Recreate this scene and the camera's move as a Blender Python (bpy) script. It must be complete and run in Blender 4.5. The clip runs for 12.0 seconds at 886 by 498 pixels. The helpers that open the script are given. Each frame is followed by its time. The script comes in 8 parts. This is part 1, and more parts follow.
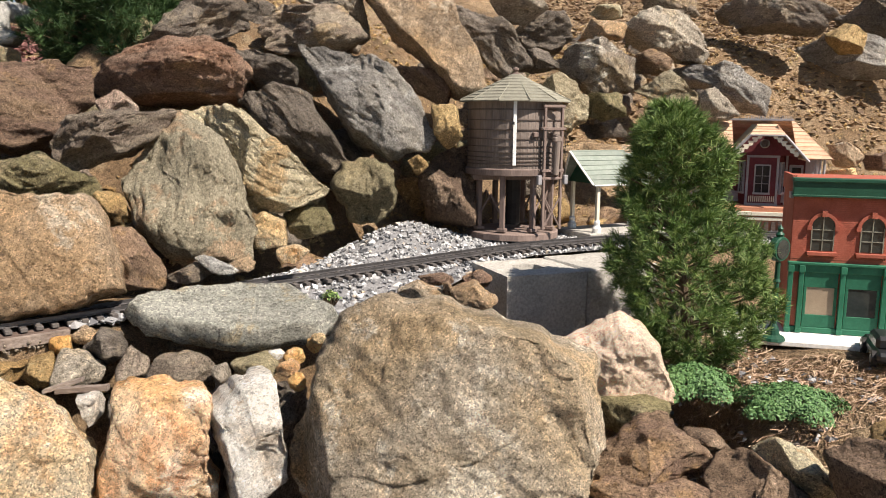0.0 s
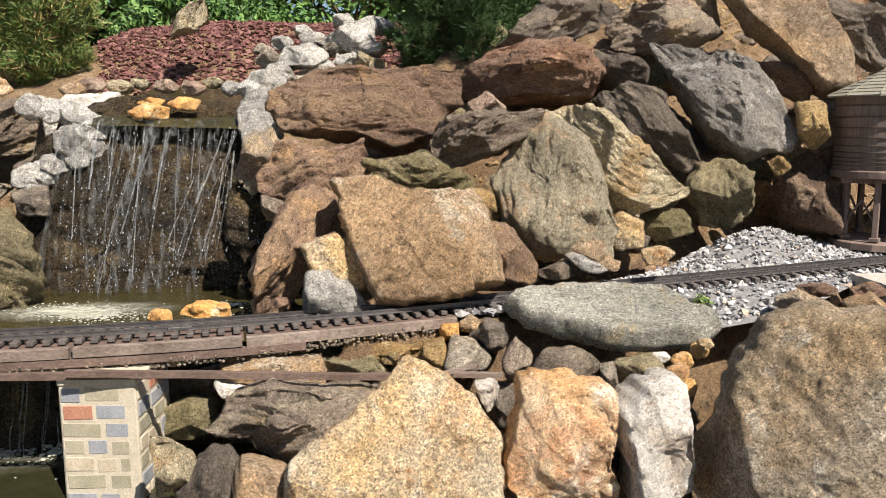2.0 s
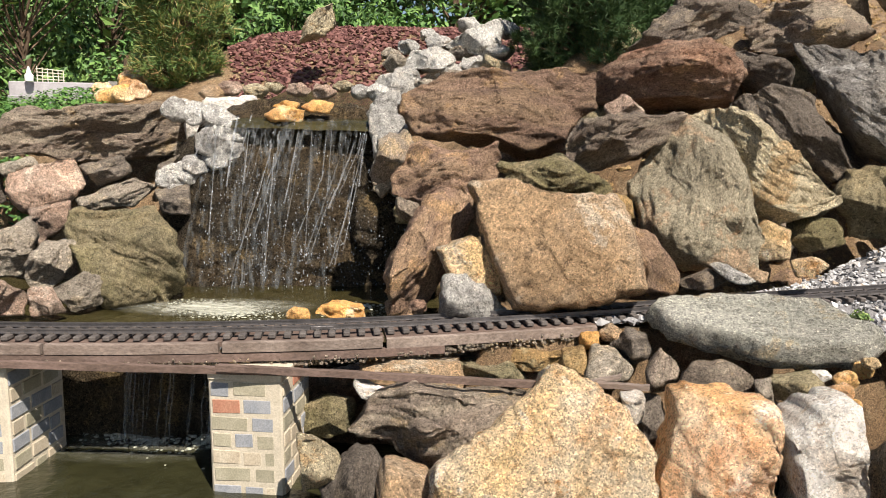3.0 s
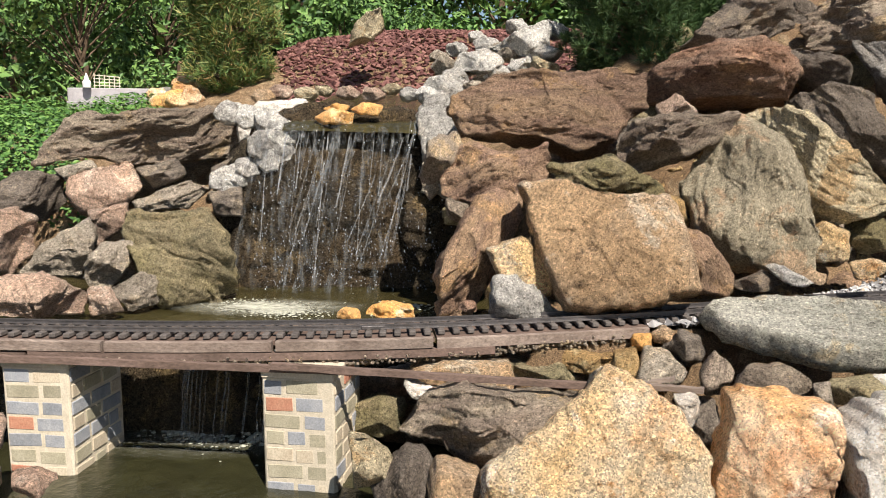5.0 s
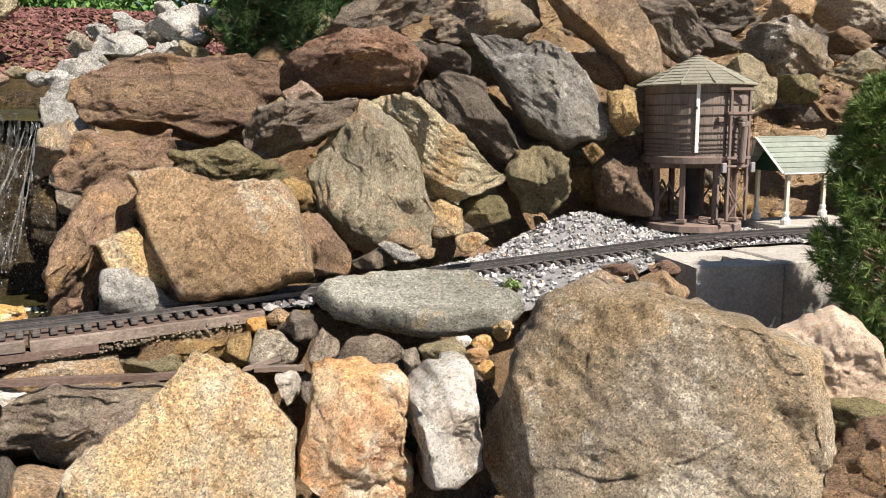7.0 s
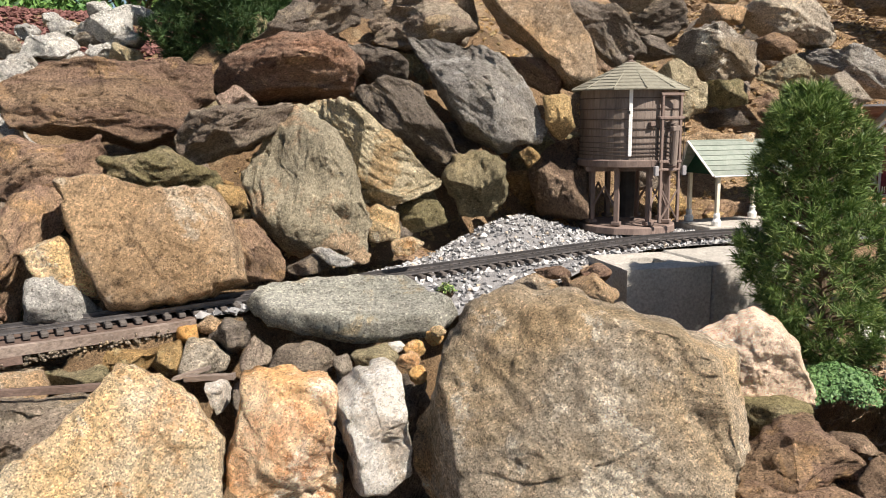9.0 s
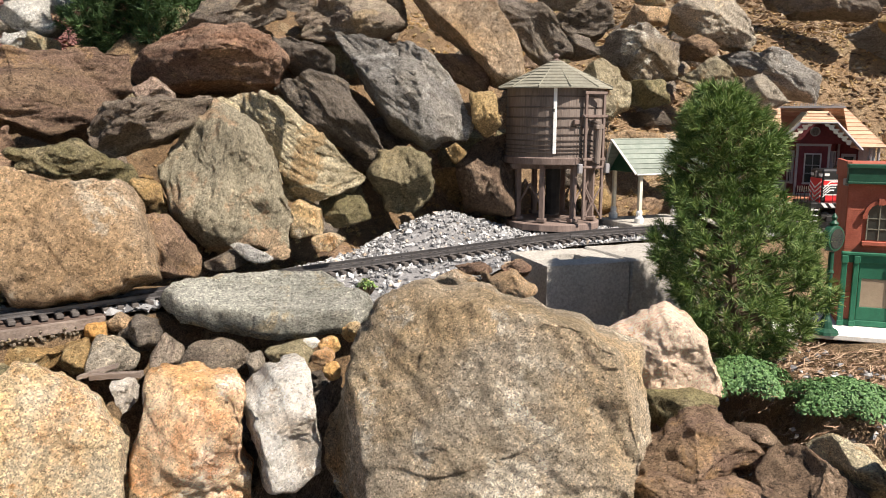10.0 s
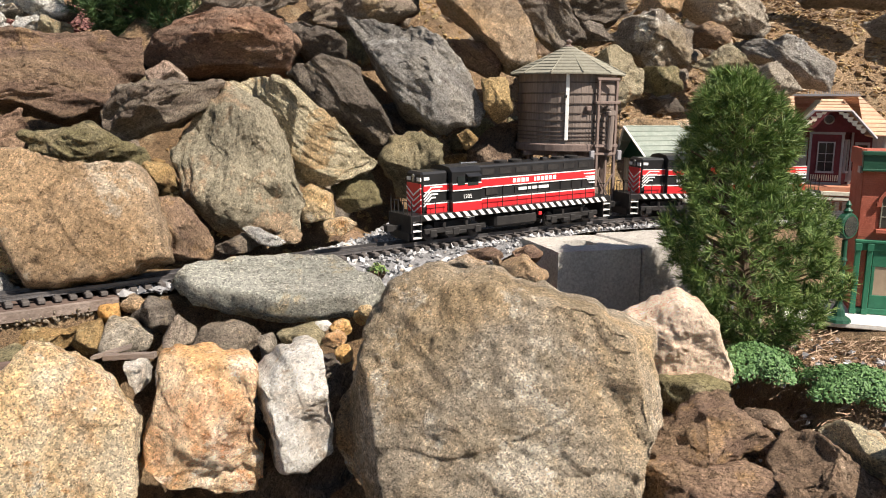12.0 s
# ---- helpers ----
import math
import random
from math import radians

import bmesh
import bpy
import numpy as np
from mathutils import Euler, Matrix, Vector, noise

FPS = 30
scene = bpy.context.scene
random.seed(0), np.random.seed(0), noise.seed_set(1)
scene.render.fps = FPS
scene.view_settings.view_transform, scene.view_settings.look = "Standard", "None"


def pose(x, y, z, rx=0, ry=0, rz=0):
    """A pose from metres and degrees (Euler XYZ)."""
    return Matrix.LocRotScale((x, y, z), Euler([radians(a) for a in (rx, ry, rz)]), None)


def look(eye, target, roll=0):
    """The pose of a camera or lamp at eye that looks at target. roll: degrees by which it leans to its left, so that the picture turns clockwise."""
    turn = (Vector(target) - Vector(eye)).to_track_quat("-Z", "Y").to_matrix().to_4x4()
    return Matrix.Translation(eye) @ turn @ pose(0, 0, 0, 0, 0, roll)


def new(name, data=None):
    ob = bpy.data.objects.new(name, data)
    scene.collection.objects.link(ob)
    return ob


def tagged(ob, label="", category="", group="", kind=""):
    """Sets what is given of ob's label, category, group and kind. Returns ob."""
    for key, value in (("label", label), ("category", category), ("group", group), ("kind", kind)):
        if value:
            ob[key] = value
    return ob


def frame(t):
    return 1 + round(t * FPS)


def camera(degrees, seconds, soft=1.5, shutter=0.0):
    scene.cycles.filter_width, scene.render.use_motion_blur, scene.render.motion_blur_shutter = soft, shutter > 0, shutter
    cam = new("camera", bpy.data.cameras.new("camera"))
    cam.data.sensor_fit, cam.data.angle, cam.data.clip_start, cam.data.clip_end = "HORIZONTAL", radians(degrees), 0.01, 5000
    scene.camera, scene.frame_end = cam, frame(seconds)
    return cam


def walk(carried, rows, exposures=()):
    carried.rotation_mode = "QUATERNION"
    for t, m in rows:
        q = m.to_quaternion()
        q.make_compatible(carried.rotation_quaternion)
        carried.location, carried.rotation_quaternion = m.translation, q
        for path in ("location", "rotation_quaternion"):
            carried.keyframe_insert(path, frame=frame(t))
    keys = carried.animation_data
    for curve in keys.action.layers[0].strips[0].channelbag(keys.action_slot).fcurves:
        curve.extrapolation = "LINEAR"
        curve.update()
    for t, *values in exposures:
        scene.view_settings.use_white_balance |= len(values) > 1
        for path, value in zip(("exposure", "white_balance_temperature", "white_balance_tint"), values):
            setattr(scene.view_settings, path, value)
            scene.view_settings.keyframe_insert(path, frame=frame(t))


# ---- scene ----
cam = camera(57.6, 12.0, soft=1.0)
PATH = [
    (0, (-0.0010, -0.0350, 0.3105), (0.0741, 1.9383, -0.0061), 0.54),
    (0.5, (-0.0752, -0.0289, 0.3029), (-0.2333, 1.9424, 0.0050), 0.31),
    (1, (-0.1391, -0.0322, 0.3030), (-0.4797, 1.9179, 0.0181), 0.24),
    (1.5, (-0.1696, -0.0323, 0.2908), (-0.6349, 1.8903, -0.0044), 0.04),
    (2, (-0.2032, -0.0355, 0.2910), (-0.7749, 1.8571, -0.0108), -0.06),
    (2.5, (-0.2381, -0.0352, 0.2867), (-0.9224, 1.8198, -0.0141), 0.20),
    (3, (-0.2808, -0.0417, 0.2869), (-1.0792, 1.7689, -0.0032), 0.23),
    (3.5, (-0.3176, -0.0523, 0.2888), (-1.2285, 1.7064, 0.0102), 0.10),
    (3.7, (-0.3285, -0.0545, 0.2913), (-1.2783, 1.6841, 0.0168), 0.09),
    (5.3, (-0.2545, -0.0431, 0.2791), (-1.1086, 1.7423, -0.0089), -0.33),
    (5.5, (-0.2177, -0.0357, 0.2779), (-0.9592, 1.7977, -0.0202), -0.51),
    (6, (-0.1450, -0.0223, 0.2850), (-0.6264, 1.8936, -0.0279), -0.71),
    (6.5, (-0.1042, -0.0106, 0.2826), (-0.4445, 1.9345, -0.0348), -0.38),
    (7, (-0.0838, -0.0012, 0.2822), (-0.3564, 1.9543, -0.0370), -0.50),
    (7.2, (-0.0772, -0.0017, 0.2833), (-0.3307, 1.9555, -0.0407), -0.53),
    (8.8, (-0.0627, -0.0020, 0.2913), (-0.2390, 1.9635, -0.0334), -0.68),
    (9, (-0.0489, -0.0040, 0.2945), (-0.2035, 1.9638, -0.0278), -0.45),
    (9.5, (-0.0241, -0.0014, 0.2942), (-0.0998, 1.9714, -0.0259), 0.10),
    (10, (-0.0017, -0.0002, 0.2905), (-0.0185, 1.9726, -0.0377), 0.30),
    (10.5, (0.0000, 0.0000, 0.2848), (-0.0000, 1.9714, -0.0524), 0.41),
    (11, (-0.0008, 0.0010, 0.2758), (-0.0130, 1.9705, -0.0720), 0.42),
    (11.5, (-0.0026, -0.0014, 0.2778), (-0.0288, 1.9665, -0.0782), 0.53),
    (12, (-0.0073, -0.0018, 0.2812), (-0.0450, 1.9663, -0.0727), 0.60),
]
walk(cam, [(t, look(eye, target, roll)) for t, eye, target, roll in PATH])

# ---------------------------------------------------------------- light
SUN_AZ, SUN_EL = radians(128), radians(50)      # clockwise from +y
world = bpy.data.worlds.new("world")
scene.world = world
world.use_nodes = True
wn = world.node_tree
bg = wn.nodes["Background"]
sky = wn.nodes.new("ShaderNodeTexSky")
sky.sky_type, sky.sun_disc = "NISHITA", False
sky.sun_elevation, sky.sun_rotation = SUN_EL, SUN_AZ
sky.air_density, sky.dust_density = 1.0, 0.6
wn.links.new(sky.outputs[0], bg.inputs[0])
bg.inputs[1].default_value = 0.05
sun = new("sun", bpy.data.lights.new("sun", "SUN"))
sun.data.energy, sun.data.angle, sun.data.color = 5.0, radians(0.5), (1.0, 0.9, 0.795)
toward = Vector((math.sin(SUN_AZ) * math.cos(SUN_EL), math.cos(SUN_AZ) * math.cos(SUN_EL), math.sin(SUN_EL)))
sun.matrix_world = look(toward * 20, (0, 0, 0))
scene.view_settings.exposure = 0.9


# ---------------------------------------------------------------- materials
class Nodes:
    """A small builder of node materials."""

    def __init__(self, name, rough=0.8, metal=0.0, spec=0.3):
        self.mat = bpy.data.materials.new(name)
        self.mat.use_nodes = True
        self.t = self.mat.node_tree
        self.b = self.t.nodes["Principled BSDF"]
        self.b.inputs["Roughness"].default_value = rough
        self.b.inputs["Metallic"].default_value = metal
        self.b.inputs["Specular IOR Level"].default_value = spec
        self.co = None

    def add(self, kind, **values):
        n = self.t.nodes.new(kind)
        for k, v in values.items():
            n.inputs[k.replace("_", " ")].default_value = v
        return n

    def link(self, a, b):
        self.t.links.new(a, b)

    def coord(self, stretch=(1, 1, 1), shift=True):
        tc = self.add("ShaderNodeTexCoord")
        m = self.add("ShaderNodeMapping")
        m.inputs["Scale"].default_value = stretch
        self.link(tc.outputs["Object"], m.inputs["Vector"])
        if shift:
            info = self.add("ShaderNodeObjectInfo")
            mul = self.add("ShaderNodeMath")
            mul.operation = "MULTIPLY"
            mul.inputs[1].default_value = 37.0
            self.link(info.outputs["Random"], mul.inputs[0])
            comb = self.add("ShaderNodeCombineXYZ")
            for k in range(3):
                self.link(mul.outputs[0], comb.inputs[k])
            self.link(comb.outputs[0], m.inputs["Location"])
        return m.outputs[0]

    def noise(self, co, scale, detail=6, rough=0.6, warp=0.0):
        n = self.add("ShaderNodeTexNoise", Scale=scale, Detail=detail, Roughness=rough, Distortion=warp)
        self.link(co, n.inputs["Vector"])
        return n.outputs["Fac"]

    def cells(self, co, scale, feature="F1"):
        n = self.add("ShaderNodeTexVoronoi", Scale=scale)
        n.feature = feature
        self.link(co, n.inputs["Vector"])
        return n

    def warped(self, co, scale, amount):
        """Coordinates bent by noise, so that lines wander."""
        t = self.add("ShaderNodeTexNoise", Scale=scale, Detail=4.0)
        self.link(co, t.inputs["Vector"])
        add = self.add("ShaderNodeVectorMath")
        add.operation = "MULTIPLY_ADD"
        add.inputs[1].default_value = (amount,) * 3
        self.link(t.outputs["Color"], add.inputs[0])
        self.link(co, add.inputs[2])
        return add.outputs[0]

    def ramp(self, fac, stops):
        r = self.add("ShaderNodeValToRGB")
        e = r.color_ramp.elements
        while len(e) < len(stops):
            e.new(0.5)
        for k, (p, c) in enumerate(stops):
            e[k].position = p
            e[k].color = (*c, 1) if len(c) == 3 else c
        self.link(fac, r.inputs["Fac"])
        return r.outputs["Color"]

    def step(self, fac, lo, hi):
        r = self.add("ShaderNodeMapRange")
        r.inputs["From Min"].default_value, r.inputs["From Max"].default_value = lo, hi
        self.link(fac, r.inputs["Value"])
        return r.outputs[0]

    def mix(self, fac, a, b, mode="MIX"):
        m = self.add("ShaderNodeMix")
        m.data_type, m.blend_type = "RGBA", mode
        for slot, v in ((0, fac), (6, a), (7, b)):
            if isinstance(v, (int, float)):
                m.inputs[slot].default_value = v
            elif isinstance(v, tuple):
                m.inputs[slot].default_value = (*v, 1)
            else:
                self.link(v, m.inputs[slot])
        return m.outputs[2]

    def tint(self, colour, amount=0.25):
        """Vary the brightness from object to object."""
        info = self.add("ShaderNodeObjectInfo")
        r = self.step(info.outputs["Random"], 0.0, 1.0)
        self.t.nodes[-1].inputs["To Min"].default_value = 1 - amount
        self.t.nodes[-1].inputs["To Max"].default_value = 1 + amount
        comb = self.add("ShaderNodeCombineColor")
        for k in range(3):
            self.link(r, comb.inputs[k])
        return self.mix(1.0, colour, comb.outputs[0], "MULTIPLY")

    def colour(self, c):
        if isinstance(c, tuple):
            self.b.inputs["Base Color"].default_value = (*c, 1)
        else:
            self.link(c, self.b.inputs["Base Color"])

    def bump(self, heights, distance=0.003):
        """Stack bumps: (height, strength) pairs."""
        last = None
        for h, s in heights:
            n = self.add("ShaderNodeBump", Strength=s, Distance=distance)
            self.link(h, n.inputs["Height"])
            if last:
                self.link(last, n.inputs["Normal"])
            last = n.outputs[0]
        self.link(last, self.b.inputs["Normal"])


def rock_material(name, base, other, patch, dark, grain=150.0, strata=(1, 1, 1), speck=0.5, rough=0.85, patchy=0.56, deep=1.0):
    """Stone: large stains, crusts of lichen and rust, crystal grains and open pits."""
    n = Nodes(name, rough, 0, 0.25)
    co = n.coord(strata)
    plain = n.coord()
    big = n.noise(co, 4, 10, 0.66, 0.5)
    crust = n.noise(plain, 9, 14, 0.74, 0.3)
    streak = n.noise(co, 16, 14, 0.78, 0.2)
    pit = n.noise(co, 60, 8, 0.8, 0.2)
    c = n.mix(n.step(big, 0.42, 0.58), base, other)
    c = n.mix(n.step(crust, patchy - 0.015, patchy + 0.035), c, patch)
    c = n.mix(n.step(streak, 0.545, 0.6), c, n.mix(n.step(pit, 0.4, 0.6), dark, c))
    c = n.mix(n.step(n.noise(co, 7, 12, 0.72, 0.4), 0.53, 0.63), c, n.mix(0.55, c, dark))
    c = n.mix(1.0, c, n.ramp(n.noise(plain, 3.0, 3, 0.6), [(0.35, (1.2, 1.18, 1.16)), (0.6, (1.75, 1.74, 1.72))]), "MULTIPLY")
    # crystal grains of two sizes, each with its own tone
    for size, deepness in ((grain * 1.5, 0.7 * speck), (grain * 3.6, 1.2 * speck)):
        cell = n.cells(n.warped(plain, size * 0.5, 0.6 / size), size)
        tone = n.add("ShaderNodeSeparateColor")
        n.link(cell.outputs["Color"], tone.inputs[0])
        c = n.mix(1.0, c, n.ramp(tone.outputs[0], [(0.0, (1 - deepness,) * 3), (0.3, (0.95,) * 3), (0.8, (1.06,) * 3), (1.0, (1 + 1.0 * deepness,) * 3)]), "MULTIPLY")
    c = n.mix(1.0, c, n.ramp(pit, [(0.33, (0.32, 0.29, 0.26)), (0.43, (0.96, 0.96, 0.95)), (0.62, (1.12, 1.12, 1.12)), (0.7, (1.4, 1.4, 1.4))]), "MULTIPLY")
    c = n.tint(c, 0.14)
    n.colour(c)
    ragged = 0.95 if max(strata) > 1 else 0.5
    n.bump([(streak, ragged * deep), (crust, 0.3 * deep), (pit, 0.7 * deep), (n.noise(plain, grain * 2, 5, 0.85), 1.0 * deep)], 0.009)
    return n.mat


ROCKS = {
    "tan": rock_material("tan_rock", (0.378, 0.261, 0.153), (0.324, 0.252, 0.180), (0.450, 0.378, 0.288), (0.180, 0.126, 0.081)),
    "tanlight": rock_material("tan_granite", (0.56, 0.4, 0.21), (0.5, 0.42, 0.3), (0.62, 0.56, 0.46), (0.4, 0.2, 0.07), speck=0.55),
    "brown": rock_material("brown_rock", (0.221, 0.148, 0.107), (0.271, 0.189, 0.123), (0.312, 0.205, 0.115), (0.082, 0.053, 0.041), strata=(1, 1, 5)),
    "darkbrown": rock_material("dark_brown_rock", (0.15, 0.105, 0.076), (0.2, 0.14, 0.095), (0.31, 0.23, 0.165), (0.055, 0.04, 0.032), strata=(1, 1, 2)),
    "greybrown": rock_material("grey_brown_schist", (0.212, 0.170, 0.136), (0.272, 0.230, 0.178), (0.340, 0.264, 0.170), (0.085, 0.068, 0.055), strata=(1, 1, 7)),
    "rust": rock_material("rust_stained_rock", (0.235, 0.14, 0.095), (0.22, 0.15, 0.11), (0.34, 0.225, 0.14), (0.08, 0.045, 0.034), strata=(1, 1, 5)),
    "dark": rock_material("dark_schist", (0.141, 0.119, 0.097), (0.194, 0.167, 0.141), (0.264, 0.220, 0.167), (0.053, 0.046, 0.040), strata=(1, 1, 7)),
    "slate": rock_material("grey_slate_rock", (0.212, 0.202, 0.189), (0.276, 0.258, 0.230), (0.386, 0.377, 0.359), (0.092, 0.078, 0.069), strata=(1, 1, 5)),
    "grey": rock_material("grey_rock", (0.264, 0.230, 0.187), (0.306, 0.272, 0.221), (0.383, 0.323, 0.238), (0.111, 0.093, 0.072)),
    "lightgrey": rock_material("light_grey_rock", (0.37, 0.365, 0.345), (0.42, 0.415, 0.395), (0.48, 0.46, 0.42), (0.2, 0.19, 0.18)),
    "pale": rock_material("pale_layered_rock", (0.365, 0.315, 0.212), (0.425, 0.374, 0.264), (0.374, 0.272, 0.153), (0.145, 0.119, 0.076), strata=(1, 1, 7)),
    "green": rock_material("greenish_schist", (0.27, 0.24, 0.175), (0.32, 0.285, 0.21), (0.34, 0.25, 0.165), (0.11, 0.1, 0.07), strata=(5, 5, 1)),
    "moss": rock_material("mossy_rock", (0.187, 0.162, 0.085), (0.238, 0.204, 0.128), (0.297, 0.246, 0.145), (0.068, 0.068, 0.038)),
    "pink": rock_material("pinkish_rock", (0.399, 0.281, 0.212), (0.340, 0.264, 0.212), (0.510, 0.416, 0.340), (0.170, 0.111, 0.085)),
    "pinkwhite": rock_material("pink_quartz", (0.7, 0.53, 0.4), (0.74, 0.6, 0.48), (0.8, 0.72, 0.62), (0.5, 0.31, 0.19), speck=0.3),
    "white": rock_material("white_quartz", (0.62, 0.585, 0.53), (0.68, 0.66, 0.62), (0.56, 0.47, 0.35), (0.4, 0.31, 0.22), speck=0.3, patchy=0.62),
    "orangewhite": rock_material("orange_stained_quartz", (0.6, 0.36, 0.17), (0.62, 0.49, 0.34), (0.72, 0.62, 0.49), (0.4, 0.15, 0.045), speck=0.4),
    "orange": rock_material("orange_stone", (0.6, 0.33, 0.11), (0.66, 0.44, 0.2), (0.7, 0.54, 0.33), (0.42, 0.2, 0.07), speck=0.3),
    "ochre": rock_material("ochre_stone", (0.323, 0.212, 0.093), (0.374, 0.272, 0.136), (0.425, 0.340, 0.187), (0.136, 0.085, 0.043)),
    "mixed": rock_material("mottled_rock", (0.281, 0.230, 0.162), (0.204, 0.178, 0.153), (0.510, 0.484, 0.425), (0.085, 0.072, 0.060)),
    "boulder": rock_material("boulder_granite", (0.38, 0.285, 0.175), (0.33, 0.28, 0.215), (0.5, 0.45, 0.37), (0.16, 0.13, 0.085), grain=180, speck=0.55),
    "slabgreen": rock_material("greenish_slab_stone", (0.345, 0.345, 0.3), (0.4, 0.395, 0.35), (0.4, 0.345, 0.24), (0.2, 0.195, 0.16), strata=(1, 4, 7)),
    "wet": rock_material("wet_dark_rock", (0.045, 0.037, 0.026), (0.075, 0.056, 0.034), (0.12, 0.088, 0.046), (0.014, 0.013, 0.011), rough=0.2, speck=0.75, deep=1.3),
}
ROCK_LABEL = {
    "tan": "tan weathered rock with flat faces", "tanlight": "pale tan granite boulder with orange stains", "brown": "brown layered rock of the dry-stone bank",
    "darkbrown": "dark brown rough rock in shade", "greybrown": "grey-brown schist rock with layers", "rust": "long rust-coloured rock with pitted underside",
    "dark": "dark grey schist rock with sharp edges", "slate": "large grey slate rock leaning on bank", "grey": "grey weathered rock of the bank",
    "lightgrey": "light grey flat-faced stone by the track", "pale": "pale buff layered rock of the bank", "green": "grey-green schist slab standing upright",
    "moss": "olive-brown mossy rock in the bank", "pink": "pinkish weathered rock of the bank", "pinkwhite": "pinkish white quartz boulder",
    "white": "white quartz rock with rough face", "orangewhite": "white rock with orange iron stains", "orange": "small smooth orange stone",
    "ochre": "ochre crumbling stone between rocks", "mixed": "mottled grey and white rock", "boulder": "large rounded granite boulder with lichen",
    "slabgreen": "flat grey-green stone slab beside the track", "wet": "wet dark rock face behind the waterfall",
}


def stuff_material(name, c1, c2, scale, rough=0.85, spec=0.3, amount=0.3, metal=0.0, bump=0.3, stretch=(1, 1, 1), distance=0.002, per=True):
    """A plain surface with two scales of grain, stains and a little relief."""
    n = Nodes(name, rough, metal, spec)
    co = n.coord(stretch)
    a, b = n.noise(co, scale, 6, 0.65), n.noise(co, scale * 9, 4, 0.7)
    c = n.mix(n.step(a, 0.35, 0.65), c1, c2)
    c = n.mix(1.0, c, n.ramp(b, [(0.3, (1 - amount,) * 3), (0.7, (1 + amount * 0.6,) * 3)]), "MULTIPLY")
    n.colour(n.tint(c, 0.12) if per else c)
    n.bump([(a, bump), (b, bump)], distance)
    return n.mat


def island_material(name, stops, rough=0.85, spec=0.3):
    """Colours that change from piece to piece of one mesh."""
    n = Nodes(name, rough, 0, spec)
    geo = n.add("ShaderNodeNewGeometry")
    c = n.ramp(geo.outputs["Random Per Island"], stops)
    co = n.coord(shift=False)
    c = n.mix(1.0, c, n.ramp(n.noise(co, 400, 3), [(0.3, (0.75,) * 3), (0.7, (1.15,) * 3)]), "MULTIPLY")
    n.colour(c)
    return n.mat


DIRT = rock_material("ochre_dirt", (0.19, 0.125, 0.07), (0.235, 0.165, 0.1), (0.28, 0.21, 0.13), (0.07, 0.05, 0.03), grain=260, speck=0.6)
GRAVEL = island_material("grey_gravel", [(0.0, (0.14, 0.14, 0.145)), (0.35, (0.27, 0.27, 0.275)), (0.7, (0.43, 0.43, 0.43)), (0.93, (0.64, 0.63, 0.62)), (1.0, (0.42, 0.33, 0.24))])
MULCH = island_material("red_mulch", [(0.0, (0.075, 0.032, 0.03)), (0.5, (0.15, 0.065, 0.058)), (1.0, (0.25, 0.13, 0.11))])
LITTER = island_material("dry_needles", [(0.0, (0.16, 0.1, 0.065)), (0.5, (0.36, 0.24, 0.16)), (1.0, (0.56, 0.42, 0.29))])
STRAW = island_material("dry_straw", [(0.0, (0.13, 0.085, 0.055)), (0.5, (0.32, 0.225, 0.135)), (1.0, (0.52, 0.4, 0.26))])


# ---------------------------------------------------------------- helpers
def mesh_of(name, bm, mat, smooth=False):
    me = bpy.data.meshes.new(name)
    bm.to_mesh(me)
    bm.free()
    for m in mat if isinstance(mat, (list, tuple)) else [mat]:
        me.materials.append(m)
    if smooth:
        me.polygons.foreach_set("use_smooth", [True] * len(me.polygons))
    return me


def part(name, bm, mat, parent=None, label="", smooth=False):
    ob = new(name, mesh_of(name, bm, mat, smooth))
    if parent:
        ob.parent = parent
    return tagged(ob, label)


def pieces(name, bm, mat, parent, label=""):
    """Each loose piece of a bmesh becomes a part of its own."""
    left = set(bm.verts)
    while left:
        todo, found = [left.pop()], set()
        while todo:
            v = todo.pop()
            found.add(v)
            for e in v.link_edges:
                o = e.other_vert(v)
                if o in left:
                    left.discard(o)
                    todo.append(o)
        at = {v: k for k, v in enumerate(sorted(found, key=lambda q: q.index))}
        me = bpy.data.meshes.new(name)
        me.from_pydata([v.co.copy() for v in at], [], [[at[v] for v in f.verts] for f in bm.faces if f.verts[0] in at])
        me.materials.append(mat)
        ob = new(name, me)
        ob.parent = parent
        tagged(ob, label)
    bm.free()


def empty(name, m, label="", category="", group="", kind=""):
    ob = new(name)
    ob.empty_display_size = 0.02
    ob.matrix_basis = m
    return tagged(ob, label, category, group, kind)


def box(bm, lo, hi, bevel=0.0, m=None):
    """Add a box from corner to corner, with chamfered edges."""
    size = [b - a for a, b in zip(lo, hi)]
    mid = [(a + b) / 2 for a, b in zip(lo, hi)]
    r = bmesh.ops.create_cube(bm, size=1.0)
    vs = r["verts"]
    bmesh.ops.scale(bm, vec=size, verts=vs)
    bmesh.ops.translate(bm, vec=mid, verts=vs)
    if bevel:
        es = list({e for v in vs for e in v.link_edges})
        r = bmesh.ops.bevel(bm, geom=es, offset=bevel, segments=1, affect="EDGES")
        vs = list({v for f in r["faces"] for v in f.verts} | {v for v in vs if v.is_valid})
    if m:
        bmesh.ops.transform(bm, matrix=m, verts=vs)
    return vs


def boxes(*items, bevel=0.0):
    bm = bmesh.new()
    for lo, hi in items:
        box(bm, lo, hi, bevel)
    return bm


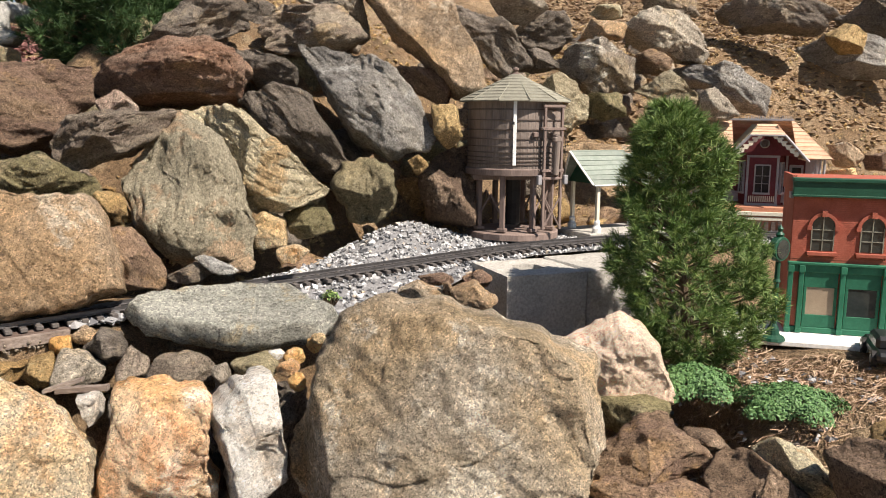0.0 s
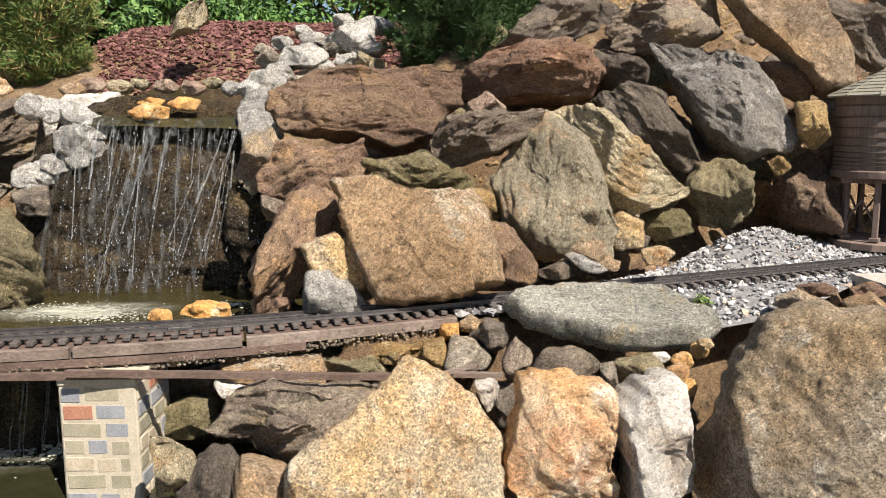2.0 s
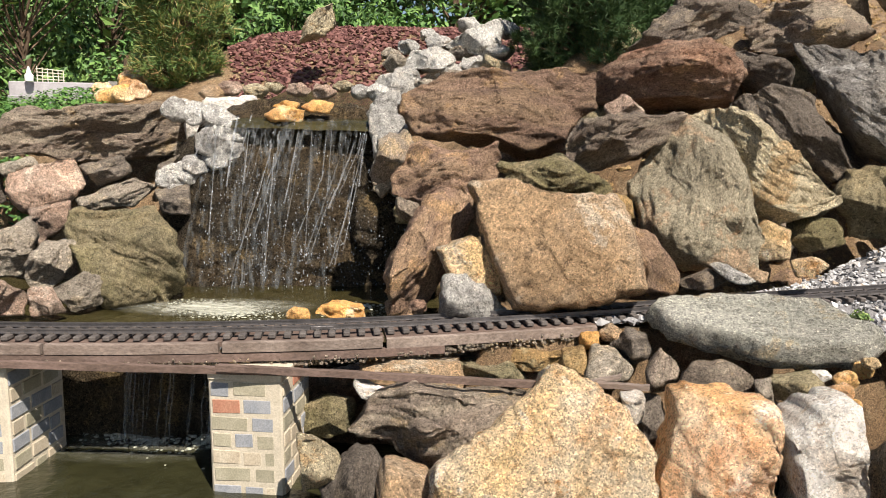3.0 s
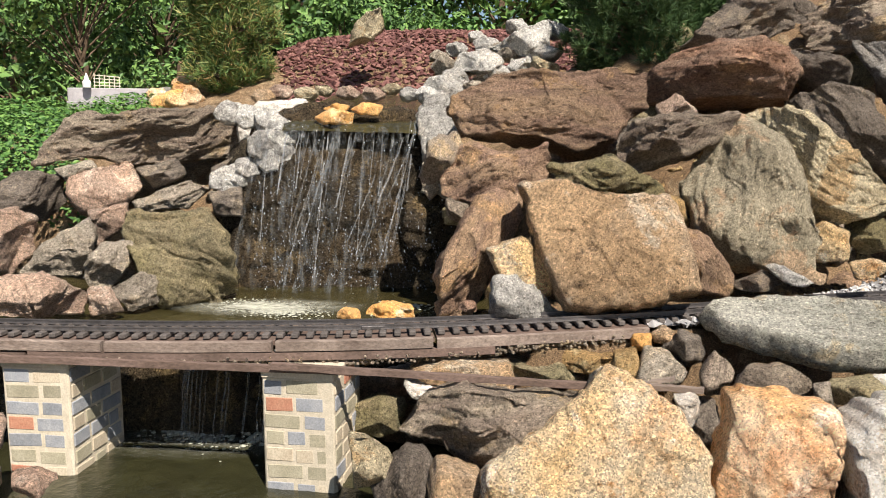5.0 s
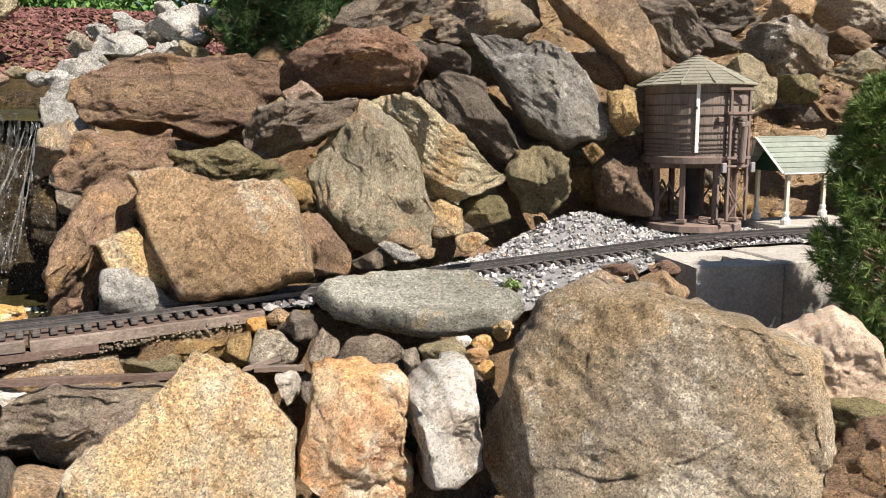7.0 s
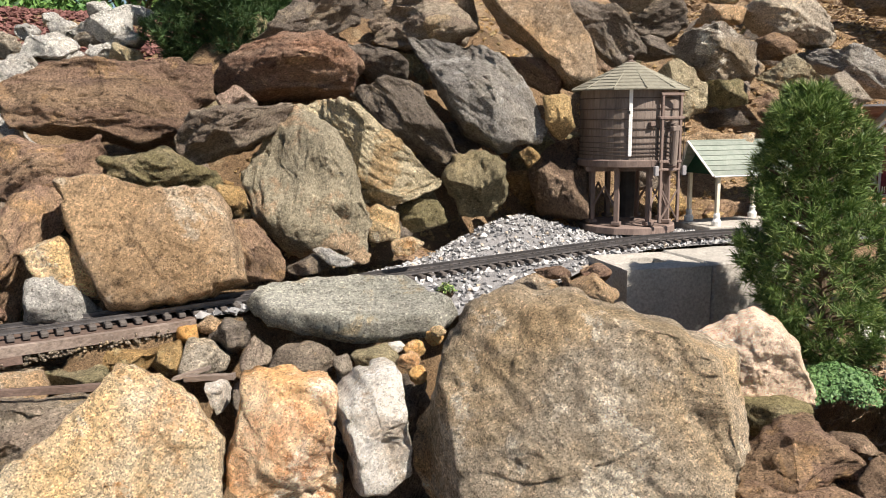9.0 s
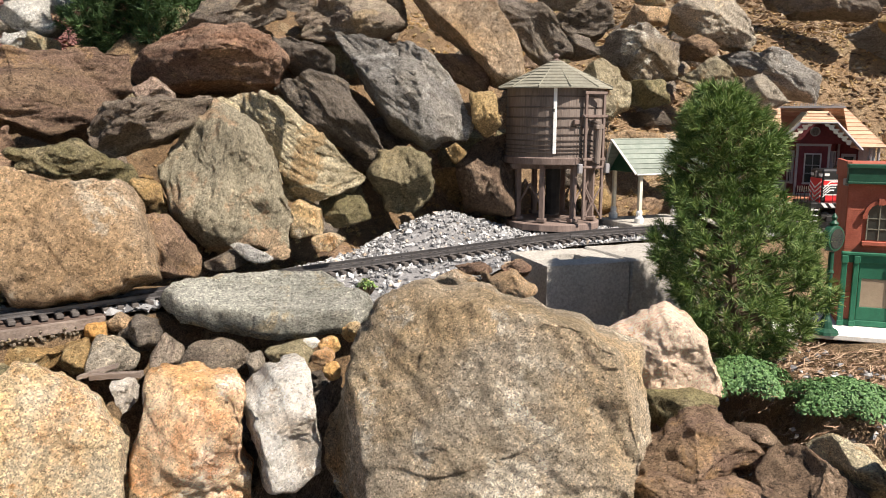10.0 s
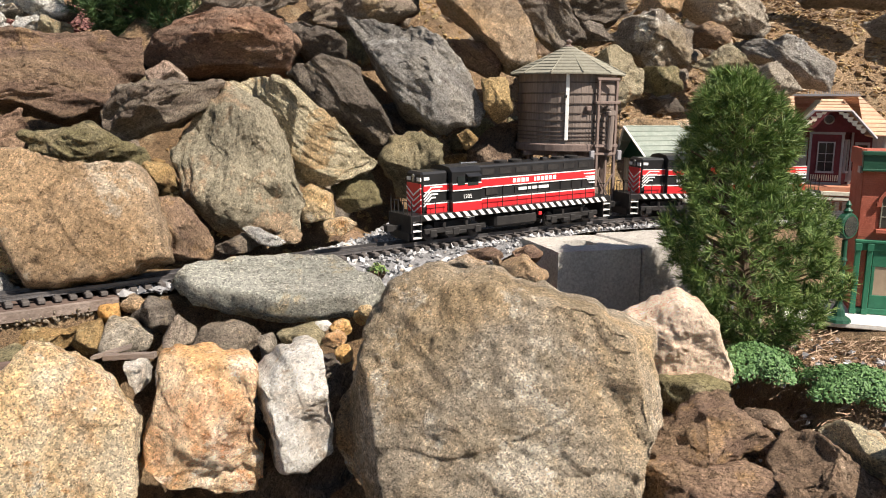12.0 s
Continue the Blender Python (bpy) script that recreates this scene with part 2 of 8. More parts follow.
def rod(bm, a, b, r, n=8, r2=None):
    a, b = Vector(a), Vector(b)
    m = Matrix.Translation((a + b) / 2) @ (b - a).to_track_quat("Z", "Y").to_matrix().to_4x4()
    bmesh.ops.create_cone(bm, cap_ends=True, segments=n, radius1=r, radius2=r if r2 is None else r2, depth=(b - a).length, matrix=m)


def rods(*items, n=8):
    bm = bmesh.new()
    for a, b, r in items:
        rod(bm, a, b, r, n)
    return bm


def lathe(bm, profile, n=24, m=None):
    """Turn a profile of (radius, z) about z, closed at both ends."""
    rings = []
    for r, z in profile:
        rings.append([bm.verts.new((r * math.cos(2 * math.pi * k / n), r * math.sin(2 * math.pi * k / n), z)) for k in range(n)])
    for a, b in zip(rings, rings[1:]):
        for k in range(n):
            bm.faces.new((a[k], a[(k + 1) % n], b[(k + 1) % n], b[k]))
    bm.faces.new(rings[0][::-1]), bm.faces.new(rings[-1])
    if m:
        bmesh.ops.transform(bm, matrix=m, verts=[v for r in rings for v in r])


def prism(bm, poly, y0, y1, m=None):
    """A polygon of (x, z) drawn out along y."""
    a = [bm.verts.new((x, y0, z)) for x, z in poly]
    b = [bm.verts.new((x, y1, z)) for x, z in poly]
    n = len(poly)
    bm.faces.new(a), bm.faces.new(b[::-1])
    for k in range(n):
        bm.faces.new((a[k], b[k], b[(k + 1) % n], a[(k + 1) % n]))
    if m:
        bmesh.ops.transform(bm, matrix=m, verts=a + b)
    bmesh.ops.recalc_face_normals(bm, faces=bm.faces)


def lerp(x, xs, ys):
    return float(np.interp(x, xs, ys))


def ease(x):
    x = min(1.0, max(0.0, x))
    return x * x * (3 - 2 * x)


# ---------------------------------------------------------------- the line of the track
LINE = [(-3.4, 0.42, -0.045), (-2.6, 0.52, -0.045), (-2.1, 0.66, -0.045), (-1.71, 0.81, -0.045), (-1.41, 0.93, -0.045), (-1.22, 1.015, -0.043), (-0.97, 1.15, -0.04),
        (-0.72, 1.32, -0.036), (-0.55, 1.44, -0.031), (-0.38, 1.568, -0.024), (-0.16, 1.71, -0.016), (0.094, 1.875, -0.007), (0.24, 1.968, -0.002),
        (0.4, 2.06, 0.0), (0.6, 2.145, 0.0), (0.8, 2.195, 0.0), (1.0, 2.22, 0.0), (1.5, 2.24, 0.0), (2.5, 2.25, 0.0), (5.0, 2.26, 0.0), (9.6, 2.27, 0.0)]


def catmull(pts, steps):
    out = []
    p = [Vector(q) for q in pts]
    for k in range(len(p) - 1):
        a, b, c, d = p[max(k - 1, 0)], p[k], p[k + 1], p[min(k + 2, len(p) - 1)]
        for s in range(steps):
            t = s / steps
            out.append(0.5 * ((2 * b) + (c - a) * t + (2 * a - 5 * b + 4 * c - d) * t * t + (3 * b - a - 3 * c + d) * t ** 3))
    return out + [p[-1]]


RAIL = catmull(LINE, 12)
RUN = [0.0]
for a, b in zip(RAIL, RAIL[1:]):
    RUN.append(RUN[-1] + (b - a).length)


def on_track(s):
    """Place and direction on the line, s metres from its start."""
    s = min(max(s, 0.0), RUN[-1] - 1e-4)
    k = int(np.searchsorted(RUN, s, side="right")) - 1
    k = min(k, len(RAIL) - 2)
    u = (s - RUN[k]) / (RUN[k + 1] - RUN[k])
    return RAIL[k].lerp(RAIL[k + 1], u), (RAIL[k + 1] - RAIL[k]).normalized()


def s_at(x):
    return float(np.interp(x, [p.x for p in RAIL], RUN))


def track_y(x):
    return float(np.interp(x, [p.x for p in RAIL], [p.y for p in RAIL]))


def track_z(x):
    return float(np.interp(x, [p.x for p in RAIL], [p.z for p in RAIL]))


# ---------------------------------------------------------------- ground
FOOT_X = [-6, -3, -2.3, -1.9, -1.55, -1.2, -0.9, -0.5, -0.2, 0.05, 0.5, 1.0, 2.0, 5.0]
FOOT_Y = [1.0, 1.38, 1.46, 1.56, 1.84, 1.84, 1.56, 1.72, 1.96, 2.26, 2.46, 2.66, 2.9, 3.3]
WATER_LOW, WATER_HIGH, WATER_TOP = -0.30, -0.115, 0.318


def ground_z(x, y):
    foot = lerp(x, FOOT_X, FOOT_Y)
    ty, tz = track_y(max(-3.4, min(9, x))), track_z(max(-3.4, min(9, x)))
    flat = tz - 0.034
    back = y - foot
    left = ease((-0.75 - x) / 0.5)                       # 1 over the pool side
    if back > 0:
        hill = 0.6 * ease(back / 0.7) + 0.34 * min(max(0.0, back - 0.5), 7.0)
        bank = 0.34 * ease(back / 0.3) + (0.46 * ease((back - 0.4) / 1.4) - 0.4 * ease((back - 2.6) / 2.0)) * ease((x + 3.9) / 1.6)
        hill -= 0.045 * ease(back / 0.1) * ease((1.3 - x) / 0.3)     # hollow behind the rocks
        z = flat + hill * (1 - left) + (bank + 0.02) * left
    else:
        z = flat
    front = ty - y
    if front > 0.05:
        # the ground falls away before the track
        right = ease((x - 0.42) / 0.2)
        fall = flat - 0.5 * ease((front - 0.05) / 0.16)
        slope = lerp(y, [0.6, 1.05, 1.25, 1.75], [-0.45, -0.34, -0.17, -0.15])
        slope = lerp(front, [0.05, 0.16, 0.3], [flat, flat - 0.01, min(slope, flat)])
        z = fall * (1 - right) + slope * right
    # the stream bed behind the bridge and the pool below it
    if -3.0 < x < -0.7 and back < 0.12:
        bed = ease((x + 3.0) / 0.4) * ease((-0.76 - x) / 0.1)
        step = ease((y - (ty + 0.16)) / 0.05)
        z = z * (1 - bed) + bed * ((WATER_LOW - 0.07) * (1 - step) + (WATER_HIGH - 0.05) * step)
    # the near bank, towards the path on which one stands
    shore = 0.42 + 0.08 * noise.noise(Vector((x * 2.1, 0.3, 0.0)))
    near = ease((shore - y) / 0.2)
    z = z * (1 - near) + near * (-0.24 - 0.28 * ease((shore - 0.2 - y) / 0.5))
    z += 0.012 * noise.fractal(Vector((x * 5, y * 5, 0)), 1.0, 2.0, 3)
    return z


def build_ground():
    xs = np.concatenate([np.linspace(-60, -4, 12)[:-1], np.linspace(-4, 3.2, 170), np.linspace(3.2, 70, 14)[1:]])
    ys = np.concatenate([np.linspace(-40, 0.1, 10)[:-1], np.linspace(0.1, 5.0, 130), np.linspace(5, 140, 16)[1:]])
    grid = []
    for y in ys:
        row = []
        for x in xs:
            z = ground_z(float(x), float(y))
            far = ease((max(abs(x) - 4, y - 5, -y) - 0.0) / 10)
            row.append((float(x), float(y), z * (1 - far) + far * ((2.2 if x > -1 else 0.25) if y > 2 else -0.45)))
        grid += row
    w = len(xs)
    faces = [(r * w + c, r * w + c + 1, (r + 1) * w + c + 1, (r + 1) * w + c) for r in range(len(ys) - 1) for c in range(w - 1)]
    me = bpy.data.meshes.new("ground")
    me.from_pydata(grid, [], faces)
    me.polygons.foreach_set("use_smooth", [True] * len(me.polygons))
    me.materials.append(DIRT)
    tagged(new("ground", me), "ochre dirt ground of the garden bank", "ground", kind="structure")


build_ground()


# ---------------------------------------------------------------- rocks
TABLE = np.random.default_rng(4242).permutation(256)
GRADS = np.random.default_rng(77).normal(0, 1, (256, 3))
GRADS /= np.linalg.norm(GRADS, axis=1)[:, None]


def waves(p):
    """Smooth noise of about -1 to 1 at many places at once."""
    i = np.floor(p).astype(int)
    f = p - i
    w = f * f * f * (f * (f * 6 - 15) + 10)
    total = np.zeros(p.shape[:-1])
    for dx in (0, 1):
        wx = w[..., 0] if dx else 1 - w[..., 0]
        for dy in (0, 1):
            wy = w[..., 1] if dy else 1 - w[..., 1]
            for dz in (0, 1):
                wz = w[..., 2] if dz else 1 - w[..., 2]
                h = TABLE[(TABLE[(TABLE[(i[..., 0] + dx) & 255] + i[..., 1] + dy) & 255] + i[..., 2] + dz) & 255]
                g = GRADS[h]
                total += wx * wy * wz * (g[..., 0] * (f[..., 0] - dx) + g[..., 1] * (f[..., 1] - dy) + g[..., 2] * (f[..., 2] - dz))
    return total * 1.6


def rugged(p, octaves, gain=0.5):
    out, amp = 0.0, 1.0
    for _ in range(octaves):
        out = out + amp * waves(p)
        p, amp = p * 2.03 + 7.7, amp * gain
    return out


LAYERED = ("brown", "darkbrown", "greybrown", "rust", "dark", "slate", "pale", "green", "moss", "slabgreen", "wet", "mixed", "grey")


def stone_mesh(name, outline, thick, seed, kind, detail=1.0, planes=None):
    """A broken rock: an outline of a few corners, flat facets before it, split layers, chips and cracks."""
    rng = random.Random(seed * 7919)
    pts = np.array(outline, float)
    n = len(pts)
    lens = np.linalg.norm(np.roll(pts, -1, 0) - pts, axis=1)
    total = float(lens.sum())
    count = int(min(230, max(34, total / 0.0056)) * detail)
    d = total * np.arange(count) / count
    ends = np.concatenate([[0], np.cumsum(lens)])
    closed = np.vstack([pts, pts[:1]])
    rim = np.stack([np.interp(d, ends, closed[:, 0]), np.zeros(count), np.interp(d, ends, closed[:, 1])], 1)
    for _ in range(max(1, count // 60)):
        rim = (np.roll(rim, 1, 0) + 3 * rim + np.roll(rim, -1, 0)) / 5
    mid = rim.mean(0)
    size = float(np.sqrt(((rim - mid) ** 2).sum(1).mean()))
    off = np.array((seed * 3.7, seed * 1.3, seed * 2.1)) % 91.0
    smooth_rim = rim.copy()
    for _ in range(max(8, count // 6)):
        smooth_rim = (np.roll(smooth_rim, 1, 0) + smooth_rim + np.roll(smooth_rim, -1, 0)) / 3
    rim = mid + (rim - mid) * (1.02 + 0.055 * rugged(rim * (2.6 / size) + off, 4, 0.6))[:, None]
    calm = kind in ("tanlight", "orangewhite", "white", "pinkwhite", "tan", "slabgreen")
    steep = 0.45 if calm else 1.15
    if kind == "slabgreen":
        planes = [(0.05, 0.1, 0.86)]
    planes = planes or [(rng.uniform(-steep, steep), rng.uniform(-steep, steep), rng.uniform(0.72, 1.02)) for _ in range(7)]
    rings = max(8, int(count / 4.6))
    s = (1 - np.linspace(0, 1, rings, endpoint=False) ** 1.15)[:, None]
    lean = (s * s)[..., None]
    q = mid + (smooth_rim[None] * (1 - lean) + rim[None] * lean - mid) * s[..., None]
    u, v = (q[..., 0] - mid[0]) / (size * 1.4), (q[..., 2] - mid[2]) / (size * 1.4)
    bevel = 0.13 + 0.11 * waves(rim * (1.7 / size) + off + 5.0)[None]
    if kind == "slabgreen":
        bevel = bevel * 0.4
    h = np.minimum(1.0, 0.12 + 0.88 * ((1 - s) / np.maximum(bevel, 0.05)) ** 0.75)
    for a, b, c in planes:
        h = np.minimum(h, c + a * u + b * v)
    fold = 0.02 if kind == "slabgreen" else 0.06 if calm or kind == "boulder" else 0.27
    for _ in range(9):                                      # creases between broken faces
        way = rng.uniform(0, 6.283)
        du, dv = math.cos(way), math.sin(way)
        h = h + rng.uniform(-fold, fold) * (np.abs(du * u + dv * v - rng.uniform(-0.5, 0.5)) - 0.25) * (1 - s ** 6)
    h = np.maximum(h, 0.02) * (1 - s ** 40)
    front = np.stack([q[..., 0], -0.55 * thick * h, q[..., 2]], -1)
    back = []
    for k in range(1, 5):
        f = 1 - 0.22 * k * k / 4
        ring = mid + (rim - mid) * f
        ring[:, 1] = thick * 0.5 * math.sqrt(k / 4.0)
        back.append(ring)
    grid = np.concatenate([front[::-1], np.array(back)])
    # relief along the surface
    du = np.roll(grid, -1, 1) - np.roll(grid, 1, 1)
    dv = np.gradient(grid, axis=0)
    normal = np.cross(du, dv)
    normal /= np.linalg.norm(normal, axis=2)[..., None] + 1e-12
    if (normal[rings // 2, :, 1]).mean() > 0:
        normal = -normal
    p = grid + off
    soft = min(1.0, size / 0.09)
    if kind in LAYERED:
        tilt = 1.45 if kind == "green" else rng.uniform(-0.25, 0.25)
        dip = rng.uniform(-0.5, 0.5)
        along_bed = grid[..., 0] * math.cos(tilt) - grid[..., 2] * math.sin(tilt)
        across = grid[..., 0] * math.sin(tilt) + grid[..., 2] * math.cos(tilt) + grid[..., 1] * dip
        bed = np.stack([along_bed * 7.0, grid[..., 1] * 9.0, across * 24.0 + 0.8 * waves(p * 9)], -1) + off
        split = rugged(bed, 4, 0.58)
        shelf = np.floor(split * 2.2 + 0.4 * waves(p * 25)) / 2.2
        worn = {"slabgreen": 0.3, "slate": 0.7, "green": 0.6, "grey": 0.75, "pale": 0.8, "rust": 0.8}.get(kind, 1.0)
        relief = worn * soft * (0.006 * split + 0.0095 * shelf * (0.4 + np.clip(1.6 * waves(p * 5.0 + 9.0), 0, 0.9)))
        relief += (0.0015 if kind == "slabgreen" else 0.006) * soft * rugged(p * 9, 3) + 0.0022 * rugged(p * 60, 3, 0.6)
    else:
        chip = np.abs(waves(p * 8.0 + 3.0))
        relief = 0.010 * soft * rugged(p * 6.0, 4, 0.55) + 0.0028 * rugged(p * 48, 3, 0.6)
        relief -= {"boulder": 0.003, "tan": 0.003, "tanlight": 0.003, "orangewhite": 0.005}.get(kind, 0.008) * soft * (chip < 0.06) * (waves(p * 3.0) > 0.0)
        if kind in ("white", "pinkwhite", "orangewhite"):
            lump = rugged(p * 17, 2)
            relief += 0.006 * (np.floor(lump * 3.0) / 3.0)
    grid = grid + normal * relief[..., None]
    m = len(grid)
    verts = np.concatenate([grid.reshape(-1, 3), grid[0].mean(0)[None], grid[-1].mean(0)[None]])
    r, k = np.meshgrid(np.arange(m - 1), np.arange(count), indexing="ij")
    a, b = r * count + k, r * count + (k + 1) % count
    faces = np.stack([a, b, b + count, a + count], -1).reshape(-1, 4).tolist()
    k = np.arange(count)
    faces += np.stack([np.full(count, len(verts) - 2), (k + 1) % count, k], 1).tolist()
    faces += np.stack([np.full(count, len(verts) - 1), (m - 1) * count + k, (m - 1) * count + (k + 1) % count], 1).tolist()
    me = bpy.data.meshes.new(name)
    me.from_pydata(verts.tolist(), [], faces)
    x, z = pts[:, 0], pts[:, 1]
    if float((x * np.roll(z, -1) - np.roll(x, -1) * z).sum()) > 0:
        me.flip_normals()
    me.materials.append(ROCKS[kind])
    me.polygons.foreach_set("use_smooth", [True] * len(me.polygons))
    return me


def long_way(outline):
    """The slope of an outline's long axis, in radians."""
    p = np.array(outline) - np.mean(outline, axis=0)
    c = p.T @ p
    return 0.5 * math.atan2(2 * c[0, 1], c[0, 0] - c[1, 1])


BOULDER_FACES = [(0.12, 0.05, 0.8), (3.0, 0.3, 2.2), (0.1, -2.2, 2.0), (-2.4, -0.6, 2.35), (0.0, 0.5, 0.95), (0.5, -0.3, 0.92)]


def stone(kind, at, turn, lean, thick, outline, seed):
    size = max(max(p[0] for p in outline) - min(p[0] for p in outline), max(p[1] for p in outline) - min(p[1] for p in outline))
    name = "boulder" if size > 0.3 else "rock" if size > 0.07 else "pebble"
    slope = long_way(outline) if kind in LAYERED and kind not in ("green", "slabgreen", "wet") else 0.0
    c, s = math.cos(slope), math.sin(slope)
    outline = [(x * c + z * s, z * c - x * s) for x, z in outline]     # layers run along the rock's length
    ob = new(name, stone_mesh(name, outline, thick, seed, kind, 1.0, BOULDER_FACES if kind == "boulder" else None))
    ob.matrix_basis = pose(*at, 0, 0, turn) @ pose(0, 0, 0, lean, 0, 0) @ Matrix.Rotation(-slope, 4, "Y")
    return tagged(ob, ROCK_LABEL[kind], "rock", "rocks of the bank")


def build_rocks():
    stone('greybrown', (-2.040, 1.556, 0.278), 47, 0, 0.22, [(-0.265, -0.074), (-0.17, 0.044), (0.029, 0.077), (0.205, 0.078), (0.278, 0.045), (0.278, -0.056), (0.134, -0.071), (-0.024, -0.077), (-0.115, -0.052)], 1)
    stone('dark', (-2.180, 1.301, 0.128), 54, 0, 0.18, [(-0.102, 0.015), (-0.003, 0.065), (0.095, 0.055), (0.105, -0.023), (0.045, -0.068), (-0.078, -0.039)], 2)
    stone('pink', (-2.020, 1.422, 0.151), 49, 0, 0.16, [(-0.081, 0.033), (0.066, 0.069), (0.093, -0.002), (0.045, -0.064), (-0.065, -0.068), (-0.091, -0.013)], 3)
    stone('grey', (-2.088, 1.391, 0.184), 51, 0, 0.1, [(-0.053, 0.013), (0.034, 0.034), (0.055, 0.003), (-0.013, -0.035)], 4)
    stone('dark', (-1.943, 1.538, 0.179), 45, 0, 0.12, [(-0.063, 0.014), (0.042, 0.042), (0.064, -0.003), (-0.022, -0.042)], 5)
    stone('grey', (-1.885, 1.519, 0.123), 45, 0, 0.12, [(-0.099, -0.013), (0.041, 0.046), (0.102, 0.018), (0.038, -0.033), (-0.068, -0.045)], 6)
    stone('pink', (-2.045, 1.128, 0.038), 55, -5, 0.18, [(-0.076, 0.058), (0.042, 0.076), (0.085, 0.05), (0.074, -0.034), (0.02, -0.08), (-0.076, -0.045)], 7)
    stone('pink', (-1.946, 1.358, 0.061), 49, 0, 0.1, [(-0.045, 0.035), (0.05, 0.055), (0.043, -0.006), (-0.026, -0.055)], 8)
    stone('grey', (-1.937, 1.203, 0.021), 52, -5, 0.14, [(-0.085, -0.05), (-0.031, 0.016), (0.076, 0.067), (0.086, 0.009), (0.048, -0.067), (-0.036, -0.068)], 9)
    stone('grey', (-1.818, 1.246, -0.011), 49, 0, 0.12, [(-0.058, -0.002), (-0.017, 0.044), (0.062, 0.059), (0.046, -0.008), (-0.003, -0.062), (-0.048, -0.052)], 10)
    stone('moss', (-1.707, 1.363, -0.010), 44, -8, 0.2, [(-0.129, 0.046), (-0.12, 0.109), (0.058, 0.111), (0.112, 0.052), (0.133, -0.051), (0.091, -0.118), (-0.047, -0.11), (-0.092, -0.04)], 11)
    stone('grey', (-1.714, 1.225, -0.068), 47, 0, 0.1, [(-0.055, 0.012), (0.013, 0.045), (0.057, 0.022), (0.048, -0.033), (-0.017, -0.045)], 12)
    stone('pink', (-1.815, 1.045, -0.048), 54, 0, 0.15, [(-0.114, -0.034), (-0.071, 0.038), (0.02, 0.05), (0.118, -0.013), (0.097, -0.059), (-0.02, -0.05)], 13)
    stone('pink', (-1.903, 0.955, -0.044), 57, 0, 0.12, [(-0.049, 0.034), (0.039, 0.042), (0.053, 0.012), (0.011, -0.041), (-0.054, -0.04)], 14)
    stone('pink', (-1.708, 1.140, -0.072), 49, 0, 0.08, [(-0.034, 0.032), (0.011, 0.031), (0.035, -0.026), (-0.034, -0.029)], 15)
    stone('dark', (-1.784, 1.618, 0.182), 41, 0, 0.1, [(-0.042, 0.014), (0.034, 0.05), (0.042, -0.03), (-0.032, -0.05)], 16)
    stone('dark', (-1.740, 1.557, 0.114), 41, 0, 0.1, [(-0.042, 0.022), (0.044, 0.04), (0.042, -0.042), (-0.026, -0.037)], 17)
    stone('white', (-1.746, 1.756, 0.287), 38, 0, 0.16, [(-0.102, 0.053), (-0.037, 0.084), (0.096, 0.091), (0.106, 0.049), (0.024, 0.01), (-0.032, -0.037), (-0.085, -0.091), (-0.092, 0.018)], 18)
    stone('lightgrey', (-1.325, 1.952, 0.308), 26, 0, 0.14, [(-0.062, 0.027), (-0.031, 0.08), (0.046, 0.103), (0.069, 0.05), (0.031, -0.05), (-0.043, -0.104), (-0.07, -0.042)], 19)
    stone('grey', (-1.249, 1.830, 0.198), 26, 0, 0.14, [(-0.06, -0.066), (-0.045, 0.035), (0.039, 0.088), (0.06, 0.035), (0.033, -0.019), (-0.029, -0.089)], 20)
    stone('moss', (-1.145, 1.705, 0.093), 25, 0, 0.1, [(-0.04, 0.007), (0.003, 0.036), (0.039, 0.007), (0.018, -0.036), (-0.032, -0.029)], 21)
    stone('pale', (-1.146, 2.301, 0.472), 19, 0, 0.12, [(-0.048, -0.017), (-0.028, 0.044), (0.048, 0.012), (0.049, -0.041), (-0.021, -0.044)], 22)
    stone('lightgrey', (-1.373, 2.103, 0.419), 26, 0, 0.14, [(-0.074, -0.04), (-0.058, 0.025), (0.024, 0.04), (0.074, 0.008), (0.025, -0.033)], 23)
    stone('lightgrey', (-1.325, 2.228, 0.503), 24, 0, 0.14, [(-0.081, -0.029), (-0.055, 0.021), (0.029, 0.045), (0.08, -0.005), (0.03, -0.046)], 24)
    stone('lightgrey', (-1.246, 2.361, 0.581), 21, 0, 0.14, [(-0.095, -0.031), (-0.026, 0.011), (0.094, 0.056), (0.095, -0.025), (0.01, -0.058)], 25)
    stone('grey', (-1.283, 2.250, 0.453), 23, 0, 0.12, [(-0.108, -0.021), (-0.018, 0.013), (0.089, 0.021), (0.107, -0.005), (-0.018, -0.022)], 26)
    stone('lightgrey', (-1.166, 2.342, 0.529), 19, 0, 0.1, [(-0.068, -0.002), (0.008, 0.025), (0.067, 0.004), (0.043, -0.026), (-0.042, -0.025)], 27)
    stone('pale', (-1.882, 2.484, 0.668), 31, 0, 0.16, [(-0.067, -0.071), (-0.045, 0.012), (0.052, 0.071), (0.066, -0.008), (0.019, -0.05)], 28)
    stone('brown', (-0.953, 1.792, 0.333), 19, -6, 0.3, [(-0.229, 0.038), (-0.11, 0.086), (0.07, 0.091), (0.137, 0.104), (0.225, 0.085), (0.222, 0.014), (0.168, -0.071), (0.088, -0.106), (-0.008, -0.085), (-0.192, -0.061), (-0.236, -0.004)], 29)
    stone('rust', (-0.603, 2.074, 0.425), 7, -10, 0.26, [(-0.197, -0.026), (-0.174, 0.004), (-0.085, 0.053), (0.116, 0.072), (0.166, 0.037), (0.186, -0.006), (0.161, -0.069), (-0.023, -0.076), (-0.177, -0.074)], 30)
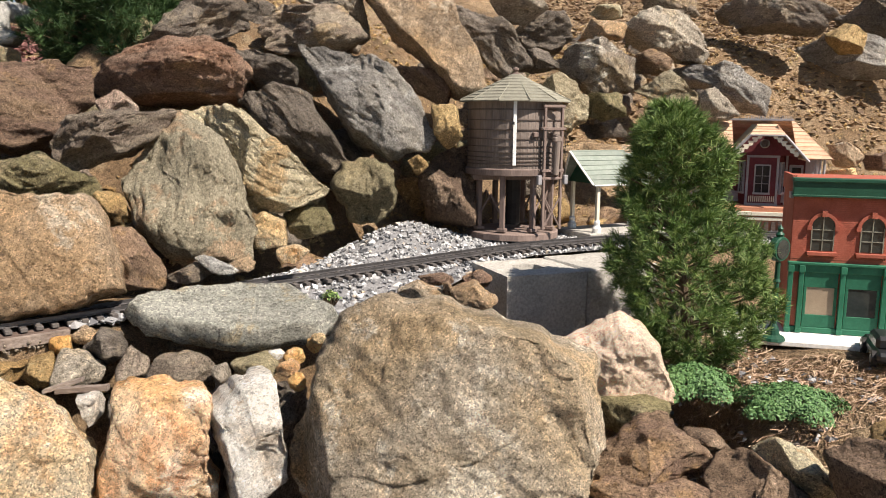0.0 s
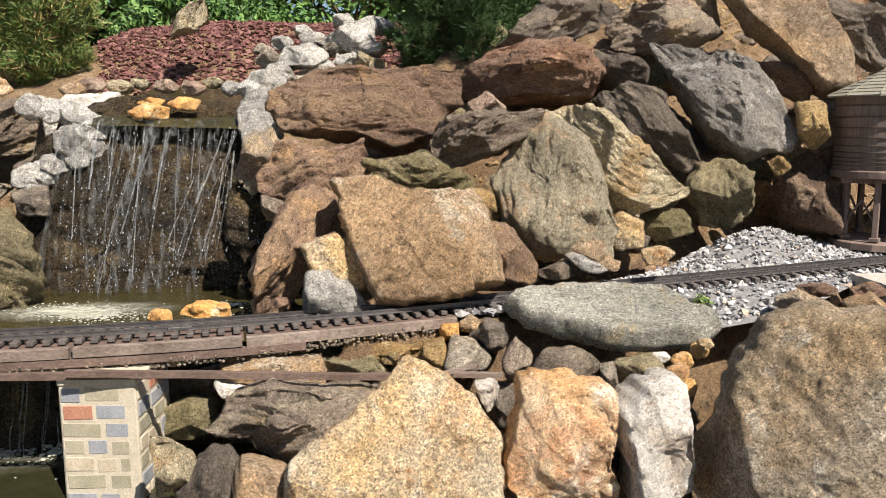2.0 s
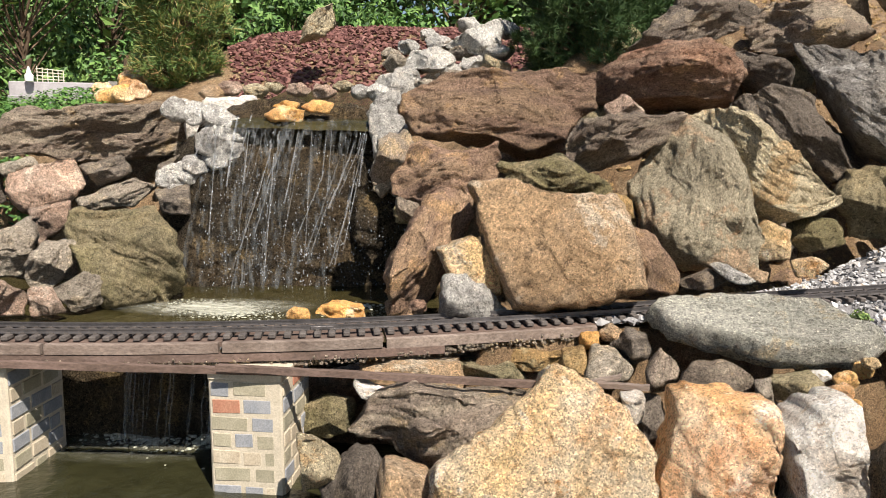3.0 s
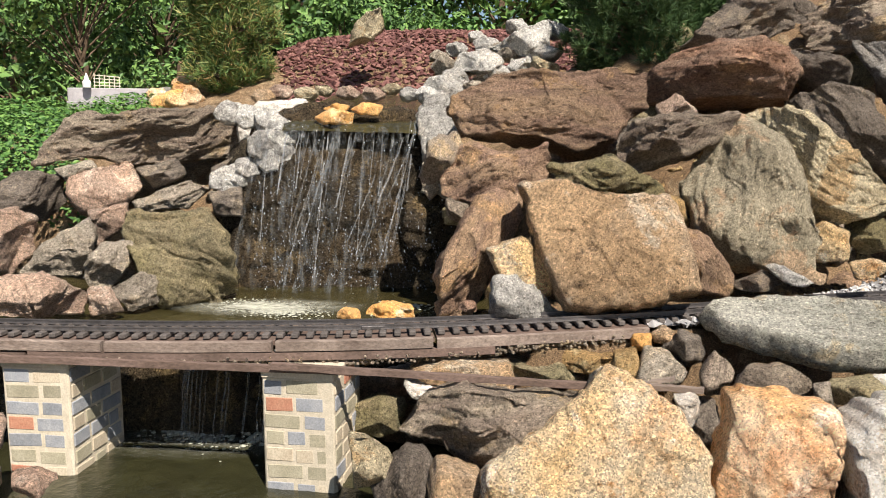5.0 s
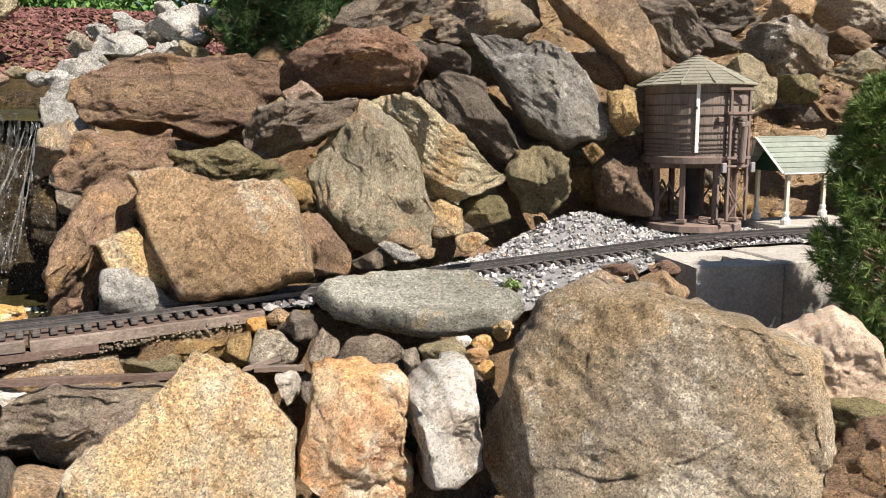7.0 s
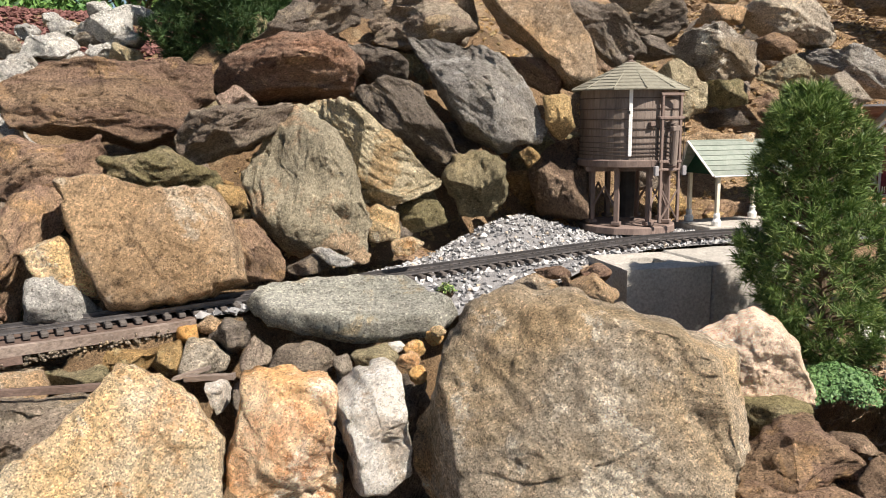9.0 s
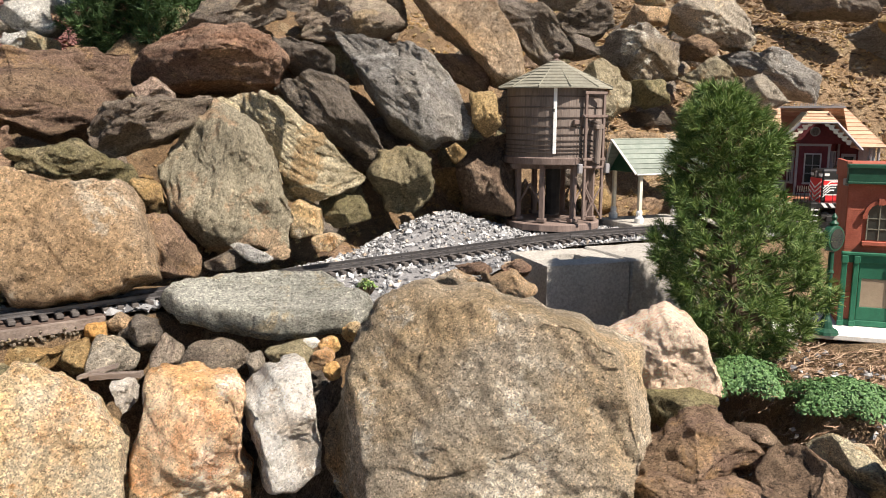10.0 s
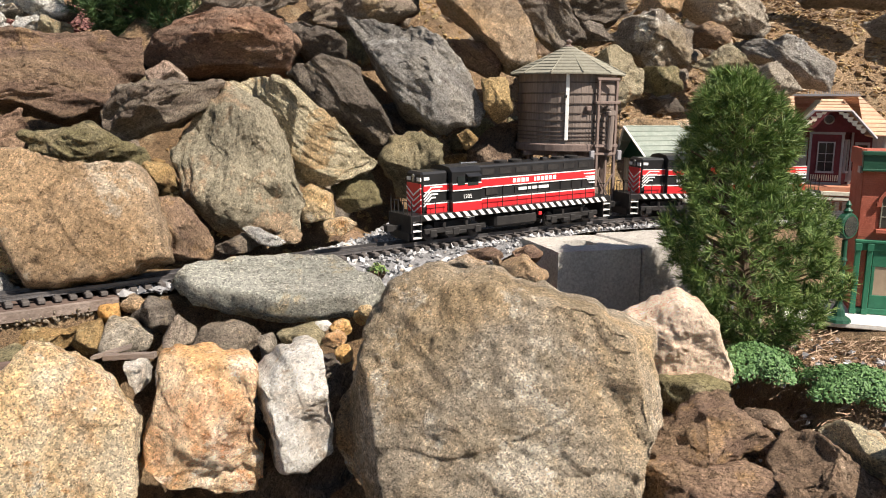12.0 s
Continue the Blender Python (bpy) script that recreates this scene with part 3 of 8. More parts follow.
    stone('moss', (-1.539, 0.708, -0.160), 58, 0, 0.14, [(-0.038, 0.051), (0.011, 0.038), (0.043, -0.003), (0.015, -0.028), (-0.044, -0.037)], 31)
    stone('pink', (-1.446, 0.690, -0.171), 56, 0, 0.12, [(-0.021, 0.015), (-0.004, 0.033), (0.024, 0.021), (0.017, -0.021), (-0.016, -0.029)], 32)
    stone('tan', (-1.374, 0.600, -0.180), 58, 0, 0.14, [(-0.043, 0.039), (-0.006, 0.041), (0.043, -0.0), (0.045, -0.032), (-0.019, -0.035), (-0.047, -0.02)], 33)
    stone('pink', (-1.298, 0.656, -0.204), 54, 0, 0.08, [(-0.03, 0.012), (0.001, 0.016), (0.031, -0.002), (-0.001, -0.016), (-0.028, -0.011)], 34)
    stone('moss', (-1.063, 1.203, -0.240), 30, 0, 0.1, [(-0.05, 0.011), (-0.005, 0.031), (0.05, 0.021), (0.048, -0.02), (-0.039, -0.03)], 35)
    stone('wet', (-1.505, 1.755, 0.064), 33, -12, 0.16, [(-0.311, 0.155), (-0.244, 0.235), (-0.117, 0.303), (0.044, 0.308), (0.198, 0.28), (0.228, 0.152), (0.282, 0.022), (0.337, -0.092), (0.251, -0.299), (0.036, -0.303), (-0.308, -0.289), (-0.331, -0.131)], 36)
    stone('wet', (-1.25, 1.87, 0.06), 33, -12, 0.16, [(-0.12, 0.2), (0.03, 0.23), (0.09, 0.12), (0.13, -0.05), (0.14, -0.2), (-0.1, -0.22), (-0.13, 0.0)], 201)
    rng = random.Random(88)
    for k in range(13):                                     # knobbly pale crust beside the waterfall
        u = k / 12
        r = rng.uniform(0.034, 0.052)
        ring = [(r * rng.uniform(0.8, 1.2) * math.cos(6.283 * j / 7), r * rng.uniform(0.65, 1.0) * math.sin(6.283 * j / 7)) for j in range(7)]
        x = -1.72 + 0.09 * math.sin(3.0 * u) + rng.uniform(-0.035, 0.02)
        stone('lightgrey', (x, 1.62 + 0.5 * (x + 1.7) - 0.03 * u, 0.335 - 0.17 * u ** 1.4), 36, -10, r * 1.1, ring, 210 + k)
    stone('lightgrey', (-1.262, 1.81, 0.25), 26, -8, 0.1, [(-0.04, 0.09), (0.045, 0.1), (0.06, 0.0), (0.035, -0.13), (-0.015, -0.1), (-0.03, 0.0)], 203)
    stone('orange', (-1.498, 1.713, 0.328), 33, 0, 0.06, [(-0.052, -0.005), (-0.017, 0.021), (0.052, 0.01), (0.044, -0.018), (-0.033, -0.021)], 37)
    stone('orange', (-1.513, 1.739, 0.353), 33, 0, 0.05, [(-0.035, -0.005), (-0.004, 0.01), (0.035, 0.005), (0.027, -0.01)], 38)
    stone('orange', (-1.434, 1.766, 0.349), 31, 0, 0.05, [(-0.043, -0.002), (-0.011, 0.017), (0.043, 0.006), (0.027, -0.017), (-0.02, -0.017)], 39)
    stone('darkbrown', (-0.964, 1.265, -0.247), 26, 0, 0.1, [(-0.186, 0.07), (0.005, 0.113), (0.171, 0.098), (0.185, -0.006), (0.017, -0.067), (-0.062, -0.117), (-0.188, -0.095)], 40)
    stone('moss', (-1.014, 1.121, -0.210), 30, 0, 0.1, [(-0.048, 0.015), (-0.001, 0.034), (0.048, 0.023), (0.046, -0.024), (-0.043, -0.034)], 41)
    stone('dark', (-0.409, 2.200, 0.439), 6, -5, 0.16, [(-0.097, 0.057), (-0.025, 0.056), (0.095, 0.007), (0.092, -0.048), (-0.007, -0.056), (-0.056, 0.017)], 42)
    stone('pink', (-0.644, 1.766, 0.342), 15, 0, 0.08, [(-0.044, 0.0), (0.001, 0.027), (0.044, -0.009), (0.035, -0.027), (-0.029, -0.024)], 43)
    stone('greybrown', (-0.629, 1.687, 0.259), 15, -5, 0.2, [(-0.124, -0.01), (-0.078, 0.051), (0.065, 0.066), (0.124, 0.063), (0.118, 0.037), (0.039, -0.027), (-0.092, -0.066)], 44)
    stone('dark', (-0.310, 2.063, 0.288), 4, -10, 0.18, [(-0.144, 0.069), (-0.036, 0.11), (0.039, 0.083), (0.085, -0.0), (0.141, -0.09), (0.102, -0.108), (0.028, -0.079), (-0.048, -0.034)], 45)
    stone('slate', (-0.115, 2.186, 0.351), -1, -15, 0.3, [(-0.191, 0.158), (0.006, 0.135), (0.099, 0.042), (0.179, -0.084), (0.148, -0.123), (0.046, -0.151), (-0.045, -0.104), (-0.102, -0.012)], 46)
    stone('tan', (0.001, 2.373, 0.548), -0, -15, 0.22, [(-0.199, 0.192), (0.08, 0.191), (0.129, 0.028), (0.199, -0.098), (0.197, -0.19), (0.125, -0.18), (0.023, -0.082), (-0.062, 0.011)], 47)
    stone('dark', (0.235, 2.443, 0.537), -5, -10, 0.18, [(-0.133, 0.103), (0.029, 0.082), (0.132, -0.063), (0.028, -0.101), (-0.061, -0.028)], 48)
    stone('greybrown', (-0.286, 2.356, 0.556), 7, -10, 0.18, [(-0.156, 0.001), (-0.112, 0.069), (0.09, 0.068), (0.159, -0.018), (0.085, -0.053), (-0.033, -0.07), (-0.133, -0.054)], 49)
    stone('grey', (-0.240, 2.432, 0.636), 6, -10, 0.16, [(-0.112, 0.027), (-0.067, 0.08), (0.072, 0.064), (0.111, -0.081), (-0.035, -0.016)], 50)
    stone('dark', (-0.585, 2.227, 0.564), 14, -5, 0.2, [(-0.142, -0.057), (-0.076, 0.007), (-0.011, 0.074), (0.128, 0.063), (0.143, -0.014), (0.059, -0.05), (-0.035, -0.076)], 51)
    stone('brown', (0.030, 2.363, 0.404), -1, -5, 0.14, [(-0.081, 0.057), (0.027, 0.06), (0.082, -0.009), (0.064, -0.061), (-0.026, -0.012)], 52)
    stone('ochre', (0.091, 2.163, 0.289), -2, -5, 0.12, [(-0.044, 0.059), (0.021, 0.061), (0.044, -0.022), (0.003, -0.062), (-0.036, -0.021)], 53)
    stone('green', (-0.481, 1.715, 0.161), 10, -14, 0.26, [(-0.139, 0.005), (-0.094, 0.085), (-0.019, 0.169), (0.063, 0.105), (0.116, 0.006), (0.138, -0.086), (0.119, -0.162), (-0.026, -0.166), (-0.108, -0.088)], 54)
    stone('pale', (-0.367, 1.856, 0.221), 6, -14, 0.24, [(-0.178, 0.099), (-0.108, 0.128), (-0.024, 0.097), (0.101, -0.011), (0.172, -0.077), (0.116, -0.11), (0.035, -0.125), (-0.027, -0.081), (-0.085, 0.017)], 55)
    stone('pale', (-0.289, 1.817, 0.127), 4, 0, 0.12, [(-0.096, 0.005), (0.036, 0.01), (0.093, 0.035), (0.088, 0.008), (-0.017, -0.034), (-0.077, -0.03)], 56)
    stone('moss', (-0.122, 2.041, 0.129), -1, 0, 0.2, [(-0.082, 0.02), (-0.059, 0.072), (0.02, 0.085), (0.072, 0.052), (0.081, -0.036), (0.026, -0.085), (-0.049, -0.081)], 57)
    stone('tan', (-0.697, 1.420, 0.073), 20, -14, 0.24, [(-0.163, 0.118), (-0.074, 0.125), (0.016, 0.093), (0.109, 0.092), (0.155, -0.014), (0.165, -0.091), (0.104, -0.113), (-0.077, -0.121), (-0.107, -0.043), (-0.145, 0.037)], 58)
    stone('brown', (-0.530, 1.507, 0.045), 13, -10, 0.14, [(-0.056, 0.059), (-0.006, 0.062), (0.056, -0.024), (0.044, -0.061), (-0.024, -0.056)], 59)
    stone('moss', (-0.750, 1.584, 0.188), 20, 0, 0.16, [(-0.114, 0.026), (0.013, 0.046), (0.116, -0.007), (0.109, -0.048), (0.012, -0.04), (-0.082, -0.024)], 60)
    stone('brown', (-0.976, 1.551, 0.194), 27, -5, 0.2, [(-0.12, 0.0), (-0.063, 0.065), (0.035, 0.047), (0.111, 0.07), (0.124, 0.01), (0.082, -0.041), (-0.044, -0.07), (-0.116, -0.044)], 61)
    stone('greybrown', (-1.111, 1.559, 0.225), 31, -5, 0.14, [(-0.051, -0.035), (-0.029, 0.042), (0.034, 0.061), (0.051, 0.018), (0.005, -0.036), (-0.04, -0.061)], 62)
    stone('brown', (-0.953, 1.410, 0.045), 28, -14, 0.2, [(-0.088, -0.108), (-0.081, -0.021), (-0.006, 0.114), (0.077, 0.134), (0.089, 0.056), (0.034, -0.038), (-0.015, -0.127), (-0.077, -0.129)], 63)
    stone('tanlight', (-0.840, 1.353, 0.038), 26, -5, 0.14, [(-0.064, 0.031), (0.002, 0.058), (0.043, 0.017), (0.065, -0.038), (0.051, -0.061), (-0.042, -0.019)], 64)
    stone('lightgrey', (-0.815, 1.310, -0.013), 26, -5, 0.1, [(-0.062, -0.035), (-0.054, 0.038), (0.007, 0.041), (0.061, -0.027), (0.037, -0.043)], 65)
    stone('greybrown', (-1.013, 1.435, 0.126), 30, 0, 0.07, [(-0.023, 0.028), (0.025, 0.011), (0.02, -0.028), (-0.017, -0.015)], 66)
    stone('tanlight', (-0.833, 1.529, 0.176), 23, 0, 0.05, [(-0.026, -0.005), (-0.003, 0.009), (0.026, 0.003), (0.008, -0.009)], 67)
    stone('orange', (-1.123, 1.351, -0.076), 35, 0, 0.1, [(-0.052, -0.008), (-0.038, 0.009), (-0.005, 0.019), (0.048, 0.006), (0.052, -0.023)], 68)
    stone('orange', (-1.159, 1.251, -0.068), 38, 0, 0.05, [(-0.024, -0.007), (-0.013, 0.01), (0.018, 0.009), (0.024, -0.013)], 69)
    stone('rust', (-0.896, 1.241, -0.025), 30, 0, 0.05, [(-0.018, -0.006), (-0.006, 0.011), (0.015, 0.007), (0.017, -0.012)], 70)
    stone('greybrown', (-0.437, 1.541, 0.011), 10, 0, 0.08, [(-0.052, -0.01), (0.01, 0.021), (0.052, 0.004), (0.022, -0.017), (-0.037, -0.022)], 71)
    stone('lightgrey', (-0.383, 1.531, 0.025), 8, 0, 0.05, [(-0.044, 0.016), (-0.027, 0.02), (0.044, -0.012), (0.015, -0.02), (-0.015, -0.007)], 72)
    stone('tan', (-0.349, 1.595, 0.016), 6, 0, 0.06, [(-0.03, -0.002), (-0.0, 0.017), (0.03, 0.005), (0.024, -0.014), (-0.018, -0.017)], 73)
    stone('tanlight', (-0.252, 1.646, 0.031), 3, 0, 0.06, [(-0.038, 0.008), (0.008, 0.021), (0.037, 0.004), (0.009, -0.02), (-0.025, -0.022)], 74)
    stone('tanlight', (-0.331, 1.796, 0.060), 5, 0, 0.12, [(-0.042, 0.012), (-0.01, 0.045), (0.041, 0.02), (0.042, -0.038), (-0.028, -0.046)], 75)
    stone('moss', (-0.244, 1.834, 0.074), 2, 0, 0.12, [(-0.058, 0.023), (-0.011, 0.044), (0.042, 0.032), (0.057, -0.016), (-0.022, -0.045), (-0.05, -0.018)], 76)
    stone('ochre', (-0.628, 1.647, 0.116), 15, 0, 0.1, [(-0.048, -0.003), (-0.022, 0.049), (0.029, 0.035), (0.048, -0.023), (0.003, -0.049)], 77)
    stone('tan', (-0.879, 1.176, -0.119), 30, 0, 0.14, [(-0.087, 0.004), (-0.026, 0.022), (0.083, 0.015), (0.089, -0.027), (-0.066, -0.016)], 78)
    stone('moss', (-0.747, 1.231, -0.126), 25, 0, 0.12, [(-0.059, 0.014), (0.035, 0.017), (0.06, -0.015), (-0.048, -0.016)], 79)
    stone('ochre', (-0.692, 1.272, -0.105), 22, 0, 0.1, [(-0.058, 0.001), (-0.025, 0.018), (0.059, 0.012), (0.04, -0.019), (-0.036, -0.016)], 80)
    stone('ochre', (-0.619, 1.277, -0.106), 19, 0, 0.1, [(-0.028, -0.012), (-0.015, 0.017), (0.021, 0.028), (0.028, -0.011), (-0.006, -0.029)], 81)
    stone('grey', (-0.556, 1.276, -0.102), 16, 0, 0.1, [(-0.043, -0.021), (-0.026, 0.029), (0.005, 0.025), (0.043, -0.004), (0.025, -0.029)], 82)
    stone('dark', (-0.533, 1.331, -0.084), 15, 0, 0.1, [(-0.037, -0.001), (-0.003, 0.034), (0.035, 0.023), (0.037, -0.012), (0.013, -0.034)], 83)
    stone('orange', (-0.599, 1.314, -0.075), 18, 0, 0.04, [(-0.018, -0.002), (-0.011, 0.014), (0.016, 0.016), (0.018, -0.012), (-0.008, -0.016)], 84)
    stone('tan', (-0.568, 1.338, -0.062), 16, 0, 0.04, [(-0.019, 0.001), (-0.0, 0.016), (0.019, 0.004), (0.01, -0.016), (-0.014, -0.015)], 85)
    stone('greybrown', (-0.466, 1.278, -0.103), 13, 0, 0.1, [(-0.028, -0.008), (-0.005, 0.036), (0.028, 0.008), (0.023, -0.037), (-0.021, -0.035)], 86)
    stone('greybrown', (-0.380, 1.254, -0.096), 9, 0, 0.1, [(-0.06, -0.016), (-0.038, 0.018), (0.012, 0.026), (0.059, 0.004), (0.047, -0.022), (-0.028, -0.026)], 87)
    stone('grey', (-0.309, 1.238, -0.111), 6, 0, 0.05, [(-0.016, 0.023), (0.006, 0.029), (0.016, -0.02), (-0.006, -0.03)], 88)
    stone('moss', (-0.261, 1.277, -0.103), 4, 0, 0.1, [(-0.044, 0.009), (0.021, 0.026), (0.043, 0.003), (0.003, -0.025), (-0.036, -0.024)], 89)
    stone('white', (-0.492, 1.155, -0.130), 15, 0, 0.08, [(-0.019, 0.02), (0.017, 0.024), (0.019, -0.016), (-0.001, -0.025)], 90)
    stone('dark', (-0.479, 1.271, -0.180), 13, 0, 0.1, [(-0.031, 0.027), (0.01, 0.037), (0.031, -0.027), (-0.021, -0.038)], 91)
    stone('tanlight', (-0.613, 1.058, -0.211), 22, -20, 0.34, [(-0.155, -0.06), (-0.151, -0.0), (-0.016, 0.11), (0.018, 0.154), (0.055, 0.143), (0.107, 0.113), (0.163, 0.032), (0.147, -0.077), (0.012, -0.148), (-0.127, -0.138)], 92)
    stone('greybrown', (-0.772, 1.058, -0.175), 29, -12, 0.24, [(-0.139, 0.005), (-0.097, 0.052), (-0.035, 0.067), (0.149, 0.054), (0.1, 0.011), (0.014, -0.054), (-0.017, -0.065), (-0.073, -0.029)], 93)
    stone('dark', (-0.857, 0.941, -0.230), 35, 0, 0.14, [(-0.048, -0.005), (-0.005, 0.051), (0.035, 0.049), (0.05, 0.01), (0.038, -0.063), (-0.035, -0.049)], 94)
    stone('tan', (-0.773, 0.951, -0.240), 32, 0, 0.14, [(-0.05, -0.01), (-0.033, 0.054), (0.035, 0.03), (0.05, -0.025), (0.015, -0.052), (-0.042, -0.043)], 95)
    stone('pale', (-0.903, 0.920, -0.204), 38, 0, 0.1, [(-0.032, 0.046), (0.0, 0.043), (0.037, 0.011), (0.022, -0.029), (-0.028, -0.038)], 96)
    stone('white', (-0.922, 1.127, -0.148), 33, 0, 0.1, [(-0.038, 0.01), (0.008, 0.015), (0.039, -0.003), (0.007, -0.017), (-0.029, -0.009)], 97)
    stone('orangewhite', (-0.370, 1.079, -0.171), 18, -8, 0.2, [(-0.062, 0.066), (-0.054, 0.105), (0.07, 0.112), (0.084, 0.086), (0.071, -0.005), (0.089, -0.046), (0.081, -0.109), (-0.053, -0.075), (-0.089, -0.044), (-0.077, 0.008)], 98)
    stone('white', (-0.240, 1.084, -0.145), 20, -8, 0.18, [(-0.055, 0.046), (-0.014, 0.088), (0.038, 0.092), (0.044, 0.046), (0.054, -0.018), (0.05, -0.059), (0.015, -0.089), (-0.026, -0.083), (-0.037, -0.024)], 99)
    stone('dark', (-0.277, 1.254, -0.251), 5, 0, 0.3, [(-0.115, 0.045), (-0.037, 0.122), (0.013, 0.094), (0.098, 0.118), (0.114, -0.086), (-0.093, -0.134)], 100)
    stone('slabgreen', (-0.320, 1.389, -0.053), 6, -70, 0.07, [(-0.196, 0.037), (-0.149, 0.069), (0.032, 0.084), (0.095, 0.078), (0.184, -0.004), (0.146, -0.05), (0.031, -0.074), (-0.088, -0.041), (-0.157, -0.009)], 101)
    stone('boulder', (0.051, 1.107, -0.170), -3, -14, 0.42, [(-0.226, 0.017), (-0.192, 0.118), (-0.15, 0.194), (-0.081, 0.221), (0.004, 0.22), (0.09, 0.19), (0.21, 0.14), (0.227, 0.081), (0.209, -0.01), (0.207, -0.093), (0.084, -0.214), (-0.132, -0.18), (-0.217, -0.066)], 102)
    stone('pinkwhite', (0.363, 1.327, -0.107), -15, -8, 0.2, [(-0.103, 0.03), (-0.049, 0.056), (-0.001, 0.078), (0.043, 0.063), (0.07, 0.027), (0.08, -0.002), (0.1, -0.032), (0.098, -0.063), (0.023, -0.077), (-0.036, -0.061), (-0.047, -0.009)], 103)
    stone('moss', (0.369, 1.246, -0.178), -16, 0, 0.14, [(-0.067, 0.024), (0.023, 0.035), (0.064, 0.016), (0.025, -0.016), (-0.004, -0.034), (-0.061, -0.021)], 104)
    stone('brown', (0.351, 1.085, -0.174), -17, -10, 0.2, [(-0.068, 0.011), (-0.007, 0.05), (0.036, 0.04), (0.089, 0.004), (0.086, -0.024), (0.039, -0.046), (-0.047, -0.055), (-0.091, -0.04)], 105)
    stone('brown', (0.361, 0.999, -0.227), -19, -20, 0.2, [(-0.134, 0.025), (-0.082, 0.037), (-0.001, 0.042), (0.078, 0.032), (0.124, 0.01), (0.08, -0.035), (-0.127, -0.063)], 106)
    stone('darkbrown', (0.480, 0.991, -0.192), -25, -25, 0.18, [(-0.078, 0.009), (-0.055, 0.056), (-0.015, 0.055), (0.074, -0.002), (0.068, -0.05), (-0.055, -0.064)], 107)
    stone('pale', (0.548, 1.037, -0.179), -27, -15, 0.12, [(-0.063, 0.021), (-0.03, 0.043), (0.018, 0.027), (0.06, -0.016), (0.045, -0.039), (-0.01, -0.03), (-0.045, -0.002)], 108)
    stone('darkbrown', (0.586, 0.909, -0.143), -32, -25, 0.2, [(-0.062, 0.033), (-0.013, 0.055), (0.053, 0.051), (0.059, -0.043), (-0.033, -0.049)], 109)
    stone('ochre', (0.692, 1.037, -0.129), -33, 0, 0.1, [(-0.036, 0.002), (0.004, 0.027), (0.034, 0.011), (0.007, -0.025), (-0.027, -0.023)], 110)
    stone('darkbrown', (0.457, 1.138, -0.176), -21, -10, 0.08, [(-0.036, 0.012), (0.01, 0.012), (0.035, -0.012), (-0.015, -0.016)], 111)
    stone('mixed', (0.573, 2.547, 0.477), -13, -8, 0.2, [(-0.121, 0.027), (-0.071, 0.067), (0.021, 0.087), (0.118, 0.025), (0.12, -0.071), (-0.012, -0.088), (-0.088, -0.03)], 112)
    stone('grey', (0.877, 2.819, 0.599), -17, -12, 0.24, [(-0.15, 0.023), (-0.066, 0.081), (0.074, 0.085), (0.147, -0.051), (0.123, -0.092), (0.039, -0.079), (-0.124, -0.021)], 113)
    stone('tan', (0.641, 2.776, 0.617), -13, -5, 0.12, [(-0.08, -0.035), (-0.037, 0.038), (0.079, 0.015), (0.068, -0.029)], 114)
    stone('pale', (0.660, 2.816, 0.680), -13, -5, 0.1, [(-0.058, -0.003), (-0.028, 0.026), (0.053, 0.027), (0.058, -0.017), (-0.006, -0.029)], 115)
    stone('dark', (0.413, 2.618, 0.593), -9, -8, 0.18, [(-0.105, -0.015), (-0.044, 0.068), (0.069, 0.065), (0.104, -0.016), (0.052, -0.066), (-0.043, -0.066)], 116)
    stone('pale', (0.417, 2.328, 0.363), -10, -8, 0.2, [(-0.089, 0.032), (0.005, 0.086), (0.088, 0.013), (0.087, -0.039), (0.041, -0.087), (-0.053, -0.063)], 117)
    stone('moss', (0.561, 2.349, 0.347), -13, -5, 0.14, [(-0.065, -0.004), (-0.045, 0.043), (0.044, 0.042), (0.065, -0.022), (-0.009, -0.042)], 118)
    stone('pale', (0.800, 2.542, 0.405), -17, -5, 0.16, [(-0.101, 0.002), (0.01, 0.071), (0.1, -0.011), (0.073, -0.072), (-0.041, -0.027)], 119)
    stone('grey', (0.969, 2.537, 0.370), -21, -5, 0.14, [(-0.07, 0.014), (-0.014, 0.053), (0.07, -0.035), (0.035, -0.053), (-0.046, -0.052)], 120)
    stone('slate', (1.059, 2.769, 0.417), -21, -12, 0.2, [(-0.17, 0.083), (0.058, 0.081), (0.16, 0.002), (0.145, -0.084), (0.044, -0.058), (-0.037, 0.006), (-0.138, 0.04)], 121)
    stone('dark', (0.577, 2.397, 0.280), -13, -5, 0.1, [(-0.076, 0.02), (0.039, 0.026), (0.075, -0.013), (-0.048, -0.026)], 122)
    stone('tan', (0.535, 2.353, 0.202), -13, -5, 0.12, [(-0.11, 0.023), (-0.031, 0.044), (0.107, 0.04), (0.108, -0.0), (-0.082, -0.044)], 123)
    stone('tan', (1.432, 2.599, 0.210), -29, -5, 0.14, [(-0.06, 0.029), (0.007, 0.045), (0.057, -0.004), (0.03, -0.045), (-0.032, -0.04)], 124)
    stone('tanlight', (1.360, 2.521, 0.154), -28, -5, 0.1, [(-0.059, -0.014), (-0.027, 0.005), (0.054, 0.017), (0.059, -0.015)], 125)
    stone('brown', (1.578, 2.630, 0.184), -31, -5, 0.14, [(-0.073, 0.02), (0.015, 0.035), (0.069, 0.006), (0.037, -0.034), (-0.052, -0.026)], 126)
    stone('slate', (1.822, 3.401, 0.590), -28, -30, 0.25, [(-0.264, 0.007), (-0.021, 0.083), (0.203, 0.04), (0.25, -0.078), (-0.013, -0.08)], 127)
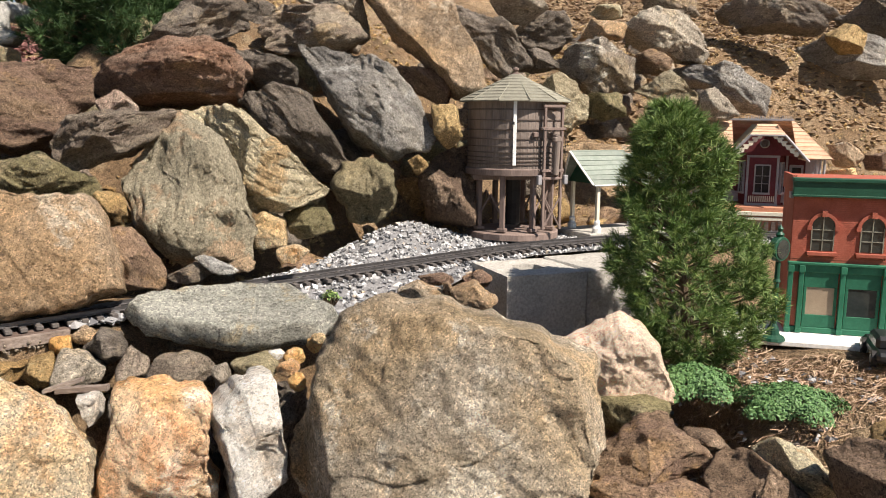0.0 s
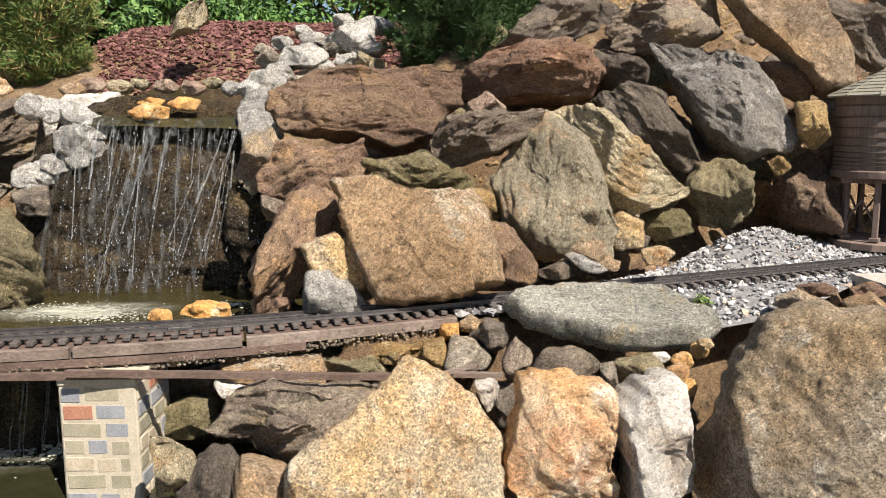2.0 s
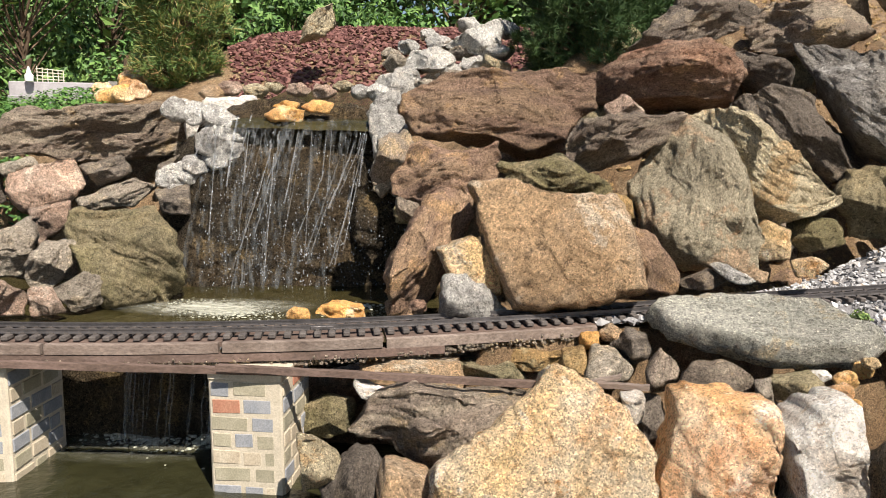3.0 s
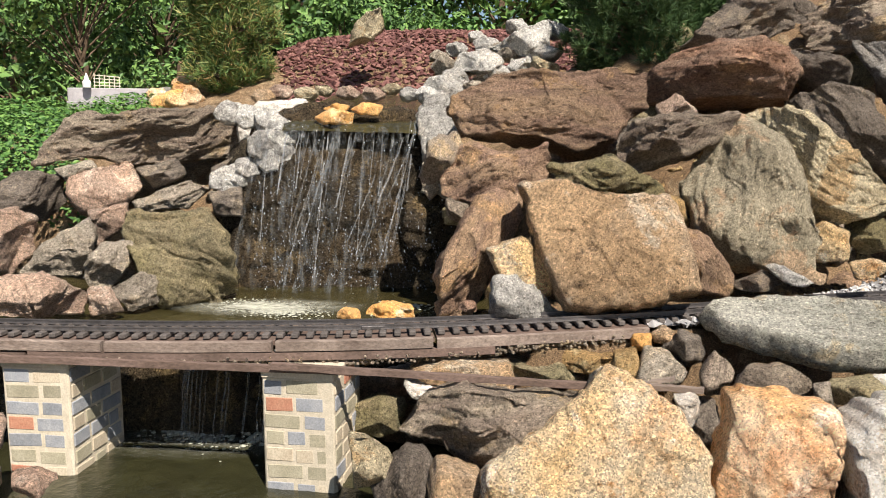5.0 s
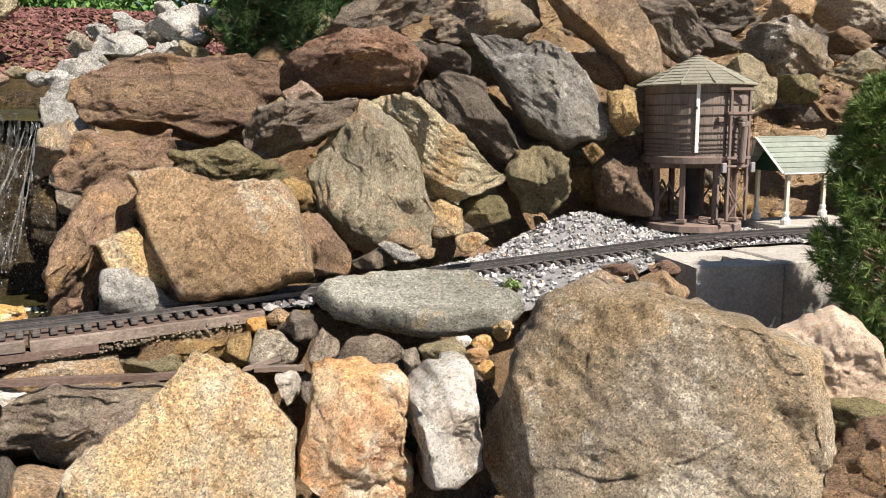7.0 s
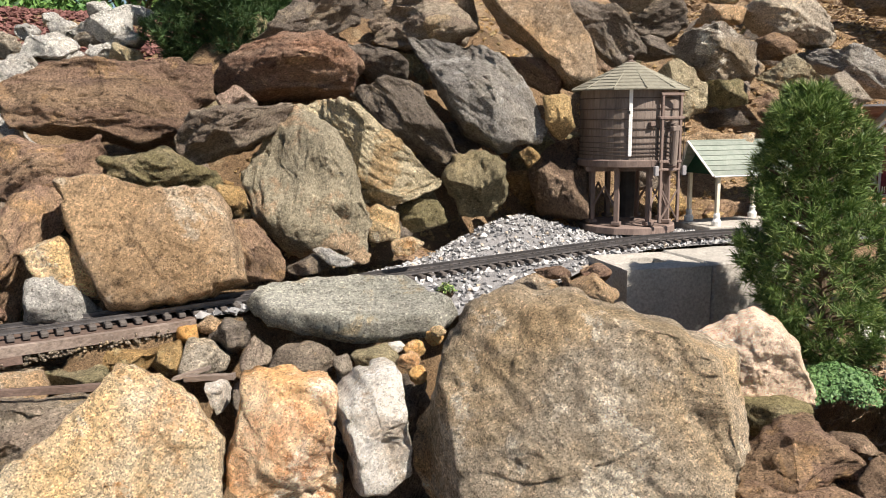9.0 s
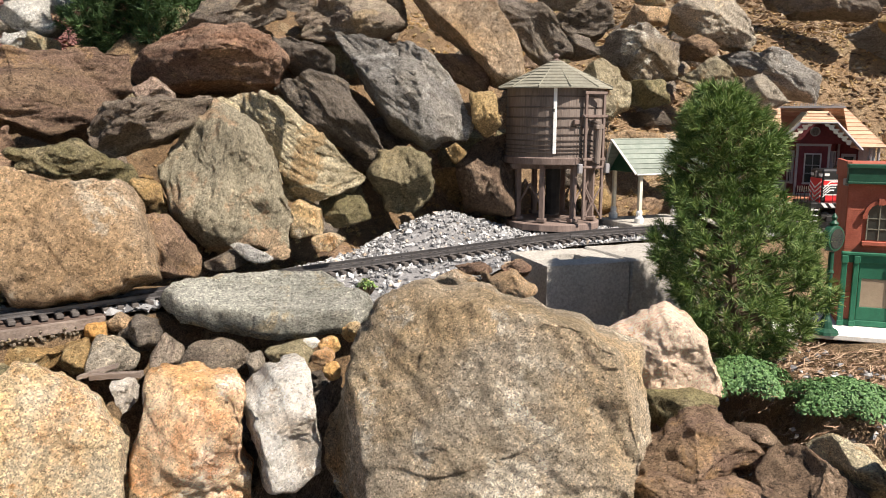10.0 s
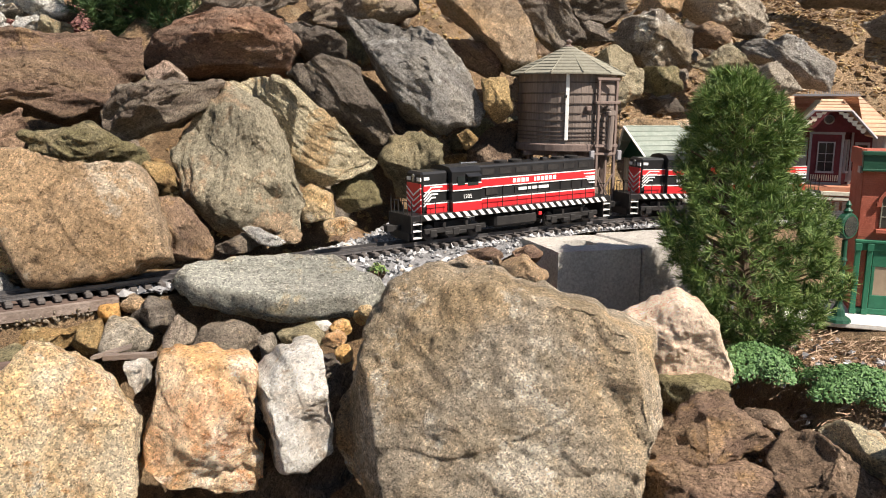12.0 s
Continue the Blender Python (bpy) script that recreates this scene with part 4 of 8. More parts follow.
    stone('dark', (1.481, 3.325, 0.760), -24, -20, 0.2, [(-0.245, 0.016), (-0.084, 0.085), (0.232, -0.015), (0.17, -0.088), (-0.146, -0.07)], 128)
    stone('ochre', (1.773, 3.307, 0.663), -28, -20, 0.16, [(-0.078, 0.009), (-0.003, 0.062), (0.076, 0.012), (0.069, -0.065), (-0.019, -0.06)], 129)
    stone('dark', (2.083, 3.585, 0.744), -30, -20, 0.3, [(-0.207, 0.044), (-0.043, 0.118), (0.19, 0.07), (0.2, -0.124), (-0.055, -0.053)], 130)
    # added dark rock that stands for the shadowed cavity behind the tower
    stone('darkbrown', (0.096, 2.255, 0.126), -2, 0, 0.26, [(-0.086, 0.015), (-0.023, 0.095), (0.078, 0.111), (0.086, -0.109), (-0.051, -0.113)], 131)
    stone('ochre', (0.013, 2.112, 0.191), -0, 0, 0.06, [(-0.031, 0.011), (0.001, 0.029), (0.031, 0.0), (-0.001, -0.029)], 132)
    stone('grey', (0.316, 2.471, 0.657), -7, -5, 0.14, [(-0.09, 0.011), (0.018, 0.061), (0.089, -0.011), (0.018, -0.062), (-0.054, -0.043)], 133)
    stone('dark', (0.382, 2.530, 0.495), -8, -5, 0.12, [(-0.079, 0.029), (0.032, 0.036), (0.079, -0.02), (-0.023, -0.036)], 134)
    stone('brown', (0.763, 2.600, 0.497), -16, -5, 0.12, [(-0.075, 0.012), (0.008, 0.038), (0.074, 0.007), (0.048, -0.039), (-0.055, -0.037)], 135)
    stone('greybrown', (0.938, 2.993, 0.745), -17, -10, 0.16, [(-0.101, 0.007), (-0.018, 0.058), (0.088, 0.031), (0.101, -0.053), (-0.078, -0.054)], 136)
    stone('tan', (0.013, 1.588, -0.037), -1, 0, 0.08, [(-0.05, 0.002), (-0.005, 0.02), (0.048, 0.003), (0.05, -0.021), (-0.042, -0.017)], 137)
    stone('brown', (0.049, 1.651, -0.026), -2, 0, 0.06, [(-0.039, 0.005), (0.022, 0.012), (0.039, -0.006), (-0.016, -0.012)], 138)
    stone('tan', (0.120, 1.523, -0.033), -4, 0, 0.1, [(-0.05, 0.01), (0.0, 0.03), (0.049, -0.008), (0.026, -0.03), (-0.035, -0.014)], 139)
    stone('rust', (0.135, 1.627, -0.019), -5, 0, 0.07, [(-0.035, 0.001), (0.006, 0.02), (0.034, 0.003), (0.018, -0.02), (-0.019, -0.013)], 140)
    stone('brown', (0.073, 1.567, -0.033), -3, 0, 0.05, [(-0.017, 0.016), (-0.001, 0.022), (0.017, -0.012), (-0.007, -0.022)], 141)
    stone('lightgrey', (-1.402, 2.052, 0.397), 27, -10, 0.078, [(0.048, 0.0), (0.02, 0.02), (-0.022, 0.022), (-0.051, -0.0), (-0.024, -0.025), (0.024, -0.021)], 400)
    stone('lightgrey', (-1.376, 2.159, 0.443), 25, -10, 0.093, [(0.047, 0.0), (0.023, 0.033), (-0.023, 0.032), (-0.051, -0.0), (-0.031, -0.024), (0.023, -0.034)], 401)
    stone('grey', (-1.298, 2.138, 0.414), 24, -10, 0.079, [(0.039, 0.0), (0.017, 0.023), (-0.036, 0.014), (-0.034, -0.018), (0.012, -0.03)], 402)
    stone('pale', (-1.370, 2.267, 0.500), 24, -10, 0.097, [(0.049, 0.0), (0.034, 0.027), (-0.013, 0.034), (-0.049, 0.012), (-0.055, -0.018), (-0.015, -0.037), (0.033, -0.026)], 403)
    stone('lightgrey', (-1.275, 2.239, 0.461), 22, -10, 0.088, [(0.048, 0.0), (0.03, 0.024), (-0.012, 0.035), (-0.041, 0.013), (-0.052, -0.011), (-0.009, -0.034), (0.026, -0.022)], 404)
    stone('grey', (-1.294, 2.375, 0.543), 22, -10, 0.106, [(0.068, 0.0), (0.016, 0.034), (-0.049, 0.023), (-0.052, -0.025), (0.019, -0.035)], 405)
    stone('lightgrey', (-1.219, 2.309, 0.487), 21, -10, 0.083, [(0.048, 0.0), (0.028, 0.024), (-0.029, 0.026), (-0.049, -0.0), (-0.027, -0.023), (0.025, -0.031)], 406)
    stone('lightgrey', (-1.249, 2.460, 0.583), 20, -10, 0.102, [(0.054, 0.0), (0.015, 0.037), (-0.057, 0.026), (-0.048, -0.018), (0.017, -0.04)], 407)
    stone('lightgrey', (-1.189, 2.394, 0.529), 19, -10, 0.079, [(0.039, 0.0), (0.029, 0.023), (-0.01, 0.03), (-0.041, 0.014), (-0.041, -0.013), (-0.008, -0.026), (0.033, -0.024)], 408)
    stone('lightgrey', (-1.212, 2.532, 0.621), 19, -10, 0.097, [(0.063, 0.0), (0.036, 0.023), (-0.01, 0.028), (-0.052, 0.014), (-0.044, -0.014), (-0.012, -0.029), (0.036, -0.03)], 409)
    stone('lightgrey', (-1.316, 2.507, 0.632), 21, -10, 0.077, [(0.043, 0.0), (0.016, 0.03), (-0.037, 0.016), (-0.034, -0.018), (0.014, -0.022)], 410)
    stone('lightgrey', (-1.360, 2.375, 0.560), 23, -10, 0.087, [(0.057, 0.0), (0.018, 0.031), (-0.046, 0.018), (-0.035, -0.018), (0.015, -0.036)], 411)
    stone('grey', (-1.437, 2.215, 0.489), 26, -10, 0.077, [(0.047, 0.0), (0.023, 0.026), (-0.021, 0.022), (-0.043, -0.0), (-0.024, -0.021), (0.019, -0.023)], 412)
    stone('lightgrey', (-1.453, 2.025, 0.397), 28, -10, 0.06, [(0.037, 0.0), (0.021, 0.014), (-0.008, 0.021), (-0.028, 0.01), (-0.029, -0.009), (-0.007, -0.025), (0.018, -0.016)], 413)
    stone('pale', (-1.676, 1.920, 0.411), 34, -10, 0.054, [(0.034, 0.0), (0.01, 0.016), (-0.03, 0.011), (-0.026, -0.011), (0.01, -0.021)], 414)
    stone('pink', (-1.611, 1.940, 0.400), 33, -10, 0.06, [(0.039, 0.0), (0.019, 0.018), (-0.019, 0.021), (-0.035, -0.0), (-0.014, -0.016), (0.018, -0.018)], 415)
    stone('pink', (-1.549, 1.970, 0.397), 31, -10, 0.066, [(0.042, 0.0), (0.02, 0.018), (-0.019, 0.023), (-0.033, -0.0), (-0.019, -0.02), (0.018, -0.022)], 416)
    stone('pale', (-1.514, 2.028, 0.415), 30, -10, 0.054, [(0.036, 0.0), (0.017, 0.015), (-0.014, 0.014), (-0.034, -0.0), (-0.015, -0.017), (0.017, -0.016)], 417)
    stone('pink', (-1.770, 1.844, 0.407), 37, -10, 0.066, [(0.037, 0.0), (0.022, 0.018), (-0.017, 0.019), (-0.046, -0.0), (-0.016, -0.024), (0.022, -0.024)], 418)
    stone('pale', (-1.707, 1.866, 0.396), 36, -10, 0.06, [(0.04, 0.0), (0.025, 0.016), (-0.009, 0.023), (-0.036, 0.01), (-0.026, -0.011), (-0.007, -0.019), (0.024, -0.02)], 419)
    stone('tan', (-1.795, 1.784, 0.389), 39, -10, 0.065, [(0.039, 0.0), (0.022, 0.02), (-0.019, 0.018), (-0.032, -0.0), (-0.016, -0.02), (0.019, -0.019)], 420)
    stone('lightgrey', (-1.451, 2.324, 0.555), 25, -10, 0.067, [(0.044, 0.0), (0.028, 0.016), (-0.01, 0.019), (-0.03, 0.012), (-0.033, -0.009), (-0.01, -0.027), (0.025, -0.023)], 421)
    stone('lightgrey', (-1.419, 2.407, 0.597), 24, -10, 0.062, [(0.041, 0.0), (0.009, 0.018), (-0.024, 0.011), (-0.024, -0.012), (0.009, -0.023)], 422)
    stone('grey', (-1.478, 2.258, 0.525), 26, -10, 0.052, [(0.036, 0.0), (0.022, 0.012), (-0.006, 0.022), (-0.027, 0.007), (-0.03, -0.008), (-0.007, -0.017), (0.017, -0.013)], 423)
    stone('white', (-0.233, 1.294, -0.086), 3, 0, 0.026, [(0.0164, 0.0), (0.0116, 0.0062), (-0.0, 0.0087), (-0.0116, 0.0062), (-0.0164, -0.0), (-0.0116, -0.0062), (0.0, -0.0087), (0.0116, -0.0062)], 300)
    stone('orange', (-0.197, 1.275, -0.083), 1, 0, 0.031, [(0.0191, 0.0), (0.0135, 0.0115), (-0.0, 0.0162), (-0.0135, 0.0115), (-0.0191, -0.0), (-0.0135, -0.0115), (0.0, -0.0162), (0.0135, -0.0115)], 301)
    stone('orangewhite', (-0.205, 1.250, -0.095), 2, 0, 0.03, [(0.0188, 0.0), (0.0133, 0.0086), (-0.0, 0.0122), (-0.0133, 0.0086), (-0.0188, -0.0), (-0.0133, -0.0086), (0.0, -0.0122), (0.0133, -0.0086)], 302)
    stone('orange', (-0.189, 1.235, -0.113), 1, 0, 0.022, [(0.014, 0.0), (0.0099, 0.0119), (-0.0, 0.0168), (-0.0099, 0.0119), (-0.014, -0.0), (-0.0099, -0.0119), (0.0, -0.0168), (0.0099, -0.0119)], 303)
    stone('orange', (-0.171, 1.338, -0.080), 0, 0, 0.029, [(0.0179, 0.0), (0.0127, 0.0099), (-0.0, 0.0139), (-0.0127, 0.0099), (-0.0179, -0.0), (-0.0127, -0.0099), (0.0, -0.0139), (0.0127, -0.0099)], 304)
    stone('tanlight', (-0.162, 1.322, -0.064), -0, 0, 0.022, [(0.0137, 0.0), (0.0097, 0.0062), (-0.0, 0.0088), (-0.0097, 0.0062), (-0.0137, -0.0), (-0.0097, -0.0062), (0.0, -0.0088), (0.0097, -0.0062)], 305)


build_rocks()


def fill_stones():
    """Smaller stones wedged behind and between the large ones."""
    rng = random.Random(404)
    for k in range(130):
        x = rng.uniform(-1.05, 1.15)
        back = rng.uniform(0.02, 0.85)
        y = lerp(x, FOOT_X, FOOT_Y) + back
        if x < -0.85 and back < 0.25:
            continue
        n, r = rng.randint(5, 7), rng.uniform(0.035, 0.085)
        outline = [(r * rng.uniform(0.75, 1.25) * math.cos(6.283 * j / n), r * rng.uniform(0.55, 0.95) * math.sin(6.283 * j / n)) for j in range(n)]
        # mostly dark kinds: their colour helps out the deep shade of the gaps
        kind = rng.choice(("dark", "dark", "greybrown", "ochre", "moss", "brown", "darkbrown"))
        ob = new("rock", stone_mesh("rock", outline, r * 1.3, 900 + k, kind, 0.6))
        ob.matrix_basis = pose(x, y, ground_z(x, y) + 0.012, 0, 0, rng.uniform(-30, 30)) @ pose(0, 0, 0, -35, rng.uniform(-30, 30), 0)
        tagged(ob, ROCK_LABEL[kind], "rock", "small rocks of the bank")


def border_stones():
    """Pale stones edging the mulch bed and the stream."""
    rng = random.Random(505)
    for k in range(66):
        u = (k % 33) / 32
        if k < 33:                                          # right of the stream, up to the pine
            x, y = -1.37 + 0.17 * u + rng.uniform(-0.08, 0.06), 2.0 + 0.8 * u
        else:                                               # behind the stream
            x, y = -2.05 + 0.62 * u, 1.95 + 0.5 * u + rng.uniform(-0.05, 0.05)
        n, r = rng.randint(5, 7), rng.uniform(0.03, 0.085)
        outline = [(r * rng.uniform(0.8, 1.2) * math.cos(6.283 * j / n), r * rng.uniform(0.5, 0.8) * math.sin(6.283 * j / n)) for j in range(n)]
        kind = rng.choice(("lightgrey", "lightgrey", "white", "pale", "pink", "tan")) if k < 33 else rng.choice(("pink", "tan", "greybrown", "white"))
        ob = new("rock", stone_mesh("rock", outline, r * 1.2, 1200 + k, kind, 0.6))
        ob.matrix_basis = pose(x, y, ground_z(x, y) + r * 0.35, 0, 0, rng.uniform(-10, 50)) @ pose(0, 0, 0, -20, rng.uniform(-20, 20), 0)
        tagged(ob, ROCK_LABEL[kind], "rock", "edging stones of the mulch bed")


fill_stones()
border_stones()


# ---------------------------------------------------------------- materials of things
TIE = stuff_material("weathered_plastic_tie", (0.075, 0.066, 0.062), (0.13, 0.115, 0.105), 60, 0.75, amount=0.35)
STEEL = stuff_material("dull_rail", (0.10, 0.095, 0.095), (0.16, 0.15, 0.15), 40, 0.42, 0.5, metal=0.6, amount=0.25)
OLDWOOD = stuff_material("grey_weathered_wood", (0.15, 0.115, 0.095), (0.27, 0.22, 0.185), 30, 0.85, stretch=(0.12, 1, 1), amount=0.45, bump=0.6)
DARKWOOD = stuff_material("dark_damp_wood", (0.10, 0.07, 0.055), (0.17, 0.12, 0.1), 30, 0.8, stretch=(0.1, 1, 1), amount=0.45, bump=0.5)
MORTAR = stuff_material("cream_mortar", (0.47, 0.42, 0.325), (0.58, 0.52, 0.41), 40, 0.9, amount=0.2, bump=0.5)
BRICKS = [stuff_material("blue_grey_brick", (0.24, 0.26, 0.285), (0.34, 0.35, 0.365), 40, 0.8), stuff_material("buff_brick", (0.45, 0.38, 0.28), (0.52, 0.46, 0.35), 40, 0.85),
          stuff_material("red_brick", (0.4, 0.17, 0.11), (0.48, 0.26, 0.17), 40, 0.85), stuff_material("olive_brick", (0.3, 0.28, 0.2), (0.38, 0.35, 0.26), 40, 0.85)]
CONCRETE = stuff_material("grey_concrete", (0.4, 0.38, 0.34), (0.5, 0.47, 0.42), 18, 0.9, amount=0.35, bump=0.7, distance=0.003)
TANKWOOD = stuff_material("brown_stave_wood", (0.175, 0.142, 0.12), (0.235, 0.19, 0.165), 25, 0.8, stretch=(1, 1, 0.1), amount=0.3, bump=0.4)
TOWERWOOD = stuff_material("brown_painted_timber", (0.175, 0.13, 0.112), (0.24, 0.18, 0.155), 40, 0.8, stretch=(1, 1, 0.2), amount=0.3)
HOOPIRON = stuff_material("dark_hoop_iron", (0.09, 0.07, 0.06), (0.14, 0.11, 0.095), 30, 0.6, metal=0.4)
SHINGLE = stuff_material("grey_green_shingle", (0.2, 0.19, 0.15), (0.27, 0.26, 0.205), 50, 0.85, amount=0.3)
SHEDROOF = stuff_material("pale_green_shingle", (0.2, 0.235, 0.2), (0.26, 0.29, 0.25), 50, 0.8, amount=0.2)
WHITE = stuff_material("white_paint", (0.74, 0.74, 0.71), (0.8, 0.8, 0.78), 30, 0.6, amount=0.12)
CREAM = stuff_material("cream_paint", (0.7, 0.64, 0.5), (0.78, 0.72, 0.58), 30, 0.7, amount=0.15)
BRICKRED = stuff_material("red_moulded_brick", (0.35, 0.09, 0.055), (0.42, 0.125, 0.08), 35, 0.75, amount=0.22)
GREENP = stuff_material("green_paint", (0.02, 0.12, 0.068), (0.03, 0.16, 0.09), 20, 0.55, amount=0.15)
DARKGREEN = stuff_material("dark_green_paint", (0.012, 0.06, 0.035), (0.02, 0.085, 0.05), 20, 0.45, amount=0.15)
DARKGLASS = stuff_material("dark_window", (0.02, 0.025, 0.025), (0.045, 0.05, 0.045), 15, 0.12, 0.6, amount=0.1, bump=0.02)
BLIND = stuff_material("drawn_blind", (0.32, 0.24, 0.17), (0.4, 0.31, 0.22), 15, 0.5, amount=0.1)
STATIONROOF = stuff_material("pinkish_tile", (0.5, 0.31, 0.2), (0.62, 0.42, 0.29), 45, 0.85, amount=0.28)
# the same roof tile with the shade of the left gable slope in its colour
STATIONSHADE = stuff_material("shaded_roof_tile", (0.3, 0.28, 0.19), (0.38, 0.34, 0.24), 45, 0.85, amount=0.28)
STATIONRED = stuff_material("dark_red_board", (0.095, 0.018, 0.022), (0.14, 0.028, 0.034), 30, 0.7, amount=0.2)
STATIONGREY = stuff_material("grey_trim_paint", (0.28, 0.27, 0.28), (0.36, 0.35, 0.36), 30, 0.6, amount=0.15)
PLATFORM = stuff_material("terracotta_platform", (0.42, 0.17, 0.1), (0.5, 0.23, 0.14), 30, 0.8, amount=0.2)
PAVING = stuff_material("white_paving", (0.68, 0.66, 0.62), (0.76, 0.74, 0.7), 15, 0.85, amount=0.15)
LOCOBLACK = stuff_material("black_loco_paint", (0.012, 0.012, 0.013), (0.022, 0.022, 0.023), 20, 0.32, 0.5, amount=0.15, bump=0.03)
LOCORED = stuff_material("red_loco_paint", (0.62, 0.022, 0.03), (0.68, 0.03, 0.035), 20, 0.32, 0.5, amount=0.08, bump=0.03)
LOCOWHITE = stuff_material("white_loco_stripe", (0.78, 0.78, 0.76), (0.82, 0.82, 0.8), 20, 0.4, amount=0.05, bump=0.02)
UNDER = stuff_material("black_underframe", (0.016, 0.015, 0.015), (0.035, 0.032, 0.03), 30, 0.6, amount=0.25)
CHROME = stuff_material("bright_metal", (0.5, 0.5, 0.5), (0.6, 0.6, 0.6), 20, 0.3, 0.5, metal=0.9, amount=0.1)
GRAVELBED = stuff_material("gravel_bed", (0.16, 0.16, 0.16), (0.3, 0.29, 0.29), 120, 0.9, amount=0.5, bump=1.0)
MULCHBED = stuff_material("mulch_bed", (0.14, 0.06, 0.05), (0.24, 0.11, 0.09), 60, 0.95, amount=0.5, bump=1.0, distance=0.01)


def water_material(name, deep, rough, scale, alpha=1.0):
    n = Nodes(name, rough, 0, 0.5)
    co = n.coord(shift=False)
    a = n.noise(co, scale, 5, 0.6, 0.8)
    n.colour(n.mix(n.step(a, 0.35, 0.7), deep, tuple(v * 1.7 for v in deep)))
    n.bump([(a, 0.35), (n.noise(co, scale * 4, 4), 0.25)], 0.01)
    n.b.inputs["Alpha"].default_value = alpha
    return n.mat


POOL = water_material("murky_green_water", (0.02, 0.02, 0.009), 0.07, 14)
STREAM = water_material("brown_stream_water", (0.03, 0.026, 0.01), 0.06, 20)
FOAM = water_material("white_foam", (0.5, 0.51, 0.42), 0.5, 40, 0.5)
FALLS = water_material("falling_water", (0.4, 0.42, 0.44), 0.12, 60, 0.2)
DROPS = water_material("spray", (0.34, 0.36, 0.375), 0.1, 60, 0.36)


SPARK = water_material("bright_drops", (0.5, 0.54, 0.58), 0.1, 60, 0.8)


# ---------------------------------------------------------------- track
def sweep(bm, path, profile, side, lift=0.0):
    """Draw a closed profile of (across, up) along a list of (place, direction)."""
    rings = []
    for p, d in path:
        right = Vector((d.y, -d.x, 0)).normalized()
        rings.append([bm.verts.new(p + right * (side + a) + Vector((0, 0, lift + u))) for a, u in profile])
    n = len(profile)
    for a, b in zip(rings, rings[1:]):
        for k in range(n):
            bm.faces.new((a[k], a[(k + 1) % n], b[(k + 1) % n], b[k]))
    bm.faces.new(rings[0][::-1]), bm.faces.new(rings[-1])
    bmesh.ops.recalc_face_normals(bm, faces=bm.faces)


def along(x0, x1, step):
    a, b = s_at(x0), s_at(x1)
    n = max(2, int((b - a) / step))
    return [on_track(a + (b - a) * k / n) for k in range(n + 1)]


RAIL_SHAPE = [(-0.0035, -0.0085), (0.0035, -0.0085), (0.0035, -0.0072), (0.001, -0.0065), (0.001, -0.003), (0.0017, -0.0024), (0.0017, 0.0), (-0.0017, 0.0), (-0.0017, -0.0024), (-0.001, -0.003), (-0.001, -0.0065), (-0.0035, -0.0072)]


def tie_bm():
    bm = bmesh.new()
    box(bm, (-0.0058, -0.044, -0.0165), (0.0058, 0.044, -0.0088), 0.0012)
    for y in (-0.0225, 0.0225):
        for o in (-0.0052, 0.0052):
            box(bm, (-0.003, y + o - 0.0016, -0.009), (0.003, y + o + 0.0016, -0.006))
    return bm


def build_track():
    track = empty("railway_track", pose(0, 0, 0), "dark garden railway track with closely spaced ties", "railway track")
    for side in (-0.0225, 0.0225):
        bm = bmesh.new()
        sweep(bm, along(-3.3, 9.5, 0.03), RAIL_SHAPE, side)
        part("rail", bm, STEEL, track, "dull dark metal rail")
    me = mesh_of("tie", tie_bm(), TIE)
    s, end = s_at(-2.7), s_at(1.75)
    rng = random.Random(5)
    while s < end:
        p, d = on_track(s)
        ob = new("tie", me)
        ob.parent = track
        ob.matrix_basis = Matrix.Translation(p) @ pose(0, 0, 0, 0, 0, math.degrees(math.atan2(d.y, d.x)) + rng.uniform(-1.2, 1.2))
        s += 0.0245
    bm = bmesh.new()
    while s < s_at(9.3):
        p, d = on_track(s)
        box(bm, (-0.006, -0.044, -0.0165), (0.006, 0.044, -0.0088), 0, Matrix.Translation(p) @ pose(0, 0, 0, 0, 0, math.degrees(math.atan2(d.y, d.x))))
        s += 0.0245
    tagged(part("far_ties", bm, TIE, track), kind="stuff")
    # joiners and stray bits
    for x in (-1.02, -0.36, 0.3):
        p, d = on_track(s_at(x))
        bm = bmesh.new()
        box(bm, (-0.02, -0.0265, -0.008), (0.02, -0.0185, -0.002), 0.0008)
        ob = part("rail_joiner", bm, STEEL, track)
        ob.matrix_basis = Matrix.Translation(p) @ pose(0, 0, 0, 0, 0, math.degrees(math.atan2(d.y, d.x)))


build_track()


